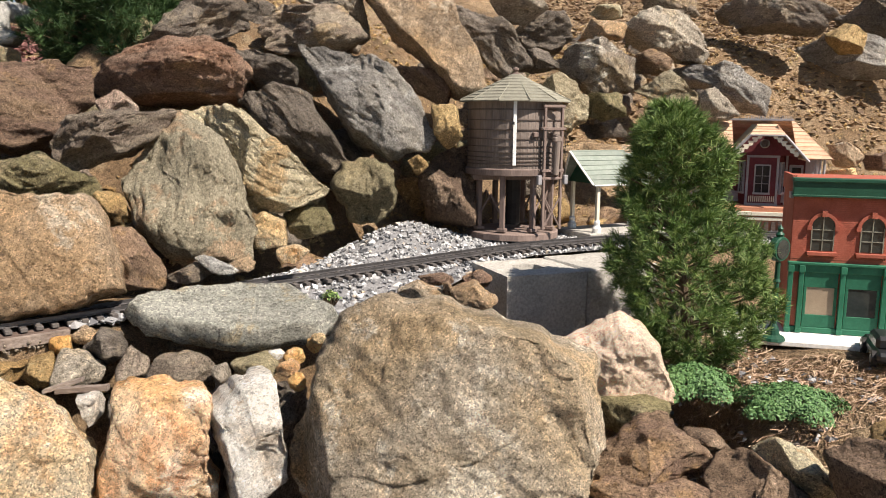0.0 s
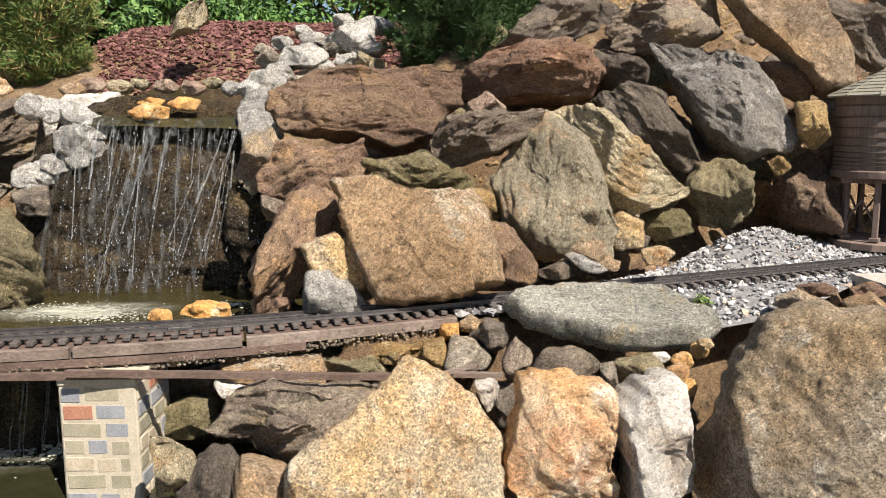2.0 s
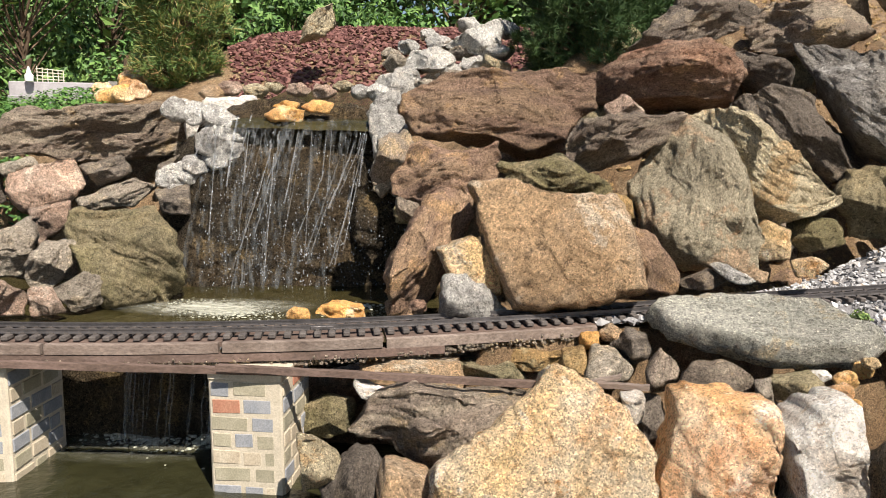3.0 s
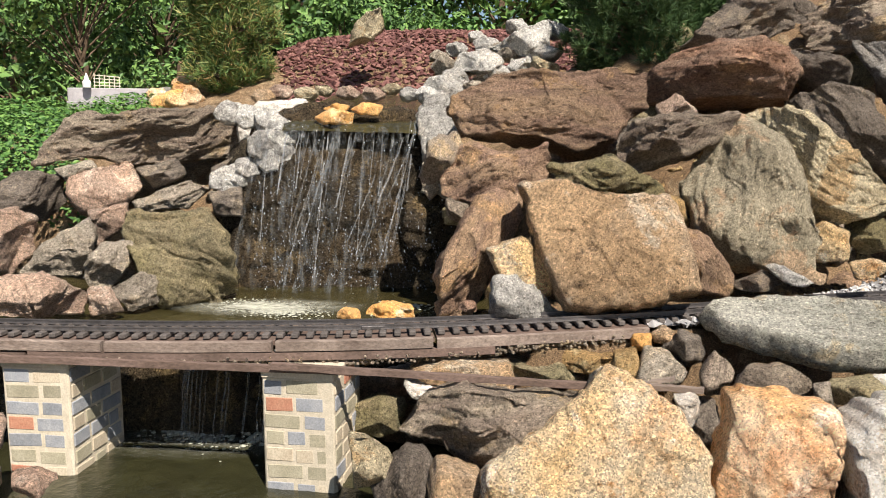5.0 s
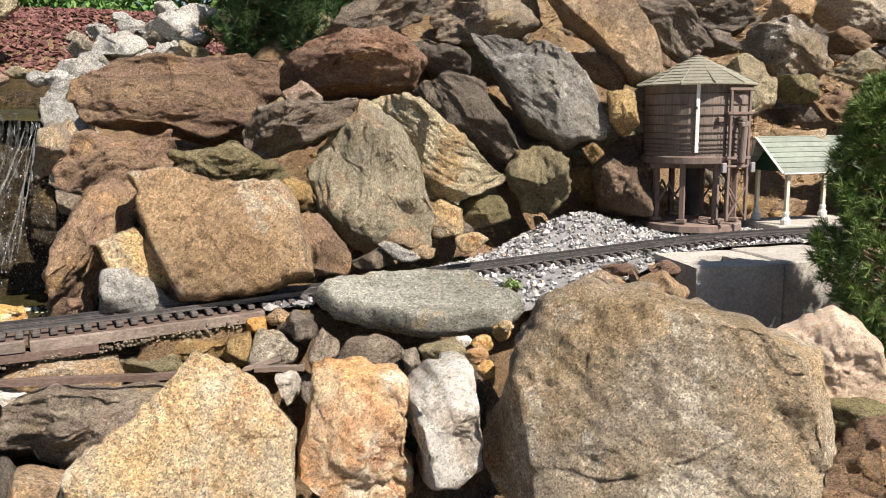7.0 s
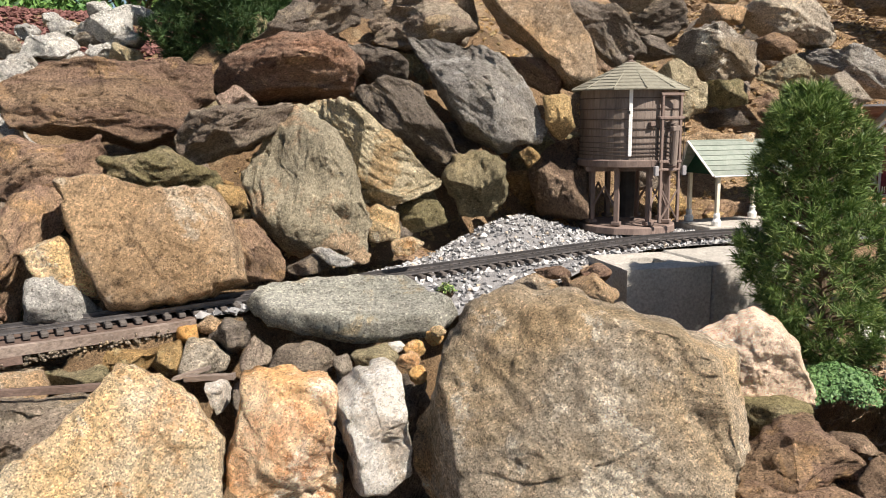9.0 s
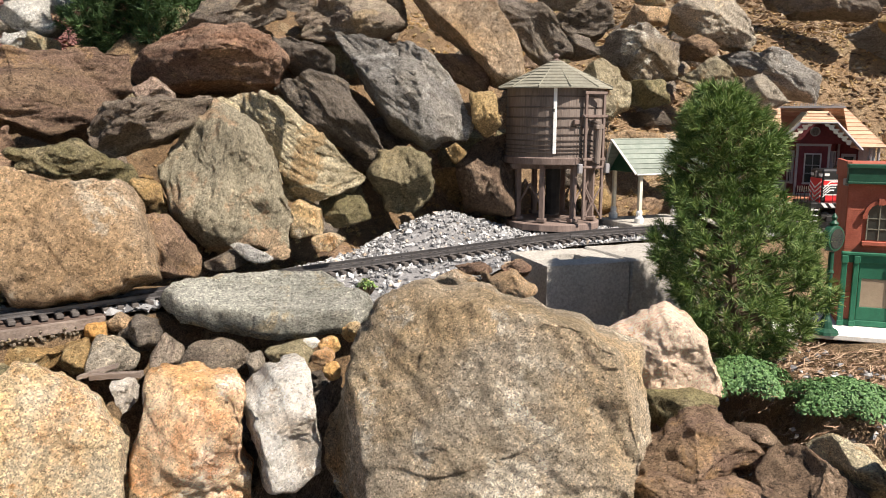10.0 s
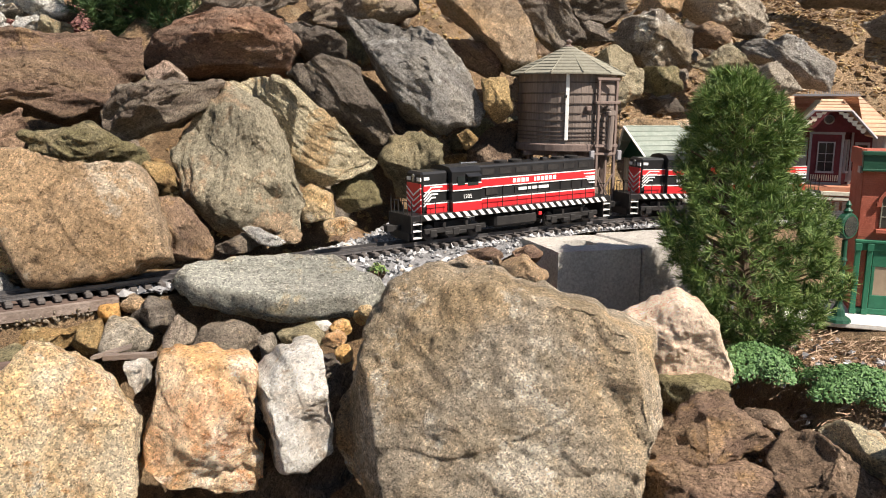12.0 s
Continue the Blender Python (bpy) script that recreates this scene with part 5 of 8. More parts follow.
# ---------------------------------------------------------------- bridge
def build_bridge():
    bridge = empty("track_bridge", pose(0, 0, 0), "low timber bridge of weathered beams under the track", "bridge")
    cuts = [-3.3, -2.55, -2.1, -1.72, -1.42, -1.16, -0.93, -0.62]
    rng = random.Random(11)
    for a, b in zip(cuts, cuts[1:]):
        bm = bmesh.new()
        o = rng.uniform(-0.003, 0.003)
        sweep(bm, along(a, b - 0.006, 0.04), [(-0.007, -0.009), (0.0075, -0.008), (0.008, 0.008), (0.001, 0.0095), (-0.008, 0.008)], 0.056 + o, -0.026 + o)
        part("edge_beam", bm, OLDWOOD, bridge, "grey weathered edge beam")
        bm = bmesh.new()
        sweep(bm, along(a, b - 0.004, 0.04), [(-0.005, -0.006), (0.005, -0.006), (0.005, 0.006), (-0.005, 0.006)], -0.056 + o, -0.02 + o)
        part("rear_beam", bm, OLDWOOD, bridge)
        bm = bmesh.new()
        sweep(bm, along(a, b - 0.003, 0.04), [(-0.05, -0.004), (0.05, -0.004), (0.05, 0.004), (-0.05, 0.004)], 0.0, -0.0225)
        part("deck_board", bm, DARKWOOD, bridge)
    for a, b, lift in ((-2.7, -1.55, -0.045), (-1.545, -0.85, -0.042)):
        bm = bmesh.new()
        sweep(bm, along(a, b, 0.04), [(-0.008, -0.007), (0.006, -0.007), (0.006, 0.006), (-0.008, 0.006)], 0.058, lift)
        part("lower_beam", bm, DARKWOOD, bridge)
    # crusty mortar under the beam at the bank
    bm = bmesh.new()
    for k in range(800):
        x = rng.uniform(-1.45, -0.66)
        p, d = on_track(s_at(x))
        right = Vector((d.y, -d.x, 0))
        q = p + right * rng.uniform(0.052, 0.064) + Vector((0, 0, rng.uniform(-0.058, -0.044) + 0.016 * ease((x + 1.0) / 0.35)))
        bmesh.ops.create_icosphere(bm, subdivisions=1, radius=rng.uniform(0.0014, 0.0034), matrix=Matrix.Translation(q))
    tagged(part("mortar_crust", bm, ROCKS["greybrown"], bridge, "rough grey-brown mortar under the beam"), kind="stuff")


build_bridge()


def build_board(a, b, high, name="loose_board", label="thin dark weathered board lying before the bridge", mat=None):
    a, b = Vector(a), Vector(b)
    bm = bmesh.new()
    n = 14
    rng = random.Random(3)
    wide = Vector((0, 0, 1))
    rings = []
    for k in range(n + 1):
        p = a.lerp(b, k / n) + Vector((0, 0, rng.uniform(-0.0006, 0.0006)))
        h = high / 2 * (1 + rng.uniform(-0.12, 0.12))
        rings.append([bm.verts.new(p + Vector((0, y, z))) for y, z in ((-0.006, -h), (0.006, -h), (0.006, h), (-0.006, h))])
    for r, q in zip(rings, rings[1:]):
        for k in range(4):
            bm.faces.new((r[k], r[(k + 1) % 4], q[(k + 1) % 4], q[k]))
    bm.faces.new(rings[0]), bm.faces.new(rings[-1][::-1])
    bmesh.ops.recalc_face_normals(bm, faces=bm.faces)
    ob = new(name, mesh_of(name, bm, mat or DARKWOOD))
    tagged(ob, label, "board")


build_board((-1.709, 0.741, -0.092), (-0.989, 0.997, -0.093), 0.011)
build_board((-1.099, 0.937, -0.082), (-0.639, 1.143, -0.109), 0.01)
build_board((-0.556, 1.192, -0.112), (-0.473, 1.186, -0.105), 0.008, "stick", "short grey weathered stick among rocks", OLDWOOD)
build_board((-0.578, 1.198, -0.115), (-0.522, 1.212, -0.100), 0.006, "stick", "short grey weathered stick among rocks", OLDWOOD)


def build_pier(corner, turn, wide, deep, top, bottom, seed):
    """A brick pier: a mortar core with bricks of several colours standing proud of it."""
    rng = random.Random(seed)
    pier = empty("bridge_pier", pose(*corner, 0, 0, 0) @ pose(0, 0, 0, 0, 0, turn), "cream mortar bridge pier with blue-grey and buff bricks", "bridge pier", "bridge piers")
    bm = bmesh.new()
    box(bm, (0, 0, bottom), (wide, deep, top), 0.003)
    for v in bm.verts:
        v.co += Vector((noise.noise(v.co * 40), noise.noise(v.co * 40 + Vector((9, 0, 0))), 0)) * 0.003
    part("mortar_core", bm, MORTAR, pier)
    bm = bmesh.new()
    box(bm, (-0.001, -0.0025, top - 0.01), (wide + 0.001, deep, top + 0.004), 0.002)
    part("mortar_cap", bm, MORTAR, pier)
    course, z, row = 0.029, top - 0.012, 0
    shapes = {}
    while z - course > bottom - 0.02:
        for face, run in (("front", wide), ("side", deep)):
            x = 0.006 + (0.0 if row % 2 else -0.002)
            while x < run - (0.024 if face == "front" else 0.014):
                w = rng.choice((0.03, 0.046, 0.054, 0.06))
                w = min(w, run - x - (0.015 if face == "front" else 0.005))
                key = (face, round(w, 3))
                if key not in shapes:
                    b2 = bmesh.new()
                    if face == "front":
                        box(b2, (0, -0.0012, -0.0228), (w, 0.004, 0), 0.001)
                    else:
                        box(b2, (-0.004, 0, -0.0228), (0.0016, w, 0), 0.001)
                    shapes[key] = [mesh_of("brick", b2.copy(), m) for m in BRICKS]
                    b2.free()
                ob = new("brick", shapes[key][rng.choice((0, 0, 0, 0, 0, 1, 1, 1, 3, 3, 3, 0, 1, 1, 0, 3, 3, 2))])
                ob.parent = pier
                dz = rng.uniform(-0.002, 0.002)
                ob.matrix_basis = pose(x, 0, z + dz, 0, rng.uniform(-2, 2), 0) if face == "front" else pose(wide, x, z + dz, rng.uniform(-2, 2), 0, 0)
                x += w + rng.uniform(0.005, 0.009)
        z -= course
        row += 1


build_pier((-1.57, 0.80, 0), 20, 0.122, 0.17, -0.1, -0.36, 1)
build_pier((-1.13, 0.95, 0), 17, 0.122, 0.15, -0.1, -0.38, 2)


# ---------------------------------------------------------------- water
def sheet(name, x0, x1, y0, y1, height, mat, label, nx=40, ny=30):
    grid = [(x0 + (x1 - x0) * i / nx, y0 + (y1 - y0) * j / ny) for j in range(ny + 1) for i in range(nx + 1)]
    me = bpy.data.meshes.new(name)
    me.from_pydata([(x, y, height(x, y)) for x, y in grid], [], [(j * (nx + 1) + i, j * (nx + 1) + i + 1, (j + 1) * (nx + 1) + i + 1, (j + 1) * (nx + 1) + i) for j in range(ny) for i in range(nx)])
    me.polygons.foreach_set("use_smooth", [True] * len(me.polygons))
    me.materials.append(mat)
    return tagged(new(name, me), label, "water", kind="structure")


def ripple(level, amount):
    return lambda x, y: level + amount * noise.fractal(Vector((x * 22, y * 22, 2)), 0.8, 2.0, 3)


sheet("water_pool", -3.1, -0.9, 0.1, 1.75, ripple(WATER_LOW, 0.003), POOL, "murky green pool water under the bridge", 110, 80)
ledge_y = lambda x: track_y(x) + 0.15


def build_ledge():
    """The sill behind the bridge over which the stream drops into the pool."""
    bm = bmesh.new()
    xs = np.linspace(-2.9, -0.96, 60)
    rows = []
    for x in xs:
        y = ledge_y(x) + 0.02 * noise.noise(Vector((x * 9, 0, 0)))
        ring = [(y + 0.06, -0.4), (y + 0.01, -0.3), (y + 0.015, -0.2), (y, -0.135), (y + 0.02, -0.121), (y + 0.12, -0.125), (y + 0.6, -0.19)]
        rows.append([bm.verts.new((x + 0.01 * noise.noise(Vector((x * 30, z * 30, 1))), q + 0.02 * noise.noise(Vector((x * 20, z * 20, 4))), z)) for q, z in ring])
    for a, b in zip(rows, rows[1:]):
        for k in range(len(a) - 1):
            bm.faces.new((a[k], b[k], b[k + 1], a[k + 1]))
    bmesh.ops.recalc_face_normals(bm, faces=bm.faces)
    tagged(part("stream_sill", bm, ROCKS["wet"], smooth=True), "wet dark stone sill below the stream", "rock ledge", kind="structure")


build_ledge()
nx = 60
me = bpy.data.meshes.new("water_stream")
rows_y = [0.0, 0.04, 0.1, 0.2, 0.3, 0.45, 0.7]
verts = [(x, ledge_y(x) + o, WATER_HIGH + 0.003 * noise.noise(Vector((x * 30, o * 30, 0)))) for o in rows_y for x in np.linspace(-2.9, -0.97, nx + 1)]
me.from_pydata(verts, [], [(j * (nx + 1) + i, j * (nx + 1) + i + 1, (j + 1) * (nx + 1) + i + 1, (j + 1) * (nx + 1) + i) for j in range(len(rows_y) - 1) for i in range(nx)])
me.materials.append(STREAM)
tagged(new("water_stream", me), "brown shallow stream water behind the bridge", "water", kind="structure")

# the channel above the waterfall, rising towards the back
LIP_A, LIP_B = Vector((-1.62, 1.66, 0.318)), Vector((-1.3, 1.84, 0.308))
lip_out = Vector((LIP_B.y - LIP_A.y, -(LIP_B.x - LIP_A.x), 0)).normalized()
bm = bmesh.new()
rings = []
for out_, down in ((0.035, 0.024), (0.018, 0.006)):
    row = []
    for j in range(15):
        p = LIP_A.lerp(LIP_B, j / 14 * 1.12 - 0.06) + lip_out * out_
        row.append(bm.verts.new(p + Vector((0, 0, 0.003 * noise.noise(p * 40) - down))))
    rings.append(row)
for k in range(13):
    u = k / 12
    row = []
    for j in range(15):
        v = j / 14
        p = LIP_A.lerp(LIP_B, v * 1.12 - 0.06) - lip_out * (u * 0.75) * (1 + 0.2 * v) + Vector((0.12 * u, 0, 0))
        row.append(bm.verts.new(p + Vector((0, 0, 0.105 * u + 0.004 * noise.noise(p * 25)))))
    rings.append(row)
for a, b in zip(rings, rings[1:]):
    for j in range(14):
        bm.faces.new((a[j], a[j + 1], b[j + 1], b[j]))
tagged(part("water_channel", bm, STREAM, smooth=True), "brown water flowing to the waterfall lip", "water", kind="structure")


def strand_piece(seed, lo, hi, count):
    """Ribbons of water that leave the lip and fall clear of the rock."""
    rng = random.Random(seed)
    bm = bmesh.new()
    for _ in range(count):
        v = rng.uniform(lo, hi)
        start = LIP_A.lerp(LIP_B, v) - lip_out * 0.03 + Vector((0, 0, 0.006))
        reach, drop = rng.uniform(0.07, 0.15), rng.uniform(0.25, 0.44)
        side = rng.uniform(-0.13, -0.02)
        wide = rng.choice((0.0003, 0.0004, 0.0006, 0.001)) * rng.uniform(0.7, 1.5)
        first = rng.choice((0.0, rng.uniform(0, 0.5), rng.uniform(0.2, 0.7)))
        last = None
        rng_span = rng.uniform(0.25, 0.9)
        for k in range(15):
            u = first + (min(1.0, first + rng_span) - first) * k / 14
            p = start + lip_out * (reach * u + 0.03 * min(1, u * 6)) + (LIP_B - LIP_A).normalized() * side * u * u + Vector((0, 0, -drop * u ** 1.7 + 0.003 * rng.uniform(-1, 1)))
            w = wide * (0.6 + 0.8 * rng.random()) * (1 + u)
            t = (LIP_B - LIP_A).normalized()
            now = [bm.verts.new(p - t * w), bm.verts.new(p + lip_out * w), bm.verts.new(p + t * w)]
            if last:
                bm.faces.new((last[0], last[1], now[1], now[0]))
                bm.faces.new((last[1], last[2], now[2], now[1]))
            last = now
    return bm


def drop_piece(seed, count):
    rng = random.Random(seed)
    bm = bmesh.new()
    for _ in range(count):
        u = rng.random() ** 0.6
        p = LIP_A.lerp(LIP_B, rng.uniform(-0.2, 1.2)) + lip_out * (rng.uniform(0.05, 0.16) * (0.4 + 0.6 * u)) + Vector((0, 0, -0.42 * u))
        r = rng.choice((0.0004, 0.0006, 0.0008, 0.0011))
        bmesh.ops.create_icosphere(bm, subdivisions=1, radius=r, matrix=Matrix.Translation(p) @ Matrix.Diagonal((1, 1, rng.uniform(1, 3), 1)))
    return bm


def sheet_piece(seed, lo, hi):
    """A thin clear sheet of water sliding over the lip and down."""
    rng = random.Random(seed)
    bm = bmesh.new()
    t = (LIP_B - LIP_A).normalized()
    rows = []
    for k in range(22):
        u = k / 21
        row = []
        for j in range(26):
            v = lo + (hi - lo) * j / 25
            p = LIP_A.lerp(LIP_B, v) + lip_out * (0.02 + 0.11 * u ** 0.7) - t * 0.09 * u * u + Vector((0, 0, 0.002 - 0.425 * u ** 1.6))
            p += lip_out * 0.006 * noise.noise(Vector((v * 40, u * 3, seed))) * min(1, 4 * u)
            row.append(bm.verts.new(p))
        rows.append(row)
    for a, b in zip(rows, rows[1:]):
        for j in range(25):
            if noise.noise(Vector((j * 0.9, rows.index(a) * 0.12, seed * 3.1))) > -0.12:
                bm.faces.new((a[j], a[j + 1], b[j + 1], b[j]))
    bmesh.ops.delete(bm, geom=[v for v in bm.verts if not v.link_faces], context="VERTS")
    return bm


def streak_material():
    n = Nodes("sliding_water", 0.1, 0, 0.6)
    co = n.coord((1, 1, 0.06), shift=False)
    a = n.noise(co, 90, 5, 0.7, 0.3)
    n.colour(n.mix(n.step(a, 0.45, 0.68), (0.03, 0.032, 0.03), (0.2, 0.215, 0.22)))
    n.link(n.step(a, 0.42, 0.95), n.b.inputs["Alpha"])
    n.bump([(a, 0.8), (n.noise(co, 300, 4), 0.5)], 0.006)
    return n.mat


SLIDING = streak_material()
waterfall = empty("waterfall", pose(0, 0, 0), "thin white waterfall streaming over dark wet rock", "waterfall")
FALLING = []
for k, (lo, hi) in enumerate(((-0.15, 0.45), (0.3, 0.9))):
    FALLING.append(part("water_sheet", sheet_piece(k + 1, lo, hi), SLIDING, waterfall, "clear sliding sheet of water", smooth=True))
for k, (lo, hi, count) in enumerate(((-0.16, 0.35, 10), (0.1, 0.6, 11), (0.3, 0.8, 7), (0.5, 0.95, 7), (0.05, 0.95, 9), (0.86, 0.95, 9))):
    FALLING.append(part("water_strand_mass", strand_piece(20 + k, lo, hi, count), FALLS if k % 2 else DROPS, waterfall, smooth=True))
    tagged(FALLING[-1], kind="stuff")
for k in range(4):
    FALLING.append(tagged(part("spray", drop_piece(50 + k, 330), SPARK, waterfall), kind="stuff"))


def strands_low(seed):
    rng = random.Random(seed)
    bm = bmesh.new()
    for _ in range(46):
        x = rng.choice((rng.uniform(-1.75, -1.55), rng.uniform(-1.42, -1.2), rng.uniform(-2.1, -1.9)))
        y = ledge_y(x) - 0.004
        last = None
        w = rng.uniform(0.0008, 0.003)
        for k in range(8):
            u = k / 7
            p = Vector((x + 0.004 * rng.uniform(-1, 1), y - 0.04 * u, WATER_HIGH - (WATER_HIGH - WATER_LOW) * u ** 1.5))
            now = [bm.verts.new(p + Vector((-w, 0.4 * w, 0))), bm.verts.new(p + Vector((w, -0.4 * w, 0)))]
            if last:
                bm.faces.new((last[0], last[1], now[1], now[0]))
            last = now
    return bm


lower_fall = empty("lower_waterfall", pose(0, 0, 0), "thin dark trickles falling into the pool under the bridge", "waterfall")
for k in range(2):
    FALLING.append(tagged(part("water_strand_mass", strands_low(70 + k), DROPS, lower_fall), kind="stuff"))


def foam(name, places, mat, label):
    rng = random.Random(8)
    bm = bmesh.new()
    for cx, cy, cz, rx, ry, n in places:
        for _ in range(n):
            a, r = rng.uniform(0, 6.28), abs(rng.gauss(0, 0.55))
            p = Vector((cx + rx * r * math.cos(a), cy + ry * r * math.sin(a), cz))
            s = rng.uniform(0.0015, 0.006) * max(0.4, 1.2 - r)
            bmesh.ops.create_icosphere(bm, subdivisions=1, radius=s, matrix=Matrix.Translation(p) @ Matrix.Diagonal((1.6, 1.6, 0.5, 1)))
    return tagged(part(name, bm, mat, smooth=True), label, "foam", kind="stuff")


FOAM_HIGH = foam("foam", [(-1.47, 1.385, WATER_HIGH + 0.002, 0.15, 0.07, 1500), (-1.2, 1.55, WATER_HIGH + 0.002, 0.1, 0.05, 90)], FOAM, "white foam where the waterfall lands")
FOAM_LOW = foam("foam", [(-1.42, 1.07, WATER_LOW + 0.001, 0.2, 0.06, 200), (-1.27, 1.12, WATER_LOW + 0.001, 0.12, 0.09, 160), (-1.9, 0.9, WATER_LOW + 0.002, 0.14, 0.06, 150)], FOAM, "thin foam on the pool surface")


def milky_material(name, strength):
    """Water whitened by air bubbles, thinning out in wisps."""
    n = Nodes(name, 0.35, 0, 0.5)
    co = n.coord(shift=False)
    tc = n.add("ShaderNodeTexCoord")
    g = n.add("ShaderNodeTexGradient")
    g.gradient_type = "SPHERICAL"
    n.link(tc.outputs["Object"], g.inputs["Vector"])
    a = n.noise(co, 7, 8, 0.7, 0.8)
    mul = n.add("ShaderNodeMath")
    mul.operation = "MULTIPLY"
    n.link(n.step(g.outputs["Fac"], 0.05, 0.9), mul.inputs[0])
    n.link(n.step(a, 0.28, 0.62), mul.inputs[1])
    thin = n.add("ShaderNodeMath")
    thin.operation = "MULTIPLY"
    thin.inputs[1].default_value = strength
    n.link(mul.outputs[0], thin.inputs[0])
    n.link(thin.outputs[0], n.b.inputs["Alpha"])
    n.colour(n.mix(n.step(a, 0.4, 0.6), (0.42, 0.43, 0.33), (0.7, 0.7, 0.6)))
    n.bump([(n.noise(co, 60, 5, 0.7), 0.6)], 0.01)
    return n.mat


MILKY = milky_material("milky_water", 0.95)
BUBBLY = milky_material("bubbly_water", 0.3)


def foam_patch(at, rx, ry, turn, mat, label):
    """A flat patch of bubbles lying on the water; the disc is one unit wide before it is scaled."""
    bm = bmesh.new()
    bmesh.ops.create_grid(bm, x_segments=24, y_segments=24, size=1.0)
    for v in bm.verts:
        v.co.z = 0.25 * noise.noise(v.co * 4)
    ob = part("foam_patch", bm, mat, smooth=True)
    ob.matrix_basis = pose(*at, 0, 0, turn) @ Matrix.Diagonal((rx, ry, 0.012, 1))
    return tagged(ob, label, "foam")


foam_patch((-1.47, 1.385, WATER_HIGH + 0.006), 0.25, 0.1, 25, MILKY, "white churned water where the waterfall lands")
foam_patch((-1.38, 1.05, WATER_LOW + 0.004), 0.24, 0.1, 24, BUBBLY, "thin pale bubbles drifting on the dark pool")


# ---------------------------------------------------------------- concrete blocks
def build_block(at, turn, hole):
    w, d, h = 0.195, 0.19, 0.16
    bm = bmesh.new()
    if hole:
        t = 0.066
        for lo, hi in (((0, 0, -h), (w, t, 0)), ((0, d - t, -h), (w, d, 0)), ((0, t, -h), (t, d - t, 0)), ((w - t, t, -h), (w, d - t, 0))):
            box(bm, lo, hi)
        bmesh.ops.remove_doubles(bm, verts=bm.verts, dist=0.0005)
    else:
        box(bm, (0, 0, -h), (w, d, 0), 0.004)
    bmesh.ops.subdivide_edges(bm, edges=bm.edges, cuts=6, use_grid_fill=True)
    for v in bm.verts:
        v.co += Vector((noise.noise(v.co * 45), noise.noise(v.co * 45 + Vector((5, 0, 0))), noise.noise(v.co * 45 + Vector((0, 9, 0))))) * 0.0022
    ob = part("concrete_block", bm, CONCRETE, smooth=False)
    ob.matrix_basis = pose(*at, 0, 0, turn)
    tagged(ob, "grey concrete block holding the track bed" if not hole else "hollow grey concrete block beside the track", "concrete block", "concrete blocks")


build_block((0.2, 1.64, -0.018), 19, True)
build_block((0.39, 1.705, -0.014), 24, False)


# ---------------------------------------------------------------- water tower
def ring_pts(r, n, z, turn=0.0):
    return [(r * math.cos(2 * math.pi * k / n + turn), r * math.sin(2 * math.pi * k / n + turn), z) for k in range(n)]


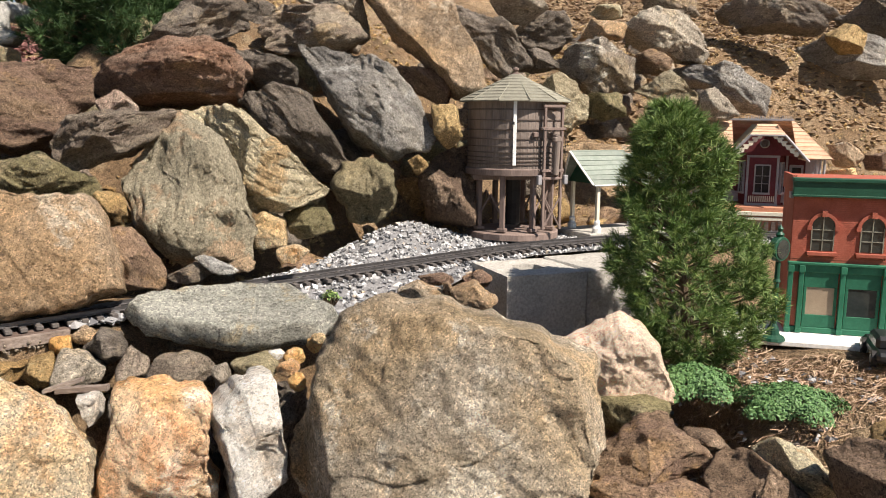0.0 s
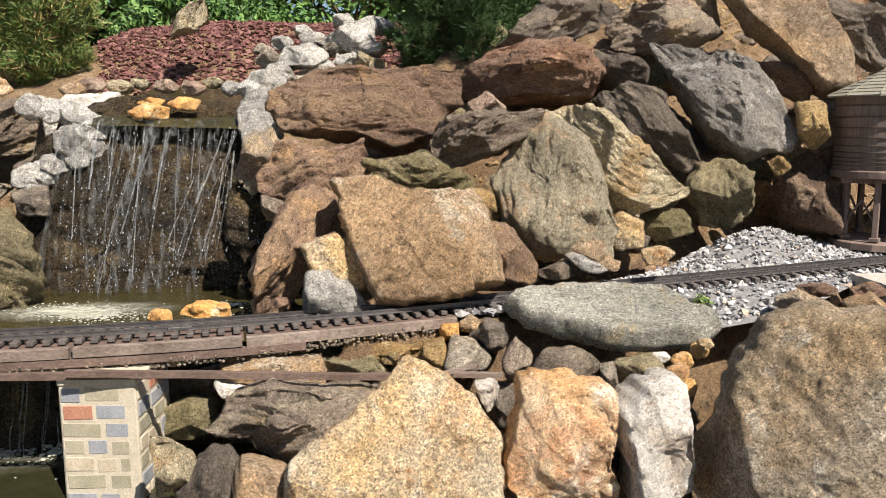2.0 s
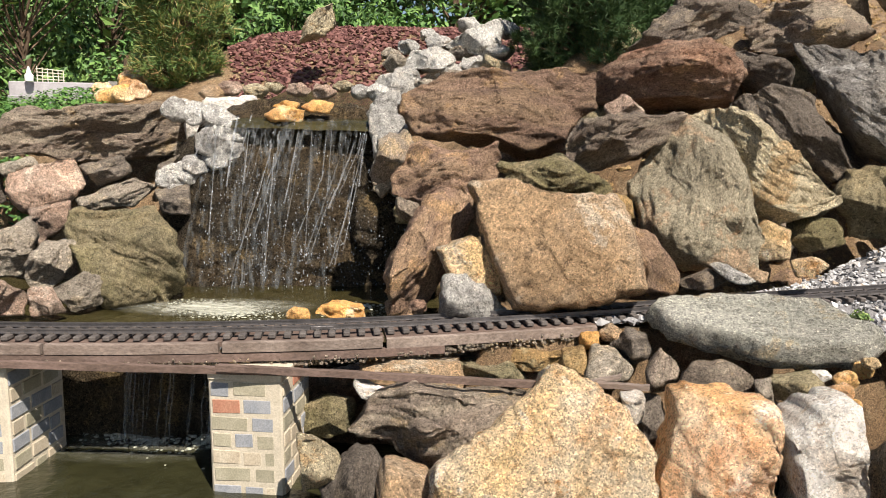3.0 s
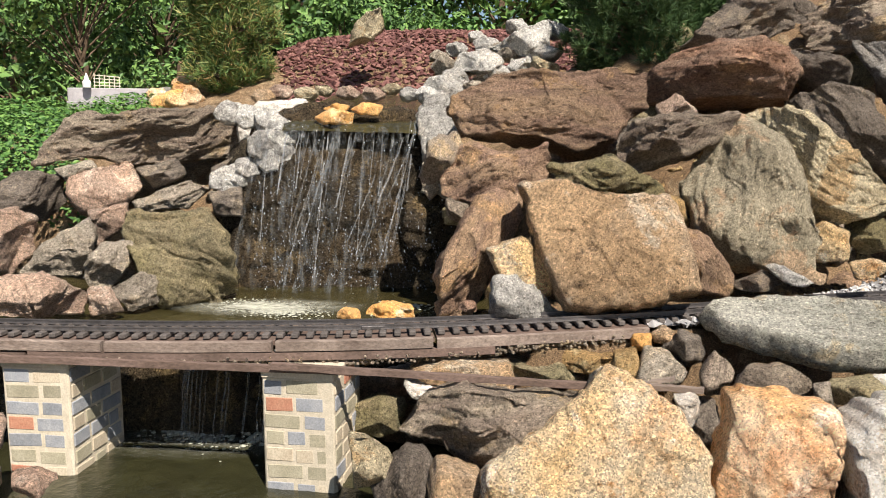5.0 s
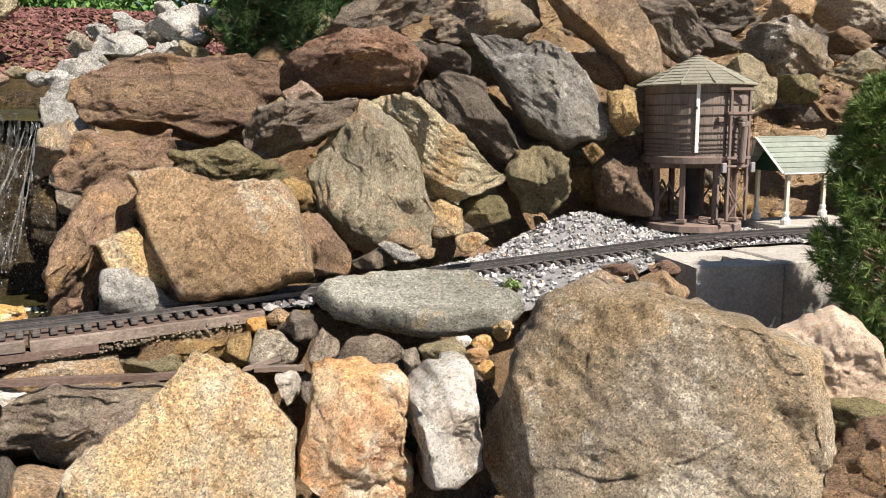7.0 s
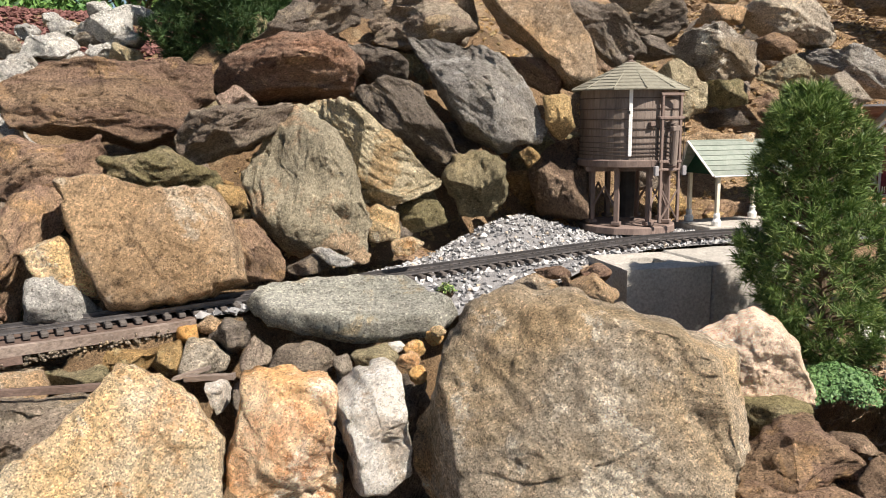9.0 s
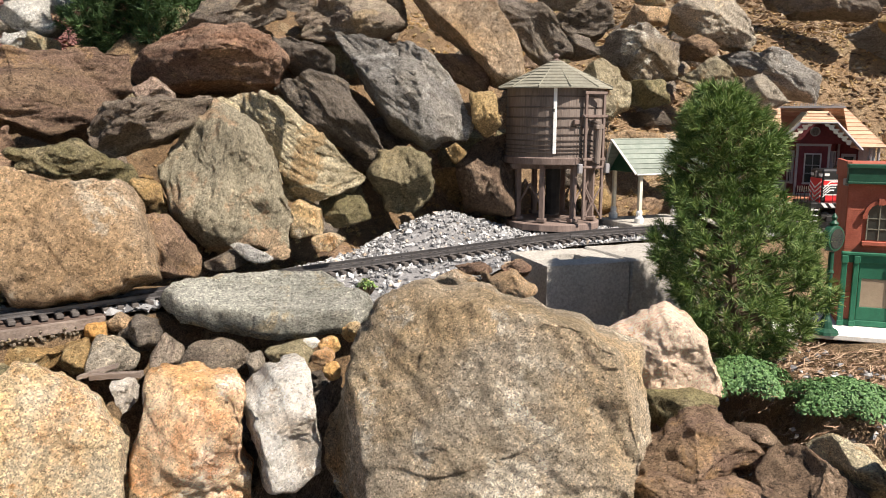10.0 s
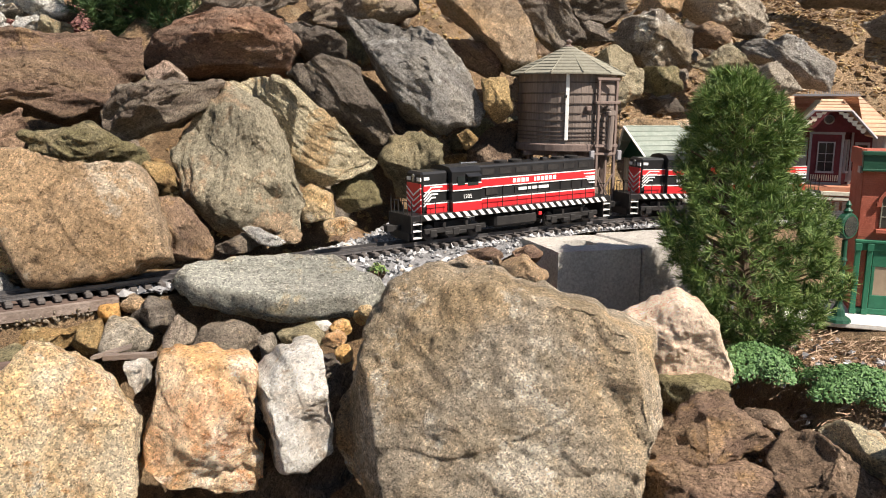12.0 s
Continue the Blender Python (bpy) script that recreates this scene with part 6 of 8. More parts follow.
def build_tower():
    tower = empty("water_tower", pose(0.283, 2.235, 0.0, 0, 0, 0), "brown model water tower with shingled roof on timber legs", "water tower")
    bm = bmesh.new()
    lathe(bm, [(0.13, -0.012), (0.13, 0.004), (0.126, 0.007), (0.0, 0.01)][:3], 16)
    part("base_plate", bm, TOWERWOOD, tower)
    leg_top, leg_n = 0.165, 8
    for k in range(leg_n):
        a = 2 * math.pi * (k + 0.5) / leg_n
        x, y = 0.108 * math.cos(a), 0.108 * math.sin(a)
        bm = bmesh.new()
        box(bm, (-0.0065, -0.0065, 0.01), (0.0065, 0.0065, leg_top), 0.001)
        box(bm, (-0.0115, -0.0115, 0.01), (0.0115, 0.0115, 0.02), 0.0015)
        ob = part("leg", bm, TOWERWOOD, tower)
        ob.matrix_basis = pose(x, y, 0, 0, 0, math.degrees(a))
        b = 2 * math.pi * (k + 1.5) / leg_n
        if k not in (5,):
            x2, y2 = 0.108 * math.cos(b), 0.108 * math.sin(b)
            mx, my = (x + x2) / 2, (y + y2) / 2
            part("brace", rods(((x, y, 0.05), (mx, my, 0.11), 0.003), ((x2, y2, 0.05), (mx, my, 0.11), 0.003), n=5), TOWERWOOD, tower)
    bm = bmesh.new()
    for k in (-0.07, 0.0, 0.07):
        box(bm, (-0.12, k - 0.006, 0.15), (0.12, k + 0.006, 0.163), 0.001)
    part("joist_frame", bm, TOWERWOOD, tower)
    bm = bmesh.new()
    lathe(bm, [(0.02, 0.02), (0.022, 0.16), (0.02, 0.163)], 10)
    part("riser_pipe", bm, UNDER, tower)
    bm = bmesh.new()
    lathe(bm, [(0.136, 0.163), (0.138, 0.165), (0.138, 0.18), (0.134, 0.183)], 36)
    part("tank_floor", bm, TOWERWOOD, tower)
    bm = bmesh.new()
    lathe(bm, [(0.1285, 0.183), (0.1285, 0.364)], 42)
    tank = part("tank", bm, TANKWOOD, tower, "brown wooden stave tank")
    n = 42
    bm = bmesh.new()
    a1 = math.pi / n * 0.975
    pts = [(0.1315 * math.cos(-a1), 0.1315 * math.sin(-a1)), (0.1315 * math.cos(a1), 0.1315 * math.sin(a1)), (0.127 * math.cos(a1), 0.127 * math.sin(a1)), (0.127 * math.cos(-a1), 0.127 * math.sin(-a1))]
    lo = [bm.verts.new((x, y, 0.183)) for x, y in pts]
    hi = [bm.verts.new((x, y, 0.365)) for x, y in pts]
    bm.faces.new(lo[::-1]), bm.faces.new(hi)
    for j in range(4):
        bm.faces.new((lo[j], lo[(j + 1) % 4], hi[(j + 1) % 4], hi[j]))
    stave = mesh_of("stave", bm, TANKWOOD)
    for k in range(n):
        ob = new("stave", stave)
        ob.parent = tank
        ob.matrix_basis = pose(0, 0, 0, 0, 0, 360 * k / n)
    for z in (0.194, 0.203, 0.213, 0.226, 0.242, 0.262, 0.286, 0.312, 0.34):
        bm = bmesh.new()
        lathe(bm, [(0.1318, z - 0.0016), (0.1342, z - 0.0012), (0.1342, z + 0.0012), (0.1318, z + 0.0016)], 42)
        part("hoop", bm, HOOPIRON, tower, "thin dark metal hoop")
    # roof of twelve shingled panes
    n, re, ra, ze, za = 12, 0.157, 0.008, 0.36, 0.437
    for k in range(n):
        a0, a1 = 2 * math.pi * k / n + 0.12, 2 * math.pi * (k + 1) / n + 0.12
        bm = bmesh.new()
        for j in range(9):
            u0, u1 = j / 9, (j + 1) / 9
            quad = []
            for u, lift in ((u0, 0.0035), (min(1, u1 + 0.02), 0.0012)):
                r, z = re + (ra - re) * u, ze + (za - ze) * u + lift
                quad.append([(r * math.cos(a) * 1.0, r * math.sin(a) * 1.0, z) for a in (a0, a1)])
            (p0, p1), (q0, q1) = quad
            top = [bm.verts.new(v) for v in (p0, p1, q1, q0)]
            low = [bm.verts.new((v[0], v[1], v[2] - 0.0035)) for v in (p0, p1, q1, q0)]
            bm.faces.new(top), bm.faces.new(low[::-1])
            for i in range(4):
                bm.faces.new((low[i], low[(i + 1) % 4], top[(i + 1) % 4], top[i]))
        part("roof_pane", bm, SHINGLE, tower, "grey-green shingled roof pane")
    part("hip_ridges", rods(*[((re * math.cos(2 * math.pi * k / n + 0.12), re * math.sin(2 * math.pi * k / n + 0.12), ze + 0.005), (0, 0, za + 0.003), 0.0016) for k in range(n)], n=5), SHINGLE, tower)
    bm = bmesh.new()
    lathe(bm, [(0.013, 0.434), (0.013, 0.438), (0.005, 0.441), (0.005, 0.444), (0.0085, 0.448), (0.0085, 0.452), (0.002, 0.456)], 12)
    part("finial", bm, TOWERWOOD, tower)
    # level board, seen against the front
    a = radians(-97)
    bm = bmesh.new()
    box(bm, (-0.0045, -0.003, 0.192), (0.0045, 0.0, 0.362), 0.0008)
    ob = part("level_board", bm, WHITE, tower, "white painted water-level board")
    ob.matrix_basis = pose(0.1345 * math.cos(a), 0.1345 * math.sin(a), 0, 0, 0, math.degrees(a) + 90)
    part("level_mark", boxes(((-0.003, -0.1385, 0.30), (0.004, -0.1365, 0.307))), UNDER, tower).matrix_basis = pose(-0.022, 0.0, 0)
    # spout frame
    frame_m = pose(0.088, -0.118, 0.0, 0, 0, 22)
    gate = part("spout_frame", boxes(((-0.029, -0.004, 0.02), (-0.022, 0.004, 0.352)), ((0.024, -0.004, 0.02), (0.031, 0.004, 0.352)), ((-0.032, -0.005, 0.345), (0.034, 0.005, 0.352)), ((-0.036, -0.006, 0.286), (0.038, 0.006, 0.293)), ((-0.034, -0.005, 0.175), (0.036, 0.005, 0.182)), ((-0.034, -0.005, 0.155), (0.036, 0.005, 0.161)), bevel=0.0008), TOWERWOOD, tower)
    gate.matrix_basis = frame_m
    bm = bmesh.new()
    rod(bm, (0.006, -0.008, 0.17), (0.008, -0.012, 0.27), 0.0085, 12)
    rod(bm, (0.008, -0.012, 0.27), (0.006, 0.02, 0.275), 0.007, 10)
    box(bm, (-0.006, -0.02, 0.255), (0.016, -0.004, 0.268), 0.002)
    ob = part("spout", bm, TANKWOOD, tower, "folded-up delivery spout")
    ob.matrix_basis = frame_m
    part("chain", rods(((-0.034, -0.006, 0.29), (-0.034, -0.006, 0.165), 0.0009), ((0.036, -0.006, 0.29), (0.036, -0.006, 0.165), 0.0009), ((-0.045, 0.0, 0.27), (-0.043, -0.006, 0.165), 0.0008), n=5), UNDER, tower).matrix_basis = frame_m
    for x in (-0.043, 0.038):
        bm = bmesh.new()
        box(bm, (x - 0.006, -0.012, 0.142), (x + 0.006, -0.002, 0.167), 0.0015)
        part("counterweight", bm, STATIONGREY, tower, "grey counterweight").matrix_basis = frame_m
    bm = bmesh.new()
    for x in (-0.05,):
        box(bm, (x - 0.008, 0.0, 0.268), (x + 0.006, 0.012, 0.28), 0.001)
    part("bracket", bm, TOWERWOOD, tower).matrix_basis = frame_m
    part("cross_brace", rods(((-0.022, -0.002, 0.03), (0.024, -0.002, 0.105), 0.0024), ((0.024, -0.002, 0.03), (-0.022, -0.002, 0.105), 0.0024), n=5), TOWERWOOD, tower).matrix_basis = frame_m


build_tower()


# ---------------------------------------------------------------- platform shed
def roof_rows(parent, mat, a, b, c, d, rows, thick=0.0035):
    """Overlapping shingle rows on the quad eave a-b, ridge d-c."""
    a, b, c, d = (Vector(v) for v in (a, b, c, d))
    up = (b - a).cross(d - a).normalized()
    for j in range(rows):
        bm = bmesh.new()
        u0, u1 = j / rows, min(1.0, (j + 1.12) / rows)
        q = [a.lerp(d, u0) + up * thick, b.lerp(c, u0) + up * thick, b.lerp(c, u1) + up * thick * 0.4, a.lerp(d, u1) + up * thick * 0.4]
        top = [bm.verts.new(v) for v in q]
        low = [bm.verts.new(v - up * thick) for v in q]
        bm.faces.new(top), bm.faces.new(low[::-1])
        for i in range(4):
            bm.faces.new((low[i], low[(i + 1) % 4], top[(i + 1) % 4], top[i]))
        bmesh.ops.remove_doubles(bm, verts=bm.verts, dist=1e-5)
        part("roof_course", bm, mat, parent)


def build_shed():
    shed = empty("platform_shed", pose(0.475, 2.25, 0.0, 0, 0, 24), "small open platform shed with pale green shingle roof", "shed")
    bm = bmesh.new()
    rod(bm, (-0.036, 0, 0.2265), (0.236, 0, 0.2265), 0.0025, 6)
    roof = part("roof", bm, SHEDROOF, shed, "pale green shingle roof")
    roof_rows(roof, SHEDROOF, (-0.005, -0.075, 0.135), (0.27, -0.075, 0.135), (0.235, 0.0, 0.225), (-0.035, 0.0, 0.225), 7)
    roof_rows(roof, SHEDROOF, (0.27, 0.075, 0.135), (-0.005, 0.075, 0.135), (-0.035, 0.0, 0.225), (0.235, 0.0, 0.225), 7)
    bm = bmesh.new()
    for y, e in ((-0.075, -1), (0.075, 1)):
        rod(bm, (-0.007, y, 0.135), (-0.037, 0, 0.226), 0.0035, 4)
    rod(bm, (-0.005, -0.077, 0.134), (0.27, -0.077, 0.134), 0.0025, 4)
    part("verge_trim", bm, WHITE, shed, "white painted roof edge")
    bm = bmesh.new()
    prism(bm, [(-0.066, 0.138), (0.066, 0.138), (0.0, 0.216)], 0, 0.006)
    part("gable_board", bm, DARKGREEN, shed).matrix_basis = pose(0.012, 0, 0, 0, 0, 90)
    for x in (0.02, 0.24):
        for y in (-0.06, 0.06):
            bm = bmesh.new()
            box(bm, (x - 0.005, y - 0.005, 0.0), (x + 0.005, y + 0.005, 0.145), 0.0008)
            post = part("post", bm, CREAM, shed)
            b2 = bmesh.new()
            lathe(b2, [(0.012, 0.0), (0.013, 0.012), (0.008, 0.02), (0.009, 0.03), (0.006, 0.035)], 10, Matrix.Translation((x, y, 0)))
            part("post_foot", b2, WHITE, post, "white turned post foot")
    part("platform", boxes(((-0.02, -0.085, -0.03), (0.28, 0.085, 0.0)), bevel=0.002), CONCRETE, shed)


build_shed()


# ---------------------------------------------------------------- railway station
def window_in(parent, x, y, z0, z1, w, mat_frame, glass, arch=False, bars=True, turn=None):
    """A framed sash window set in a wall that looks towards -y."""
    m = turn or Matrix()
    f = 0.0035
    bm = boxes(((x - w / 2 - f, y - 0.004, z0 - f), (x - w / 2, y + 0.002, z1 + f)), ((x + w / 2, y - 0.004, z0 - f), (x + w / 2 + f, y + 0.002, z1 + f)), ((x - w / 2, y - 0.004, z1), (x + w / 2, y + 0.002, z1 + f)), ((x - w / 2 - 0.005, y - 0.007, z0 - f - 0.002), (x + w / 2 + 0.005, y + 0.002, z0)))
    if bars:
        box(bm, (x - 0.0007, y - 0.002, z0), (x + 0.0007, y + 0.001, z1))
        for u in (0.33, 0.62):
            box(bm, (x - w / 2, y - 0.002, z0 + (z1 - z0) * u - 0.0007), (x + w / 2, y + 0.001, z0 + (z1 - z0) * u + 0.0007))
    win = part("window", bm, mat_frame, parent)
    win.matrix_basis = m
    part("pane", boxes(((x - w / 2, y, z0), (x + w / 2, y + 0.0012, z1))), glass, win)
    return win


def build_station():
    st = empty("railway_station", pose(1.098, 2.485, 0.012, 0, 0, -18), "model railway station with dark red boards and pink tiled roof", "station building")
    part("plinth", boxes(((-0.26, -0.115, -0.06), (0.3, 0.2, 0.045)), bevel=0.002), PLATFORM, st, "terracotta coloured platform")
    part("platform_edge", boxes(((-0.26, -0.122, 0.018), (0.3, -0.115, 0.03)), ((-0.26, -0.12, 0.004), (0.3, -0.116, 0.013)), bevel=0.001), CREAM, st, "cream platform edging")
    part("platform_blocking", boxes(*[((-0.25 + 0.02 * k, -0.124, -0.03), (-0.238 + 0.02 * k, -0.1, 0.0)) for k in range(27)]), DARKWOOD, st)
    body = part("wall", boxes(((-0.2, -0.02, 0.045), (0.135, 0.17, 0.2)), bevel=0.001), STATIONRED, st, "dark red boarded wall")
    part("corner_trim", boxes(((0.128, -0.026, 0.045), (0.14, -0.018, 0.2)), ((-0.205, -0.026, 0.045), (-0.193, -0.018, 0.2)), ((0.071, -0.026, 0.045), (0.077, -0.018, 0.2)), ((-0.2, -0.025, 0.052), (0.135, -0.02, 0.058))), STATIONGREY, st)
    part("dado", boxes(((-0.2, -0.0235, 0.058), (0.135, -0.02, 0.085))), STATIONGREY, st)
    # bay with three windows
    bay = bmesh.new()
    bay_pts = [(-0.065, -0.02), (-0.045, -0.065), (0.045, -0.065), (0.065, -0.02)]
    a = [bay.verts.new((x, y, 0.045)) for x, y in bay_pts]
    b = [bay.verts.new((x, y, 0.2)) for x, y in bay_pts]
    for k in range(4):
        bay.faces.new((a[k], a[(k + 1) % 4], b[(k + 1) % 4], b[k]))
    bay.faces.new(a[::-1]), bay.faces.new(b)
    bmesh.ops.recalc_face_normals(bay, faces=bay.faces)
    part("bay", bay, STATIONRED, st, "dark red bay front")
    part("bay_trim", boxes(((-0.047, -0.068, 0.045), (-0.04, -0.063, 0.2)), ((0.04, -0.068, 0.045), (0.047, -0.063, 0.2)), ((-0.048, -0.069, 0.193), (0.048, -0.064, 0.2)), ((-0.048, -0.069, 0.045), (0.048, -0.064, 0.052))), STATIONGREY, st)
    part("bay_boarding", boxes(*[((-0.036 + 0.006 * k, -0.0672, 0.056), (-0.0335 + 0.006 * k, -0.065, 0.074)) for k in range(13)]), CREAM, st)
    window_in(st, 0.0, -0.067, 0.085, 0.168, 0.04, STATIONGREY, DARKGLASS)
    for sx, ang in ((-0.055, 66), (0.055, -66)):
        w = window_in(st, 0.0, 0.0, 0.085, 0.175, 0.022, STATIONGREY, DARKGLASS)
        w.matrix_basis = pose(sx * 1.04, -0.044, 0, 0, 0, -ang)
    window_in(st, -0.13, -0.022, 0.075, 0.175, 0.06, STATIONGREY, DARKGLASS)
    door = part("door", boxes(((0.082, -0.026, 0.046), (0.122, -0.02, 0.17)), bevel=0.001), STATIONGREY, st, "grey panelled door")
    part("door_glass", boxes(((0.089, -0.028, 0.11), (0.115, -0.0255, 0.162))), DARKGLASS, door)
    part("notice", boxes(((0.09, -0.0295, 0.096), (0.108, -0.0275, 0.106))), WHITE, door, "small white notice")
    # roofs
    ze, zr = 0.192, 0.305
    roof = part("roof", boxes(((-0.222, 0.071, zr + 0.001), (0.097, 0.079, zr + 0.007))), STATIONGREY, st, "pinkish tiled roof with grey ridge")
    for quad in (((-0.26, -0.13, ze), (-0.09, -0.13, ze), (-0.09, 0.075, zr), (-0.22, 0.075, zr)), ((0.09, -0.13, ze), (0.185, -0.13, ze), (0.095, 0.075, zr), (0.09, 0.075, zr)),
                 ((0.185, -0.13, ze), (0.185, 0.235, ze), (0.095, 0.075, zr), (0.095, 0.075, zr)), ((0.185, 0.235, ze), (-0.26, 0.235, ze), (-0.22, 0.075, zr), (0.095, 0.075, zr)),
                 ((-0.26, 0.235, ze), (-0.26, -0.13, ze), (-0.22, 0.075, zr), (-0.22, 0.075, zr)), ((0.115, 0.07, 0.19), (0.115, -0.15, 0.19), (0.028, -0.125, 0.292), (0.028, 0.07, 0.292))):
        roof_rows(roof, STATIONROOF, *quad, 10)
    roof_rows(roof, STATIONROOF, (-0.05, -0.152, 0.262), (0.05, -0.152, 0.262), (0.028, -0.1, 0.294), (-0.028, -0.1, 0.294), 4)
    # slope turned from the sun, its shade put into the tile colour
    roof_rows(roof, STATIONSHADE, (-0.115, -0.15, 0.19), (-0.115, 0.07, 0.19), (-0.028, 0.07, 0.292), (-0.028, -0.125, 0.292), 9)
    bm = bmesh.new()
    prism(bm, [(-0.095, 0.2), (0.095, 0.2), (0.04, 0.262), (-0.04, 0.262)], -0.075, -0.07)
    gable = part("gable", bm, STATIONRED, st, "dark red gable wall")
    bm = bmesh.new()
    lathe(bm, [(0.014, 0), (0.014, 0.004), (0.011, 0.005), (0.011, 0.0)], 18, pose(0.0, -0.075, 0.236, 90, 0, 0))
    part("round_window", bm, STATIONGREY, gable)
    bm = bmesh.new()
    for s in (-1, 1):
        rod(bm, (s * 0.118, -0.153, 0.186), (s * 0.048, -0.153, 0.262), 0.004, 4)
    rod(bm, (-0.05, -0.153, 0.262), (0.05, -0.153, 0.262), 0.003, 4)
    part("barge_board", bm, STATIONGREY, st)
    for s in (-1, 1):
        bm = bmesh.new()
        for k in range(6):
            u = k / 5
            x, z = s * (0.022 + 0.06 * u), 0.258 - 0.052 * u
            bmesh.ops.create_cone(bm, cap_ends=True, segments=10, radius1=0.0065, radius2=0.0065, depth=0.003, matrix=pose(x, -0.148, z, 90, 0, 0))
            box(bm, (x - 0.009, -0.149, z + 0.003), (x + 0.009, -0.146, z + 0.008))
        part("carved_ornament", bm, CREAM, st, "cream carved gable ornament")
    bm = bmesh.new()
    for k in range(30):
        x = -0.07 + 0.16 * k / 29 if k > 6 else -0.05 + 0.01 * k
        rod(bm, (x, 0.075, zr + 0.006), (x, 0.075, zr + 0.017), 0.0014, 5, 0.0004)
    part("roof_cresting", bm, STATIONGREY, st, "small iron ridge cresting")
    for x in (-0.22, 0.16):
        for s in range(3):
            bm = bmesh.new()
            rod(bm, (x, -0.078, 0.045), (x, -0.078, 0.195), 0.0038, 8)
            post = part("porch_post", bm, STATIONGREY, st)
            post.matrix_basis = pose(0.012 * (s - 1), 0.0, 0)
    part("porch_screen", boxes(((0.14, -0.01, 0.045), (0.17, -0.005, 0.19))), STATIONGREY, st)


build_station()


# ---------------------------------------------------------------- corner store
def build_store():
    store = empty("corner_store", pose(0.812, 1.652, -0.138, 0, 0, -17), "red brick two-storey model store with green shopfront", "store building")
    W, D, H, F = 0.33, 0.14, 0.335, 0.155
    part("wall", boxes(((0, 0, 0), (W, D, H)), bevel=0.001), BRICKRED, store, "red moulded brick wall")
    bm = bmesh.new()
    rng = random.Random(4)
    z = F + 0.006
    row = 0
    while z < H - 0.045:
        box(bm, (0.002, -0.0006, z), (W, 0.0006, z + 0.0034))
        z += 0.0042
    tagged(part("brick_course", bm, BRICKRED, store), kind="stuff")
    part("cornice", boxes(((-0.004, -0.014, H - 0.036), (W, 0.004, H - 0.006)), ((-0.006, -0.018, H - 0.008), (W, 0.006, H)), ((-0.005, -0.016, H - 0.04), (W, 0.003, H - 0.035)), bevel=0.0012), DARKGREEN, store, "dark green cornice")
    part("parapet", boxes(((-0.004, 0.004, H - 0.03), (0.004, D, H + 0.004))), BRICKRED, store)
    part("side_cap", boxes(((-0.006, 0.004, H - 0.045), (0.0, 0.03, H - 0.032))), STATIONGREY, store)
    for x in (0.062, 0.158, 0.254):
        zb, zt, w = 0.18, 0.232, 0.046
        arch = [(x - w / 2, zb), (x + w / 2, zb)] + [(x + w / 2 * math.cos(math.pi * k / 10), zt + w / 2 * math.sin(math.pi * k / 10)) for k in range(11)]
        bm = bmesh.new()
        prism(bm, arch, -0.0018, 0.001)
        win = part("window", bm, DARKGLASS, store, "arched window with dark panes")
        bm = bmesh.new()
        for k in range(12):
            a0, a1 = math.pi * k / 12, math.pi * (k + 1) / 12
            r0, r1 = w / 2, w / 2 + 0.007
            prism(bm, [(x + r0 * math.cos(a0), zt + r0 * math.sin(a0)), (x + r1 * math.cos(a0), zt + r1 * math.sin(a0)), (x + r1 * math.cos(a1), zt + r1 * math.sin(a1)), (x + r0 * math.cos(a1), zt + r0 * math.sin(a1))], -0.006, 0.001)
        box(bm, (x - w / 2 - 0.009, -0.007, zt - 0.008), (x - w / 2, 0.001, zt + 0.002))
        box(bm, (x + w / 2, -0.007, zt - 0.008), (x + w / 2 + 0.009, 0.001, zt + 0.002))
        box(bm, (x - 0.005, -0.009, zt + w / 2 - 0.002), (x + 0.005, 0.001, zt + w / 2 + 0.011))
        part("arch", bm, BRICKRED, win, "red arched lintel")
        part("sill", boxes(((x - w / 2 - 0.007, -0.011, zb - 0.01), (x + w / 2 + 0.007, 0.001, zb - 0.002)), ((x - w / 2 - 0.005, -0.007, zb - 0.014), (x - w / 2 + 0.002, 0.001, zb - 0.009)), ((x + w / 2 - 0.002, -0.007, zb - 0.014), (x + w / 2 + 0.005, 0.001, zb - 0.009)), bevel=0.0008), BRICKRED, win)
        bm = boxes(((x - 0.001, -0.0035, zb), (x + 0.001, -0.0015, zt + w / 2 - 0.001)), ((x - w / 2, -0.0035, zb + 0.022), (x + w / 2, -0.0015, zb + 0.024)), ((x - w / 2, -0.0035, zb + 0.044), (x + w / 2, -0.0015, zb + 0.0455)), ((x - w / 2, -0.0035, zb), (x - w / 2 + 0.0022, -0.001, zt)), ((x + w / 2 - 0.0022, -0.0035, zb), (x + w / 2, -0.001, zt)))
        part("glazing_bars", bm, SHINGLE, win)
    part("shop_beam", boxes(((-0.003, -0.012, F - 0.006), (W, 0.002, F)), ((-0.002, -0.007, F - 0.022), (W, 0.002, F - 0.006)), ((0, -0.006, 0.0), (W, 0.0, 0.012)), bevel=0.001), GREENP, store, "green shopfront beam")
    for x in (0.004, 0.026, 0.108, 0.19, 0.272):
        bm = boxes(((x - 0.005, -0.01, 0.0), (x + 0.005, 0.0, F - 0.02)), ((x - 0.006, -0.014, F - 0.022), (x + 0.006, 0.0, F - 0.007)), ((x - 0.006, -0.012, 0.0), (x + 0.006, 0.0, 0.01)), bevel=0.0008)
        part("pilaster", bm, GREENP, store, "green shopfront pilaster")
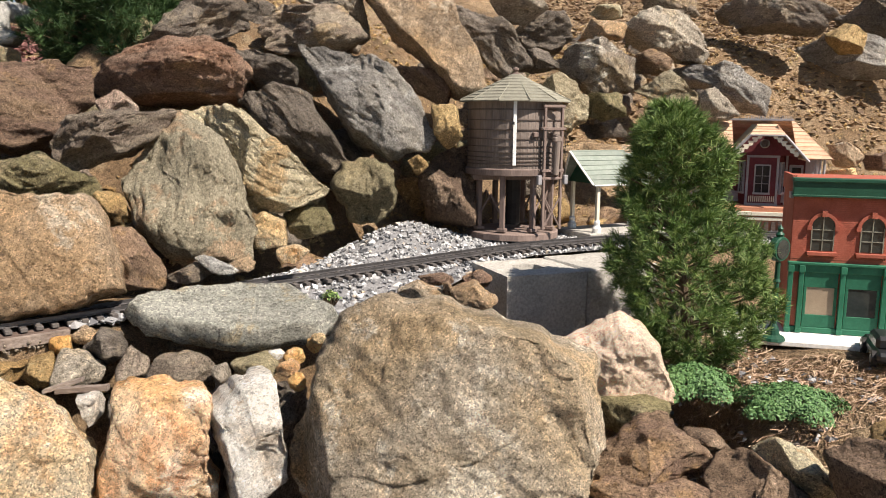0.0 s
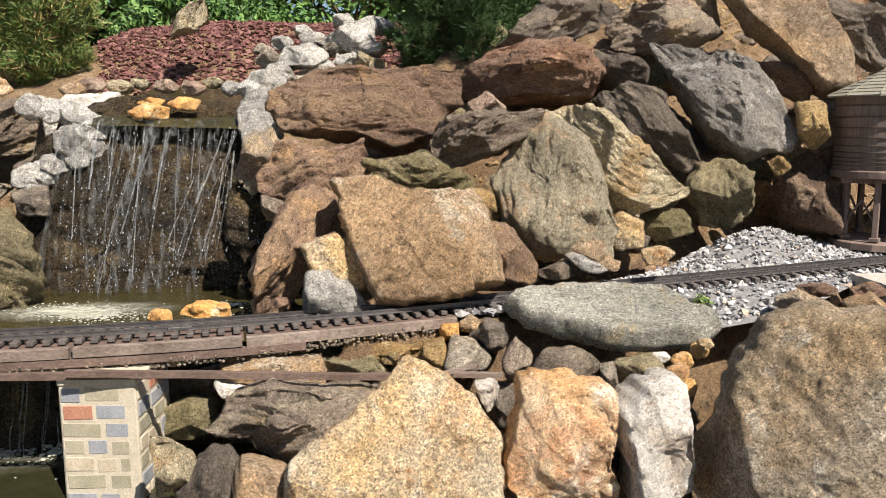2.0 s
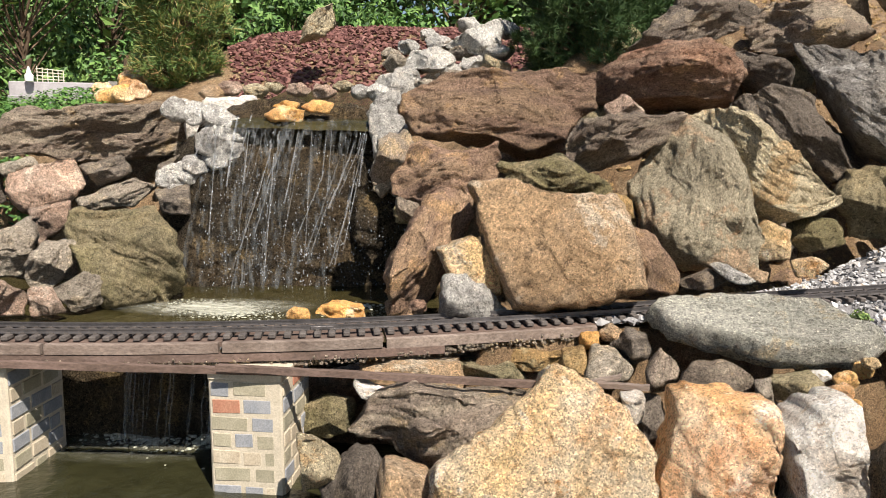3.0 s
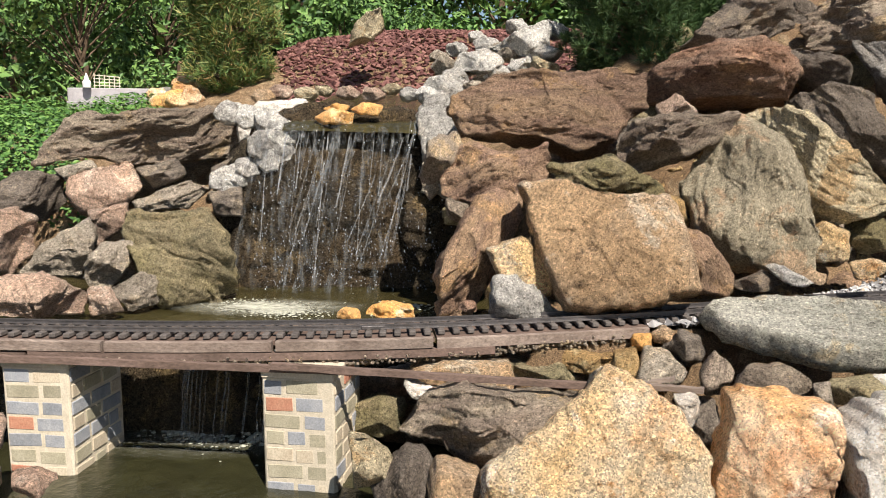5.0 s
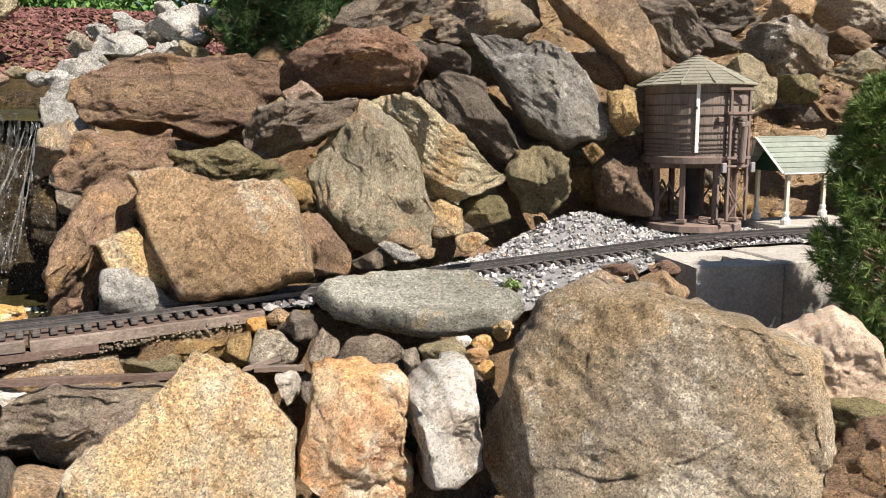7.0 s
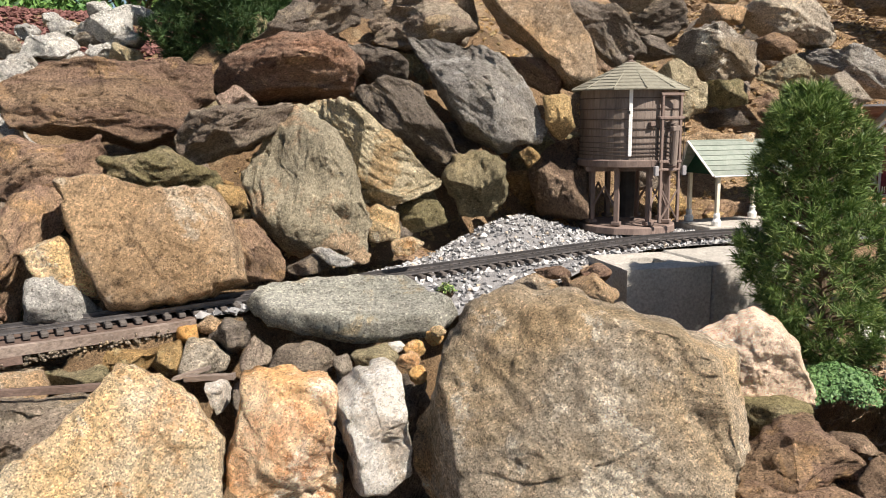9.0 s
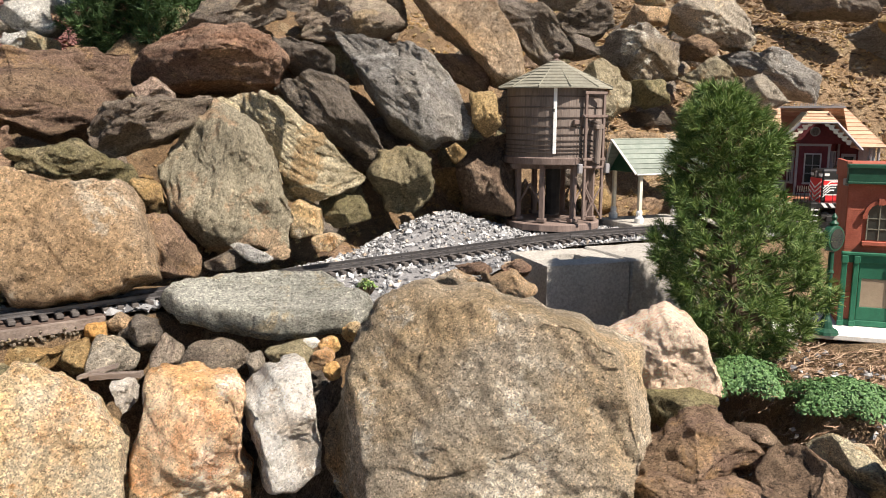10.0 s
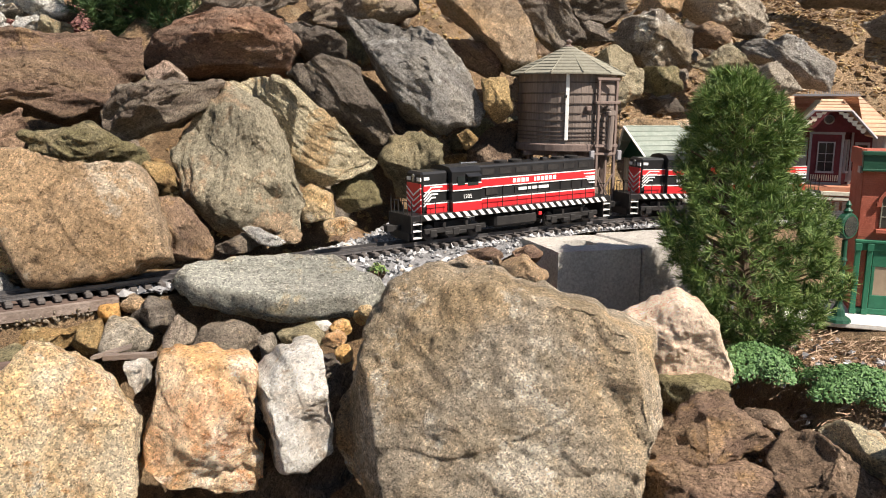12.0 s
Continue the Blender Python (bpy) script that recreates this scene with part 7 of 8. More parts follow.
    for x0, x1, g in ((0.033, 0.1, BLIND), (0.115, 0.183, DARKGLASS), (0.197, 0.265, BLIND)):
        bay = part("shop_panel", boxes(((x0, -0.0035, 0.012), (x1, 0.0, 0.04)), ((x0, -0.0035, 0.1), (x1, 0.0, 0.134)), ((x0, -0.0035, 0.04), (x0 + 0.006, 0.0, 0.1)), ((x1 - 0.006, -0.0035, 0.04), (x1, 0.0, 0.1)), bevel=0.0008), GREENP, store)
        part("shop_window", boxes(((x0 + 0.006, -0.0015, 0.04), (x1 - 0.006, 0.0005, 0.1))), g, bay)
    part("roof_deck", boxes(((0.004, 0.004, H - 0.02), (W - 0.004, D - 0.004, H - 0.015))), SHINGLE, store)
    pav = bmesh.new()
    box(pav, (-0.13, -0.09, -0.012), (0.4, 0.16, 0.0), 0.002)
    p = part("pavement", pav, PAVING)
    p.matrix_basis = pose(0.812, 1.652, -0.139, 0, 0, -17)
    tagged(p, "white paving slab before the model store", "pavement", kind="structure")


build_store()


def build_street_lamp():
    lamp = empty("street_lamp", pose(0.752, 1.575, -0.137), "dark green model street clock post", "street lamp")
    bm = bmesh.new()
    lathe(bm, [(0.026, 0.0), (0.024, 0.006), (0.014, 0.012), (0.011, 0.025), (0.0065, 0.035), (0.0055, 0.12), (0.008, 0.124), (0.0055, 0.13), (0.005, 0.165)], 12)
    part("post", bm, DARKGREEN, lamp)
    bm = bmesh.new()
    lathe(bm, [(0.024, -0.009), (0.026, -0.006), (0.026, 0.006), (0.024, 0.009)], 20, pose(0, 0, 0.192, 90, 0, 30))
    head = part("clock_case", bm, DARKGREEN, lamp, "round green case")
    bm = bmesh.new()
    lathe(bm, [(0.02, -0.0105), (0.02, 0.0105)], 20, pose(0, 0, 0.192, 90, 0, 30))
    part("clock_face", bm, DARKGLASS, head)
    bm = bmesh.new()
    lathe(bm, [(0.007, 0.217), (0.009, 0.222), (0.004, 0.228), (0.006, 0.234), (0.001, 0.242)], 10)
    part("finial", bm, DARKGREEN, lamp)


build_street_lamp()


def build_toy_car():
    car = empty("toy_car", pose(0.925, 1.465, -0.15, 0, 0, 70), "black model car parked before the store", "toy car")
    bm = bmesh.new()
    box(bm, (-0.08, -0.026, 0.014), (0.08, 0.026, 0.034), 0.006)
    box(bm, (-0.045, -0.023, 0.03), (0.03, 0.023, 0.058), 0.007)
    part("body", bm, LOCOBLACK, car)
    for x in (-0.05, 0.05):
        for y in (-0.027, 0.027):
            bm = bmesh.new()
            bmesh.ops.create_cone(bm, cap_ends=True, segments=16, radius1=0.016, radius2=0.016, depth=0.009, matrix=pose(x, y, 0.016, 90, 0, 0))
            w = part("wheel", bm, UNDER, car)
            b2 = bmesh.new()
            bmesh.ops.create_cone(b2, cap_ends=True, segments=12, radius1=0.008, radius2=0.008, depth=0.0105, matrix=pose(x, y, 0.016, 90, 0, 0))
            part("hub", b2, CHROME, w)


build_toy_car()


# ---------------------------------------------------------------- the train
def stripes(bm, x0, x1, y, z0, z1, n, slant, depth=0.0012):
    """Slanting bars along a strip that looks to the side y."""
    pitch = (x1 - x0) / n
    s = 1 if y > 0 else -1
    for k in range(n):
        a = x0 + pitch * k
        prism(bm, [(a, z0), (a + pitch * 0.5, z0), (a + pitch * 0.5 + slant, z1), (a + slant, z1)], y - s * 0.0006, y + s * depth)


def digits(body, parent, x, z, size, mat, side):
    """Raised figures on the cab side."""
    cu = bpy.data.curves.new("number", "FONT")
    cu.body, cu.size, cu.extrude, cu.align_x = body, size, 0.0004, "CENTER"
    tmp = bpy.data.objects.new("number", cu)
    scene.collection.objects.link(tmp)
    dg = bpy.context.evaluated_depsgraph_get()
    me = bpy.data.meshes.new_from_object(tmp.evaluated_get(dg))
    bpy.data.objects.remove(tmp)
    me.materials.clear()
    me.materials.append(mat)
    ob = new("cab_number", me)
    ob.parent = parent
    ob.matrix_basis = pose(x, 0.0515 * side, z, 90, 0, 180 if side > 0 else 0)
    return ob


def build_loco(number):
    """A diesel with its nose towards +x; z is 0 at the rail top."""
    loco = empty("diesel_locomotive", pose(0, 0, 0), "red, black and white striped model diesel locomotive", "locomotive", "coupled locomotives")
    L0, L1 = -0.3, 0.3                                       # ends of the deck
    zd = 0.062
    part("deck", boxes(((L0, -0.051, zd - 0.014), (L1, 0.051, zd)), bevel=0.0015), LOCOBLACK, loco)
    for y in (-0.0515, 0.0515):
        bm = bmesh.new()
        stripes(bm, L0 + 0.012, L1 - 0.03, y, zd - 0.0125, zd - 0.001, 26, 0.011 if True else 0)
        part("sill_striping", bm, LOCOWHITE, loco, "white slanting warning stripes")
    # hoods and cab
    hood = (-0.262, 0.108)
    nose = (0.19, 0.262)
    cabx = (0.108, 0.19)
    hw, cw = 0.0335, 0.049
    top = 0.157
    bm = bmesh.new()
    box(bm, (hood[0], -hw, zd), (hood[1], hw, top), 0.004)
    body = part("long_hood", bm, LOCOBLACK, loco, "black long hood")
    bm = bmesh.new()
    box(bm, (nose[0], -hw, zd), (nose[1], hw, 0.151), 0.005)
    front = part("short_hood", bm, LOCOBLACK, loco, "black short hood with striped front")
    bm = bmesh.new()
    prism(bm, [(-cw, zd), (cw, zd), (cw, 0.148), (0.036, 0.158), (0.0, 0.162), (-0.036, 0.158), (-cw, 0.148)], -cabx[1], -cabx[0])
    cab = part("cab", bm, LOCOBLACK, loco, "black cab with rounded roof")
    cab.matrix_basis = pose(0, 0, 0, 0, 0, 90)
    e = 0.0012
    for s in (-1, 1):
        y = s * (hw + e / 2)
        yc = s * (cw + e / 2)
        lo, hi = y - e, y + e
        part("red_band_low", boxes(((hood[0] + 0.001, lo, zd), (hood[1], hi, 0.081)), ((nose[0], lo, zd), (nose[1] - 0.012, hi, 0.081)), ((cabx[0] + 0.001, yc - e, zd), (cabx[1] - 0.001, yc + e, 0.081))), LOCORED, loco, "red band")
        part("red_band_high", boxes(((hood[0] + 0.001, lo, 0.109), (hood[1], hi, 0.126)), ((nose[0], lo, 0.109), (nose[1] - 0.004, hi, 0.121)), ((cabx[0] + 0.001, yc - e, 0.109), (cabx[1] - 0.001, yc + e, 0.121))), LOCORED, loco, "red band")
        f = e * 0.4
        part("white_lining", boxes(*[((a, q - e - f, z), (b, q + e + f, z + 0.0022)) for a, b, q in ((hood[0] + 0.001, hood[1], y), (nose[0], nose[1] - 0.006, y), (cabx[0] + 0.001, cabx[1] - 0.001, yc)) for z in (0.081, 0.107)], *[((a, q - e - f, z), (b, q + e + f, z + 0.002)) for a, b, q, z in ((hood[0] + 0.001, hood[1], y, 0.126), (nose[0], nose[1] - 0.006, y, 0.121), (cabx[0] + 0.001, cabx[1] - 0.001, yc, 0.121))]), LOCOWHITE, loco, "thin white lining")
        # speed stripes at both ends
        bm = bmesh.new()
        for k in range(4):
            z = 0.116 - 0.0075 * k
            a = nose[1] - 0.004
            prism(bm, [(a, z - 0.018), (a, z - 0.0155), (a - 0.02, z + 0.003), (a - 0.05 + 0.006 * k, z + 0.003), (a - 0.05 + 0.006 * k, z), (a - 0.021, z)], y - s * 0.0004, y + s * (e + f + 0.0004))
            b = hood[0] + 0.002
            prism(bm, [(b, z + 0.002), (b, z + 0.005), (b + 0.04 - 0.006 * k, z + 0.005), (b + 0.034 - 0.006 * k, z + 0.002)], y - s * 0.0004, y + s * (e + f + 0.0004))
        pieces("speed_striping", bm, LOCOWHITE, loco, "white speed stripes")
        # lettering as plain bars
        bm = bmesh.new()
        widths = [0.0095, 0.0095, 0.0095, 0.0095, 0, 0.004, 0.0095, 0.0095, 0.0095, 0.0095, 0.0095]
        x = 0.005
        for w in widths:
            if w:
                box(bm, (s * 0 + x - w, y - e - f, 0.113), (x, y + e + f, 0.1225))
                x -= w + 0.0035
            else:
                x -= 0.014
        part("lettering_bar", bm, LOCOWHITE, loco, "white lettering as plain bars")
        bm = bmesh.new()
        for a, w in ((-0.012, 0.026), (-0.042, 0.009), (-0.055, 0.014), (-0.073, 0.034)):
            box(bm, (a - w, y - e - f, 0.0945), (a, y + e + f, 0.101))
        part("lettering_bar", bm, LOCOWHITE, loco, "white lettering as plain bars")
        if number:
            digits(number, loco, 0.149, 0.0895, 0.013, LOCOWHITE, s)
        else:
            part("number_bar", boxes(*[((0.135 + 0.0075 * k, yc - e - f, 0.09), (0.14 + 0.0075 * k, yc + e + f, 0.099)) for k in range(4)]), LOCOWHITE, loco, "white cab number as plain bars")
        part("cab_window", boxes(((0.118, yc - e - 0.0008, 0.117), (0.148, yc + e + 0.0008, 0.14)), ((0.156, yc - e - 0.0008, 0.119), (0.176, yc + e + 0.0008, 0.138))), DARKGLASS, cab).matrix_basis = pose(0, 0, 0, 0, 0, -90)
        bm = bmesh.new()
        prism(bm, [(cw, 0.141), (cw + 0.012, 0.136), (cw + 0.012, 0.138), (cw, 0.144)], -0.152, -0.114)
        part("window_awning", bm, LOCOBLACK, cab, "small awning").matrix_basis = pose(0, 0, 0) if s > 0 else pose(0.0, -0.266, 0, 0, 0, 180)
        pieces("hood_panelling", boxes(*[((-0.255 + 0.036 * k, y - e * 0.9, 0.086), (-0.2535 + 0.036 * k, y + e * 1.5, 0.109)) for k in range(10)], *[((0.05, y - e, 0.09), (0.085, y + e * 1.5, 0.106))]), UNDER, loco)
        part("hood_grille", boxes(*[((-0.24 + 0.05 * k, y - e * 0.5, 0.135), (-0.205 + 0.05 * k, y + e * 0.5, 0.148)) for k in range(7)]), UNDER, loco)
        # handrail
        yr = s * 0.048
        bm = rods(((L0 + 0.03, yr, 0.088), (0.1, yr, 0.088), 0.0009), ((0.195, yr, 0.088), (L1 - 0.03, yr, 0.088), 0.0009), n=5)
        for k in range(9):
            x = -0.262 + 0.044 * k
            rod(bm, (x, yr, zd), (x, yr, 0.089), 0.001, 5)
        for x in (0.2, 0.235, 0.268):
            rod(bm, (x, yr, zd), (x, yr, 0.089), 0.001, 5)
        part("handrail", bm, UNDER, loco, "thin black handrail")
        # steps at both corners
        for x in (L0 + 0.013, L1 - 0.013):
            bm = boxes(((x - 0.012, s * 0.03 - 0.0015, 0.01), (x - 0.01, s * 0.052, zd)), ((x + 0.01, s * 0.03 - 0.0015, 0.01), (x + 0.012, s * 0.052, zd)))
            st = part("step_frame", bm, UNDER, loco)
            part("step_tread", boxes(*[((x - 0.011, min(s * 0.036, s * 0.053), z), (x + 0.011, max(s * 0.036, s * 0.053), z + 0.0022)) for z in (0.012, 0.027, 0.042)]), LOCOWHITE, st, "white-edged step")
        part("corner_rail", rods(((L1 - 0.003, s * 0.047, zd), (L1 - 0.003, s * 0.047, 0.096), 0.0012), ((L0 + 0.003, s * 0.047, zd), (L0 + 0.003, s * 0.047, 0.096), 0.0012), n=5), UNDER, loco)
    # nose front: chevrons on red
    part("nose_front", boxes(((nose[1] - 0.0004, -hw + 0.003, zd), (nose[1] + 0.0012, hw - 0.003, 0.126))), LOCORED, loco, "red nose front")
    bm = bmesh.new()
    for k in range(4):
        z = 0.118 - 0.0125 * k
        for s in (-1, 1):
            prism(bm, [(s * (hw - 0.003), z), (s * (hw - 0.003), z - 0.003), (0, z - 0.02), (0, z - 0.017)], -nose[1] - 0.0026, -nose[1] + 0.001)
    part("nose_chevron", bm, LOCOWHITE, loco, "white nose chevrons").matrix_basis = pose(0, 0, 0, 0, 0, 90)
    bm = bmesh.new()
    for z in (0.133, 0.141):
        bmesh.ops.create_cone(bm, cap_ends=True, segments=12, radius1=0.0045, radius2=0.0045, depth=0.005, matrix=pose(nose[1], 0, z, 0, 90, 0))
    part("headlight", bm, CHROME, loco, "twin headlights")
    part("number_board", boxes(((nose[1] - 0.006, -0.03, 0.131), (nose[1] + 0.001, -0.014, 0.139)), ((nose[1] - 0.006, 0.014, 0.131), (nose[1] + 0.001, 0.03, 0.139)), ((nose[1] - 0.02, -hw - 0.0016, 0.1335), (nose[1] - 0.006, -hw + 0.001, 0.14)), ((nose[1] - 0.02, hw - 0.001, 0.1335), (nose[1] - 0.006, hw + 0.0016, 0.14))), LOCOWHITE, loco, "small white number boards")
    # roof details
    for x in (-0.21, -0.165, -0.03, 0.015):
        bm = bmesh.new()
        lathe(bm, [(0.017, top - 0.001), (0.0175, top + 0.005), (0.014, top + 0.006), (0.004, top + 0.0055)], 16, Matrix.Translation((x, 0, 0)))
        part("roof_fan", bm, UNDER, loco)
    for x in (-0.12, -0.09):
        part("exhaust_stack", boxes(((x - 0.008, -0.006, top - 0.001), (x + 0.008, 0.006, top + 0.006)), bevel=0.001), UNDER, loco)
    bm = rods(((0.1, 0.012, 0.163), (0.135, 0.012, 0.163), 0.0016), ((0.1, 0.02, 0.163), (0.125, 0.02, 0.163), 0.0016), n=6)
    rod(bm, (0.135, 0.012, 0.163), (0.142, 0.012, 0.163), 0.0016, 8, 0.004)
    rod(bm, (0.115, 0.016, 0.158), (0.115, 0.016, 0.163), 0.0014, 5)
    part("horn", bm, CHROME, loco, "bright horn")
    part("roof_rail", rods(((0.2, -0.025, 0.15), (0.25, -0.025, 0.15), 0.001), ((0.2, 0.025, 0.15), (0.25, 0.025, 0.15), 0.001), ((-0.25, -0.026, 0.155), (0.09, -0.026, 0.155), 0.0008), n=5), LOCOWHITE, loco)
    # end rails and couplers
    for x, s in ((L1, 1), (L0, -1)):
        bm = boxes(((x - 0.004, -0.05, 0.024), (x + 0.002, 0.05, zd)))
        for y in (-0.03, -0.012, 0.012, 0.03):
            rod(bm, (x - s * 0.002, y, zd), (x - s * 0.002, y, 0.09), 0.001, 5)
        rod(bm, (x - s * 0.002, -0.034, 0.09), (x - s * 0.002, -0.01, 0.09), 0.001, 5)
        rod(bm, (x - s * 0.002, 0.01, 0.09), (x - s * 0.002, 0.034, 0.09), 0.001, 5)
        part("end_platform", bm, UNDER, loco)
        part("coupler", boxes(((min(x, x + s * 0.034), -0.005, 0.027), (max(x, x + s * 0.034), 0.005, 0.037)), ((min(x + s * 0.022, x + s * 0.04), -0.009, 0.025), (max(x + s * 0.022, x + s * 0.04), 0.009, 0.04)), bevel=0.001), UNDER, loco)
        part("plough", boxes(((min(x, x + s * 0.004), -0.042, 0.006), (max(x, x + s * 0.004), 0.042, 0.026)), bevel=0.001), UNDER, loco)
    bm = bmesh.new()
    box(bm, (-0.065, -0.045, 0.014), (0.065, 0.045, 0.044), 0.006)
    part("fuel_tank", bm, UNDER, loco)
    part("red_valve", boxes(((-0.077, -0.047, 0.033), (-0.067, -0.042, 0.041)), ((-0.077, 0.042, 0.033), (-0.067, 0.047, 0.041)), bevel=0.001), LOCORED, loco)
    # trucks
    for cx in (-0.178, 0.178):
        bm = bmesh.new()
        for y in (-0.041, 0.041):
            box(bm, (cx - 0.085, y - 0.004, 0.018), (cx + 0.085, y + 0.004, 0.029), 0.001)
            box(bm, (cx - 0.03, y - 0.005, 0.012), (cx + 0.03, y + 0.005, 0.02), 0.001)
            for dx in (-0.062, 0.0, 0.062):
                box(bm, (cx + dx - 0.009, y - 0.007, 0.01), (cx + dx + 0.009, y + 0.007, 0.026), 0.0015)
            for dx in (-0.031, 0.031):
                rod(bm, (cx + dx, y, 0.027), (cx + dx, y, 0.04), 0.005, 8)
        box(bm, (cx - 0.05, -0.03, 0.02), (cx + 0.05, 0.03, 0.04))
        truck = part("truck", bm, UNDER, loco, "black three-axle truck")
        for dx in (-0.062, 0.0, 0.062):
            bm = bmesh.new()
            for y in (-0.025, 0.025):
                bmesh.ops.create_cone(bm, cap_ends=True, segments=18, radius1=0.0165, radius2=0.0165, depth=0.006, matrix=pose(cx + dx, y, 0.0165, 90, 0, 0))
                bmesh.ops.create_cone(bm, cap_ends=True, segments=18, radius1=0.0185, radius2=0.0185, depth=0.0015, matrix=pose(cx + dx, y * 0.86, 0.0165, 90, 0, 0))
            rod(bm, (cx + dx, -0.028, 0.0165), (cx + dx, 0.028, 0.0165), 0.003, 6)
            part("wheelset", bm, STEEL, truck)
    for ob in loco.children_recursive:
        if ob.parent == loco:
            ob.matrix_basis = Matrix.Diagonal((0.935, 1, 1, 1)) @ ob.matrix_basis if not (ob.matrix_basis.to_euler().z > 0.1) else ob.matrix_basis @ Matrix.Diagonal((1, 0.935, 1, 1))
    return loco


LOCO_A = build_loco("1205")
LOCO_B = build_loco("")


# ---------------------------------------------------------------- plants
def leaf_material(name, stops, rough=0.55):
    n = Nodes(name, rough, 0, 0.35)
    geo = n.add("ShaderNodeNewGeometry")
    n.colour(n.ramp(geo.outputs["Random Per Island"], stops))
    n.b.inputs["Subsurface Weight"].default_value = 0.0
    return n.mat


SPRUCE = leaf_material("spruce_needles", [(0.0, (0.04, 0.08, 0.02)), (0.4, (0.09, 0.16, 0.035)), (0.8, (0.18, 0.26, 0.07)), (1.0, (0.32, 0.38, 0.14))])
PINE = leaf_material("dark_pine_needles", [(0.0, (0.022, 0.05, 0.018)), (0.6, (0.05, 0.1, 0.032)), (1.0, (0.1, 0.16, 0.055))])
SEDUM = leaf_material("sedum_leaves", [(0.0, (0.045, 0.11, 0.035)), (0.5, (0.1, 0.2, 0.065)), (1.0, (0.17, 0.3, 0.11))])
HEDGE = leaf_material("hedge_leaves", [(0.0, (0.03, 0.085, 0.02)), (0.5, (0.075, 0.17, 0.035)), (1.0, (0.15, 0.27, 0.06))])
FOREST = leaf_material("woodland_leaves", [(0.0, (0.025, 0.06, 0.017)), (0.5, (0.075, 0.16, 0.04)), (1.0, (0.17, 0.29, 0.075))])
CYPRESS = leaf_material("browning_conifer", [(0.0, (0.05, 0.1, 0.03)), (0.6, (0.13, 0.21, 0.055)), (0.85, (0.27, 0.27, 0.08)), (1.0, (0.36, 0.22, 0.11))])
BARK = stuff_material("brown_bark", (0.1, 0.07, 0.045), (0.17, 0.12, 0.08), 40, 0.9, stretch=(1, 1, 0.3), amount=0.4, bump=0.8)


def flat_mesh(name, verts, faces, mat):
    me = bpy.data.meshes.new(name)
    me.from_pydata(verts, [], faces)
    me.materials.append(mat)
    return me


def tufts(seed, places, length, width, needles, spread):
    """Needle tufts: for each (place, direction) a brush of thin blades."""
    rng = np.random.default_rng(seed)
    p = np.array([q[0] for q in places])
    d = np.array([q[1] for q in places])
    d /= np.linalg.norm(d, axis=1)[:, None]
    n = len(p)
    p, d = np.repeat(p, needles, 0), np.repeat(d, needles, 0)
    way = d + rng.normal(0, spread, p.shape)
    way /= np.linalg.norm(way, axis=1)[:, None]
    ln = length * rng.uniform(0.6, 1.2, (len(p), 1))
    base = p + d * rng.uniform(-0.3, 0.3, (len(p), 1)) * length
    side = np.cross(way, rng.normal(0, 1, p.shape))
    side /= np.linalg.norm(side, axis=1)[:, None]
    v = np.stack([base - side * width, base + side * width, base + way * ln + side * width * 0.3, base + way * ln - side * width * 0.3], 1).reshape(-1, 3)
    return v.tolist(), [(4 * k, 4 * k + 1, 4 * k + 2, 4 * k + 3) for k in range(len(p))]


def conifer(name, at, height, profile, count, seed, mat, label, length=0.016, width=0.0009, needles=13, lean=(0, 0)):
    """A small conifer: trunk, limbs and a crown of needle tufts. profile: (height share, radius)."""
    rng = random.Random(seed)
    tree = empty(name, pose(*at), label, "shrub" if height < 0.45 else "conifer")
    hs, rs = [h for h, _ in profile], [r for _, r in profile]
    bm = bmesh.new()
    for k in range(6):
        a, b = k / 6, (k + 1) / 6
        rod(bm, (lean[0] * a, lean[1] * a, height * 0.92 * a - 0.03), (lean[0] * b, lean[1] * b, height * 0.92 * b - 0.02), 0.013 * (1 - a * 0.85), 8, 0.013 * (1 - b * 0.85))
    part("trunk", bm, BARK, tree)
    bm = bmesh.new()
    places = []
    lobes = [(rng.uniform(0, 6.28), rng.uniform(0.05, 0.95), rng.uniform(0.82, 1.2)) for _ in range(46)]
    for k in range(count):
        h = rng.random() ** 0.85
        a = rng.uniform(0, 6.28)
        r = lerp(h, hs, rs)
        near = min(lobes, key=lambda q: (math.remainder(q[0] - a, 6.283) * r) ** 2 + ((q[1] - h) * height) ** 2)
        gap = math.hypot(math.remainder(near[0] - a, 6.283) * max(r, 0.03), (near[1] - h) * height)
        f = near[2] * (1.1 - min(0.5, gap * 5.0))
        depth = rng.random()
        r2 = r * f * (1 - 0.38 * depth * depth)
        p = (lean[0] * h + r2 * math.cos(a), lean[1] * h + r2 * math.sin(a), height * h + rng.uniform(-0.01, 0.01))
        places.append((p, (math.cos(a), math.sin(a), 0.75 + rng.uniform(-0.3, 0.5))))
        if k % 9 == 0:
            q = (lean[0] * h, lean[1] * h, max(0.0, height * h - 0.05))
            rod(bm, q, p, 0.0028, 4, 0.0009)
    tagged(part("branchwork", bm, BARK, tree), kind="stuff")
    v, f = tufts(seed, places, length, width, needles, 0.75)
    crown = new("crown", flat_mesh("crown", v, f, mat))
    crown.parent = tree
    return tree


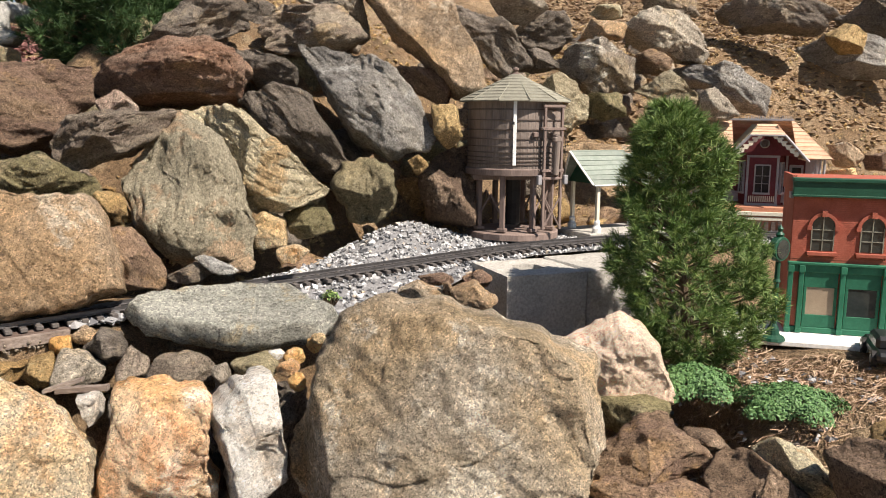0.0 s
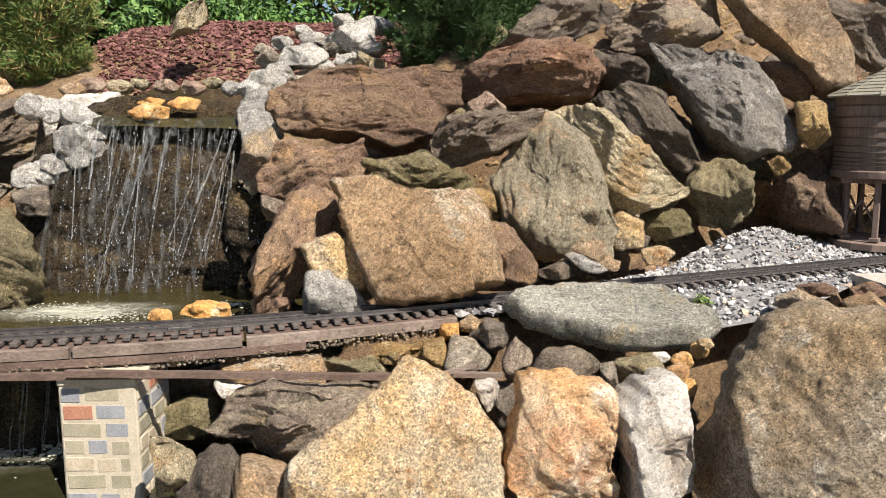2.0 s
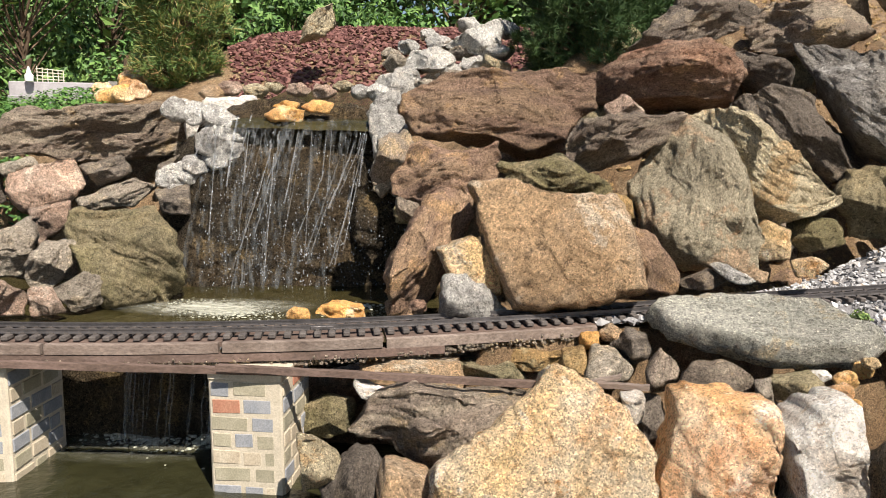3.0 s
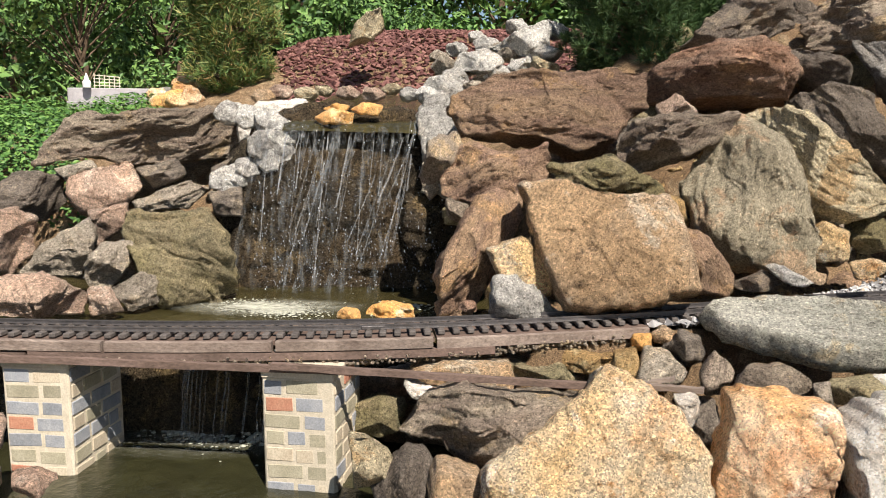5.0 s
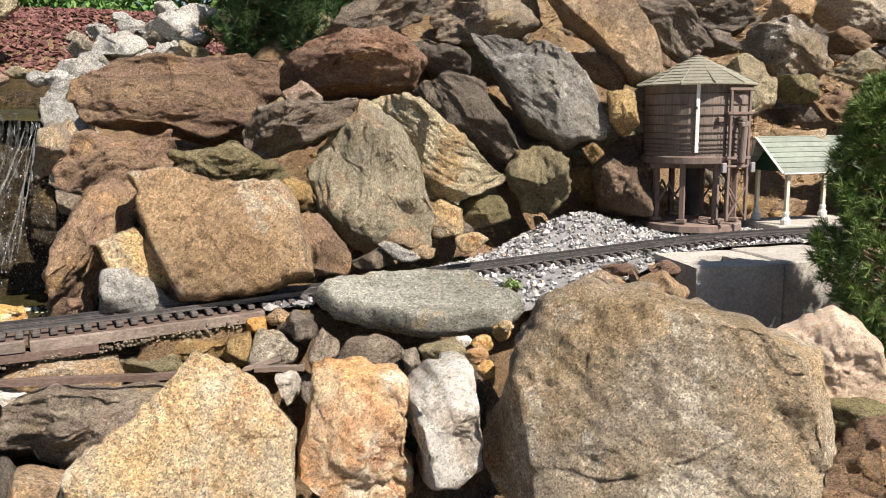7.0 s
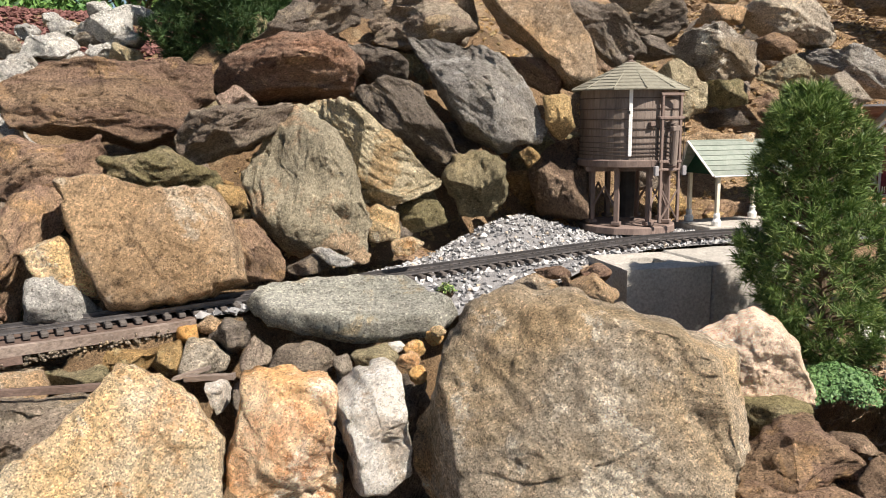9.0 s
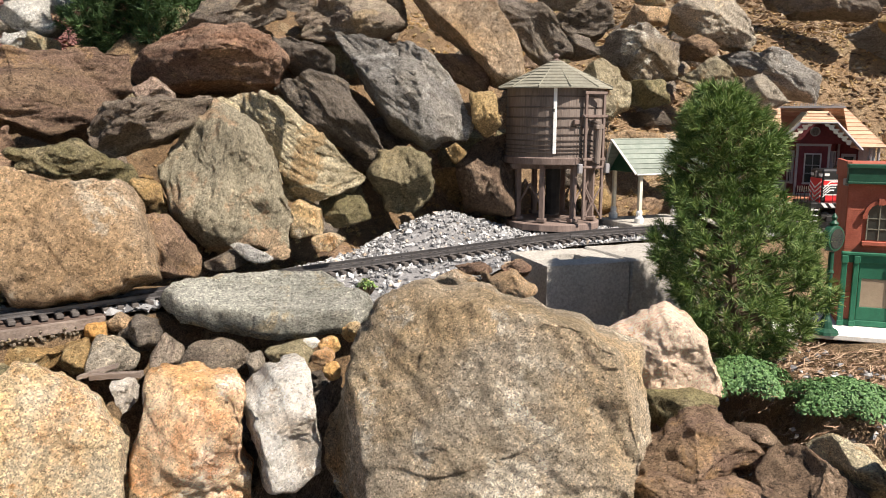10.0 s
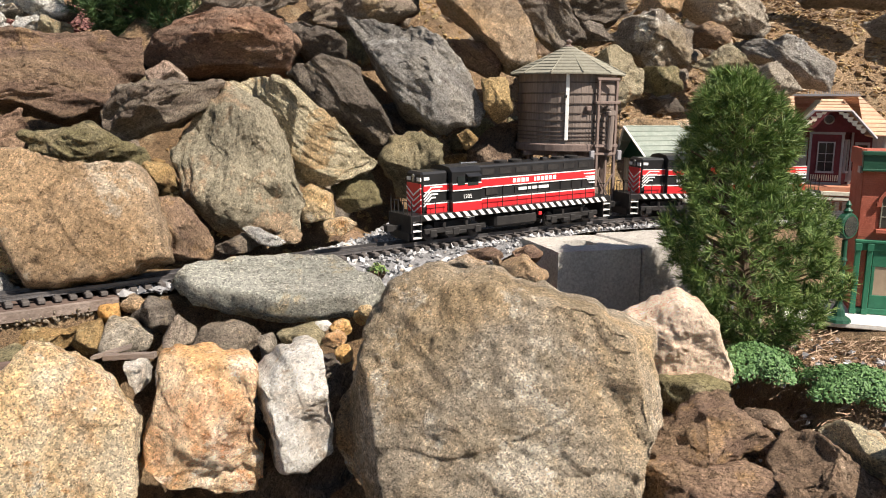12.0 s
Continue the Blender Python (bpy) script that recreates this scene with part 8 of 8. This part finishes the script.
conifer("dwarf_spruce", (0.56, 1.5, -0.165), 0.5, [(0, 0.07), (0.08, 0.12), (0.22, 0.168), (0.36, 0.155), (0.5, 0.125), (0.62, 0.1), (0.78, 0.086), (0.92, 0.072), (1.0, 0.03)], 1750, 3, SPRUCE, "bushy green dwarf spruce growing beside the store", length=0.0205, width=0.00075, needles=46, lean=(-0.065, 0.02))
conifer("dwarf_pine", (-0.84, 2.4, 0.43), 0.5, [(0, 0.14), (0.1, 0.23), (0.35, 0.27), (0.6, 0.265), (0.85, 0.2), (1.0, 0.06)], 3600, 9, PINE, "dense dark green dwarf pine above the rocks", length=0.028, width=0.0012, needles=34)


def mound(name, at, rx, ry, h, count, seed, mat, label, leaf=0.007, category="plant", flat=0.4):
    """A low cushion of small leaves on short stems."""
    rng = np.random.default_rng(seed)
    plant = empty(name, pose(*at), label, category)
    bm = bmesh.new()
    rr = random.Random(seed)
    for _ in range(60):
        a, r = rr.uniform(0, 6.28), math.sqrt(rr.random())
        rod(bm, (0.5 * rx * r * math.cos(a), 0.5 * ry * r * math.sin(a), -0.01), (rx * r * math.cos(a), ry * r * math.sin(a), h * (1 - r * r) * 0.9), 0.0011, 4)
    part("stems", bm, BARK, plant)
    a = rng.uniform(0, 2 * np.pi, count)
    r = np.sqrt(rng.uniform(0, 1, count))
    lump = 1 + 0.25 * np.sin(a * 5 + seed) * r
    p = np.stack([rx * r * lump * np.cos(a), ry * r * lump * np.sin(a), h * np.sqrt(np.maximum(0, 1 - r ** 2)) * rng.uniform(0.55, 1.08, count)], 1)
    nrm = p / np.array([rx, ry, h]) + rng.normal(0, 0.5, p.shape) + np.array([0, 0, flat])
    nrm /= np.linalg.norm(nrm, axis=1)[:, None]
    u = np.cross(nrm, rng.normal(0, 1, p.shape))
    u /= np.linalg.norm(u, axis=1)[:, None]
    w = np.cross(nrm, u)
    s = leaf * rng.uniform(0.6, 1.3, (count, 1))
    v = np.stack([p - u * s, p - w * s * 0.55, p + u * s + nrm * s * 0.3, p + w * s * 0.55], 1).reshape(-1, 3)
    ob = new("leaves", flat_mesh("leaves", v.tolist(), [(4 * k, 4 * k + 1, 4 * k + 2, 4 * k + 3) for k in range(count)], mat))
    ob.parent = plant
    return plant


mound("sedum_clump", (0.50, 1.335, -0.165), 0.075, 0.07, 0.045, 6000, 1, SEDUM, "low green sedum cushion beside the rocks", 0.0032)
mound("sedum_clump", (0.645, 1.265, -0.175), 0.085, 0.075, 0.04, 7000, 2, SEDUM, "low green sedum cushion on needle litter", 0.0032)
mound("weed_tuft", (-0.165, 1.56, -0.05), 0.018, 0.018, 0.02, 130, 3, SPRUCE, "small green weed tuft in the gravel", 0.004)
mound("weed_tuft", (-0.27, 1.74, -0.05), 0.03, 0.02, 0.015, 150, 4, SPRUCE, "small green weed tuft under the rocks", 0.004)
for k, (x, y, z, rx, ry, h) in enumerate(((-2.75, 1.75, 0.02, 0.5, 0.45, 0.36), (-3.4, 1.9, 0.05, 0.6, 0.5, 0.36), (-2.9, 2.35, 0.15, 0.5, 0.4, 0.28))):
    mound("hedge_shrub", (x, y, z), rx, ry, h, 20000, 30 + k, HEDGE, "light green low garden shrub behind the bank", 0.0095, "shrub", 0.9)


def tree(at, height, crown_r, seed, mat, label, leaf=0.07, count=5200, name="tree"):
    """A broad tree: tapered trunk, limbs and leaves in loose clumps."""
    rng = random.Random(seed)
    nr = np.random.default_rng(seed)
    t = empty(name, pose(*at), label, "tree")
    bm = bmesh.new()
    for k in range(5):
        rod(bm, (0, 0, height * 0.16 * k - 0.2), (0.02 * k, 0, height * 0.16 * (k + 1) - 0.2), height * 0.022 * (1 - k / 7), 9, height * 0.022 * (1 - (k + 1) / 7))
    part("trunk", bm, BARK, t)
    clumps = []
    bm = bmesh.new()
    for _ in range(46):
        a, h = rng.uniform(0, 6.28), rng.uniform(0.02, 1.0)
        r = crown_r * math.sqrt(max(0.05, 1 - (2 * h - 0.8) ** 2 * 0.5)) * rng.uniform(0.4, 1.0)
        c = (r * math.cos(a), r * math.sin(a), height * h)
        clumps.append((c, crown_r * rng.uniform(0.2, 0.36)))
        rod(bm, (0, 0, max(0.0, height * h * 0.6 - 0.1)), c, height * 0.006, 4, height * 0.002)
    tagged(part("branchwork", bm, BARK, t), kind="stuff")
    idx = nr.integers(0, len(clumps), count)
    c = np.array([q[0] for q in clumps])[idx]
    s = np.array([q[1] for q in clumps])[idx][:, None]
    d = nr.normal(0, 1, (count, 3))
    d /= np.linalg.norm(d, axis=1)[:, None]
    p = c + d * s * nr.uniform(0.55, 1.1, (count, 1))
    nrm = d + nr.normal(0, 0.5, d.shape) + np.array([0, 0, 0.3])
    nrm /= np.linalg.norm(nrm, axis=1)[:, None]
    u = np.cross(nrm, nr.normal(0, 1, d.shape))
    u /= np.linalg.norm(u, axis=1)[:, None]
    w = np.cross(nrm, u)
    l = leaf * nr.uniform(0.6, 1.3, (count, 1))
    v = np.stack([p - u * l, p - w * l * 0.5, p + u * l - nrm * l * 0.25, p + w * l * 0.5], 1).reshape(-1, 3)
    ob = new("crown", flat_mesh("crown", v.tolist(), [(4 * k, 4 * k + 1, 4 * k + 2, 4 * k + 3) for k in range(count)], mat))
    ob.parent = t
    return t


def on_ground(az, dist, sink=0.03):
    x, y = -0.3 + dist * math.sin(radians(az)), -0.05 + dist * math.cos(radians(az))
    return (x, y, ground_z(x, y) - sink)


for k, (az, dist, h, r) in enumerate(((-62, 7.0, 3.2, 1.5), (-55, 6.4, 3.0, 1.2), (-51, 8.0, 3.6, 1.5), (-46, 7.2, 3.2, 1.3), (-42, 8.5, 3.8, 1.5), (-37, 7.5, 3.2, 1.2), (-33, 8.5, 3.6, 1.4), (-28, 9.0, 3.8, 1.6), (-23, 8.5, 3.4, 1.4), (-17, 9.5, 3.6, 1.6), (-58, 10.0, 4.5, 2.0), (-48, 10.5, 4.6, 2.0), (-38, 11.0, 4.6, 2.0))):
    x, y = -0.3 + dist * math.sin(radians(az)), dist * math.cos(radians(az))
    tree((x, y, 0.1), h, r, 100 + k, FOREST, "dark green leafy tree behind the garden", 0.05 if dist < 9.5 else 0.08, 7000)
for k, (az, dist, h, r) in enumerate(((-34.0, 5.2, 0.75, 0.33), (-46, 5.6, 1.1, 0.5), (-30.0, 5.6, 0.7, 0.4), (-26, 5.2, 0.55, 0.4), (-51, 4.9, 1.0, 0.5))):
    x, y = -0.3 + dist * math.sin(radians(az)), dist * math.cos(radians(az))
    tree((x, y, 0.38), h, r, 140 + k, FOREST if k != 3 else HEDGE, "dark green evergreen shrub behind the mulch bed", 0.022, 6000, "evergreen_shrub")
conifer("golden_conifer", on_ground(-41.3, 3.35), 0.72, [(0, 0.06), (0.1, 0.15), (0.3, 0.19), (0.55, 0.15), (0.8, 0.09), (1.0, 0.02)], 3000, 21, CYPRESS, "browning yellow-green conifer on the mulch slope", length=0.035, width=0.002, needles=12)


# ---------------------------------------------------------------- loose ground cover
def crumbs(name, places, sizes, mat, label, category, seed, flat=0.7):
    """Many small angular stones in one mesh."""
    rng = np.random.default_rng(seed)
    base = np.array([(1, 0, 0), (-1, 0, 0), (0, 1, 0), (0, -1, 0), (0, 0, 1), (0, 0, -1)], float)
    tri = np.array([(0, 2, 4), (2, 1, 4), (1, 3, 4), (3, 0, 4), (2, 0, 5), (1, 2, 5), (3, 1, 5), (0, 3, 5)])
    n = len(places)
    p = np.array(places)
    v = base[None] * rng.uniform(0.55, 1.25, (n, 6, 1)) + rng.normal(0, 0.22, (n, 6, 3))
    a, b = rng.uniform(0, 6.28, n), rng.uniform(-0.9, 0.9, n)
    ca, sa, cb, sb = np.cos(a), np.sin(a), np.cos(b), np.sin(b)
    z = np.zeros(n)
    o = np.ones(n)
    ra = np.stack([np.stack([ca, -sa, z], 1), np.stack([sa, ca, z], 1), np.stack([z, z, o], 1)], 1)
    rb = np.stack([np.stack([o, z, z], 1), np.stack([z, cb, -sb], 1), np.stack([z, sb, cb], 1)], 1)
    v = np.einsum("nij,nkj->nki", ra @ rb, v * np.array([1, 0.8, flat])) * np.array(sizes)[:, None, None] + p[:, None]
    f = (tri[None] + 6 * np.arange(n)[:, None, None]).reshape(-1, 3)
    return tagged(new(name, flat_mesh(name, v.reshape(-1, 3).tolist(), f.tolist(), mat)), label, category, kind="stuff")


def scatter_gravel():
    rng = random.Random(77)
    places, sizes = [], []
    while len(places) < 11000:
        x = rng.uniform(-0.6, 1.7)
        ty, tz = track_y(x), track_z(x)
        back = lerp(x, [-0.75, -0.45, -0.3, -0.1, 0.1, 0.5, 1.7], [0.06, 0.07, 0.16, 0.36, 0.32, 0.2, 0.12])
        fore = lerp(x, [-0.75, -0.3, -0.18, 0.0, 0.15, 0.3, 1.7], [0.055, 0.06, 0.2, 0.18, 0.1, 0.06, 0.09])
        o = rng.uniform(-fore, back)
        y = ty + o
        heap = 0.07 * math.exp(-((x + 0.03) ** 2 / 0.02 + (o - 0.27) ** 2 / 0.012))
        z = tz - 0.019 + heap - max(0, -o - 0.07) * 0.35 + rng.uniform(-0.003, 0.002)
        if abs(o) < 0.045:
            z = tz - 0.0185 + rng.uniform(-0.003, 0.0015)
        places.append((x, y, z))
        sizes.append(rng.uniform(0.0035, 0.0085) if rng.random() < 0.85 else rng.uniform(0.008, 0.012))
    crumbs("gravel", places, sizes, GRAVEL, "grey and white crushed stone ballast along the track", "gravel", 5)
    # bed under the loose stones
    bm = bmesh.new()
    rows = []
    for k in range(90):
        x = -0.62 + 2.34 * k / 89
        ty, tz = track_y(x), track_z(x)
        back = lerp(x, [-0.75, -0.45, -0.3, -0.1, 0.1, 0.5, 1.7], [0.06, 0.07, 0.16, 0.38, 0.34, 0.22, 0.14])
        fore = lerp(x, [-0.75, -0.3, -0.18, 0.0, 0.15, 0.3, 1.7], [0.055, 0.06, 0.21, 0.19, 0.1, 0.06, 0.1])
        row = []
        for j in range(17):
            o = -fore + (back + fore) * j / 16
            heap = 0.07 * math.exp(-((x + 0.03) ** 2 / 0.02 + (o - 0.27) ** 2 / 0.012))
            row.append(bm.verts.new((x, ty + o, tz - 0.0225 + heap - max(0, -o - 0.07) * 0.35)))
        rows.append(row)
    for a, b in zip(rows, rows[1:]):
        for j in range(16):
            bm.faces.new((a[j], b[j], b[j + 1], a[j + 1]))
    tagged(part("gravel_bed", bm, GRAVELBED, smooth=True), "grey gravel bed under the track", "gravel bed", kind="structure")


scatter_gravel()


def scatter_area(name, inside, count, size, mat, label, category, seed, lift=0.0, flat=0.6, box_=(-3, 3, 0, 5)):
    rng = random.Random(seed)
    places, sizes = [], []
    tries = 0
    while len(places) < count and tries < count * 30:
        tries += 1
        x, y = rng.uniform(box_[0], box_[1]), rng.uniform(box_[2], box_[3])
        if inside(x, y):
            places.append((x, y, ground_z(x, y) + lift))
            sizes.append(size * rng.uniform(0.5, 1.4))
    return crumbs(name, places, sizes, mat, label, category, seed, flat)


def back_of(x, y):
    return y - lerp(x, FOOT_X, FOOT_Y)


def in_mulch(x, y):
    return math.degrees(math.atan2(x + 0.3, y)) > -38.5 and 0.62 < back_of(x, y) < 3.2 and x < -1.05 - 0.1 * noise.noise(Vector((x * 3, y * 3, 0))) and not (back_of(x, y) < 0.95 and -1.75 < x < -1.2)


scatter_area("red_mulch", in_mulch, 17000, 0.015, MULCH, "dark red lava rock mulch on the slope", "mulch", 12, 0.006, 0.5, (-3.2, -0.9, 1.6, 4.8))
scatter_area("earth_crumbs", lambda x, y: 0.0 < back_of(x, y) < 1.2 and -0.8 < x < 2.0, 5000, 0.009, ROCKS["ochre"], "ochre earth crumbs and chips between the rocks", "earth", 13, 0.002, 0.7, (-0.9, 2.0, 1.4, 3.9))
scatter_area("small_stones", lambda x, y: 0.42 < x and y < track_y(x) - 0.08 and not (x > 0.72 and y > 1.42), 700, 0.008, GRAVEL, "grey stones scattered on the needle litter", "gravel", 14, 0.004, 0.7, (0.42, 1.4, 0.9, 1.95))


def litter(name, inside, count, length, mat, label, seed, box_, lift=0.003):
    """Dry needles and stalks lying about."""
    rng = random.Random(seed)
    verts, faces = [], []
    while len(faces) < count:
        x, y = rng.uniform(box_[0], box_[1]), rng.uniform(box_[2], box_[3])
        if not inside(x, y):
            continue
        a, l, w = rng.uniform(0, 3.14), length * rng.uniform(0.4, 1.3), rng.uniform(0.0003, 0.0006) * (1 + length * 12)
        z = ground_z(x, y) + lift + rng.uniform(0, 0.008)
        t = rng.uniform(-0.35, 0.35) * l
        dx, dy = l * math.cos(a) / 2, l * math.sin(a) / 2
        px, py = -math.sin(a) * w, math.cos(a) * w
        k = len(verts)
        verts += [(x - dx - px, y - dy - py, z - t / 2), (x + dx - px, y + dy - py, z + t / 2), (x + dx + px, y + dy + py, z + t / 2 + w), (x - dx + px, y - dy + py, z - t / 2 + w)]
        faces.append((k, k + 1, k + 2, k + 3))
    tagged(new(name, flat_mesh(name, verts, faces, mat)), label, "litter", kind="stuff")


litter("needle_litter", lambda x, y: y < track_y(x) - 0.07 and not (x > 0.74 and y > 1.5), 19000, 0.026, LITTER, "brown dry needles covering the ground", 15, (0.42, 1.5, 0.85, 1.95))
LEAF = island_material("fallen_leaves", [(0.0, (0.08, 0.05, 0.032)), (0.4, (0.2, 0.135, 0.085)), (0.8, (0.36, 0.26, 0.16)), (1.0, (0.5, 0.4, 0.27))])
scatter_area("leaf_litter", lambda x, y: back_of(x, y) > 0.3 and x > 0.5 + 0.1 * noise.noise(Vector((x * 3, y * 3, 1))), 9000, 0.016, LEAF, "brown fallen leaves and twigs on the hillside", "litter", 18, 0.004, 0.25, (0.4, 3.0, 2.6, 5.2))
litter("dry_straw", lambda x, y: back_of(x, y) > 0.35 and x > 0.45, 17000, 0.05, STRAW, "dry straw and leaves on the hillside", 16, (0.4, 3.4, 2.6, 5.6), 0.006)
litter("dry_straw", lambda x, y: back_of(x, y) > 0.1 and -0.2 < x < 1.2, 1200, 0.04, LITTER, "brown needles between the upper rocks", 17, (-0.2, 1.2, 2.2, 3.0), 0.004)


# ---------------------------------------------------------------- garden things in the distance
def build_garden_trough():
    x, y, z = on_ground(-48.6, 4.1, 0.0)
    g = empty("garden_trough", pose(x, y, z + 0.02, 0, 0, 44), "grey and white garden trough among shrubs", "garden trough")
    part("trough_back", boxes(((-0.22, 0.09, 0.0), (0.22, 0.11, 0.11)), bevel=0.004), STATIONGREY, g)
    part("trough_front", boxes(((-0.2, -0.11, 0.0), (0.24, -0.09, 0.04)), bevel=0.004), STATIONGREY, g)
    part("trough_floor", boxes(((-0.2, -0.09, 0.0), (0.22, 0.09, 0.015))), STATIONGREY, g)
    for a, b in ((-0.24, -0.2), (0.2, 0.24)):
        bm = bmesh.new()
        prism(bm, [(-0.11, 0.0), (0.11, 0.0), (0.11, 0.12), (-0.02, 0.07)], a, b)
        part("trough_end", bm, CONCRETE, g, "white end board").matrix_basis = pose(0, 0, 0, 0, 0, 90) if a < 0 else pose(0.44, 0, 0, 0, 0, 90)
    bm = bmesh.new()
    for k in range(6):
        rod(bm, (-0.1 + 0.022 * k, 0.1, 0.11), (-0.1 + 0.022 * k, 0.1, 0.18 - 0.004 * k), 0.0018, 5)
    for k in range(4):
        rod(bm, (-0.105, 0.1, 0.122 + 0.016 * k), (0.015, 0.1, 0.119 + 0.014 * k), 0.0018, 5)
    part("trellis", bm, CREAM, g, "small cream lattice trellis")
    bm = bmesh.new()
    lathe(bm, [(0.018, 0.11), (0.02, 0.135), (0.012, 0.145), (0.008, 0.16), (0.003, 0.175)], 12, Matrix.Translation((-0.13, 0.06, 0)))
    ob = part("lantern", bm, WHITE)
    ob.matrix_basis = pose(x, y, z + 0.02, 0, 0, 44)
    tagged(ob, "small white lantern standing on the trough", "lantern")
    for k, (az, d) in enumerate(((-44.6, 3.9), (-43.9, 3.8))):
        px, py, pz = on_ground(az, d, 0.0)
        ob = part("log", rods(((0, 0, -0.02), (0.02, 0, 0.12 + 0.02 * k), 0.022), n=10), BARK)
        ob.matrix_basis = pose(px, py, pz, 0, 10 * k, 20 * k)
        tagged(ob, "short brown log post in the shrub border", "log")
    rng = random.Random(66)
    for k in range(16):
        px, py, pz = on_ground(-46.2 + 4.2 * rng.random(), rng.uniform(3.2, 3.7), 0.0)
        n, r = 6, rng.uniform(0.035, 0.06)
        outline = [(r * rng.uniform(0.8, 1.2) * math.cos(6.283 * j / n), r * rng.uniform(0.6, 0.8) * math.sin(6.283 * j / n)) for j in range(n)]
        kind = rng.choice(("orange", "tanlight", "orangewhite"))
        ob = new("rock", stone_mesh("rock", outline, r * 1.3, 1400 + k, kind, 0.5))
        ob.matrix_basis = pose(px, py, pz + r * 0.4, -20, 0, 45)
        tagged(ob, ROCK_LABEL[kind], "rock", "edging stones of the mulch bed")


build_garden_trough()


def build_bird_house():
    x, y, z = on_ground(-57.0, 4.6, 0.0)
    g = empty("bird_house", pose(x, y, z, 0, 0, 50), "small bird house with red roof on a post", "bird house")
    part("post", rods(((0, 0, -0.05), (0, 0, 0.16), 0.012), n=8), BARK, g)
    part("box", boxes(((-0.07, -0.07, 0.16), (0.07, 0.07, 0.27)), bevel=0.004), OLDWOOD, g)
    bm = bmesh.new()
    prism(bm, [(-0.1, 0.265), (0.1, 0.265), (0.02, 0.33), (-0.02, 0.33)], -0.09, 0.09)
    part("roof", bm, PLATFORM, g, "faded red roof")


build_bird_house()


# ---------------------------------------------------------------- movement
def train_pose(s):
    """Pose of a locomotive whose middle is s metres along the line, nose towards the line's start."""
    a, _ = on_track(s - 0.178)
    b, _ = on_track(s + 0.178)
    d = a - b
    yaw = math.degrees(math.atan2(d.y, d.x))
    pitch = -math.degrees(math.atan2(d.z, math.hypot(d.x, d.y)))
    m = (a + b) / 2
    return pose(m.x, m.y, m.z, 0, 0, yaw) @ pose(0, 0, 0, 0, pitch, 0)


def motions():
    end_nose = s_at(-0.12) - 0.038
    for loco, gap in ((LOCO_A, 0.304), (LOCO_B, 0.951)):
        rows = []
        for k in range(49):
            t = k * 0.25
            d = 12.0 - t                                    # the train slows gently
            run = 0.55 * d + 0.03 * d * d if d < 2 else 1.22 + 0.67 * (d - 2)
            rows.append((t, train_pose(min(end_nose + gap + run, RUN[-1] - 0.2))))
        walk(loco, rows)
    rng = random.Random(31)
    for ob in FALLING:
        rows = []
        for k in range(49):
            rows.append((k * 0.25, pose(rng.uniform(-0.004, 0.004), rng.uniform(-0.002, 0.002), rng.uniform(-0.014, 0.006))))
        walk(ob, rows)
    for ob in (FOAM_HIGH, FOAM_LOW):
        walk(ob, [(k * 0.5, pose(rng.uniform(-0.008, 0.008), rng.uniform(-0.006, 0.006), rng.uniform(-0.001, 0.0015))) for k in range(25)])


motions()
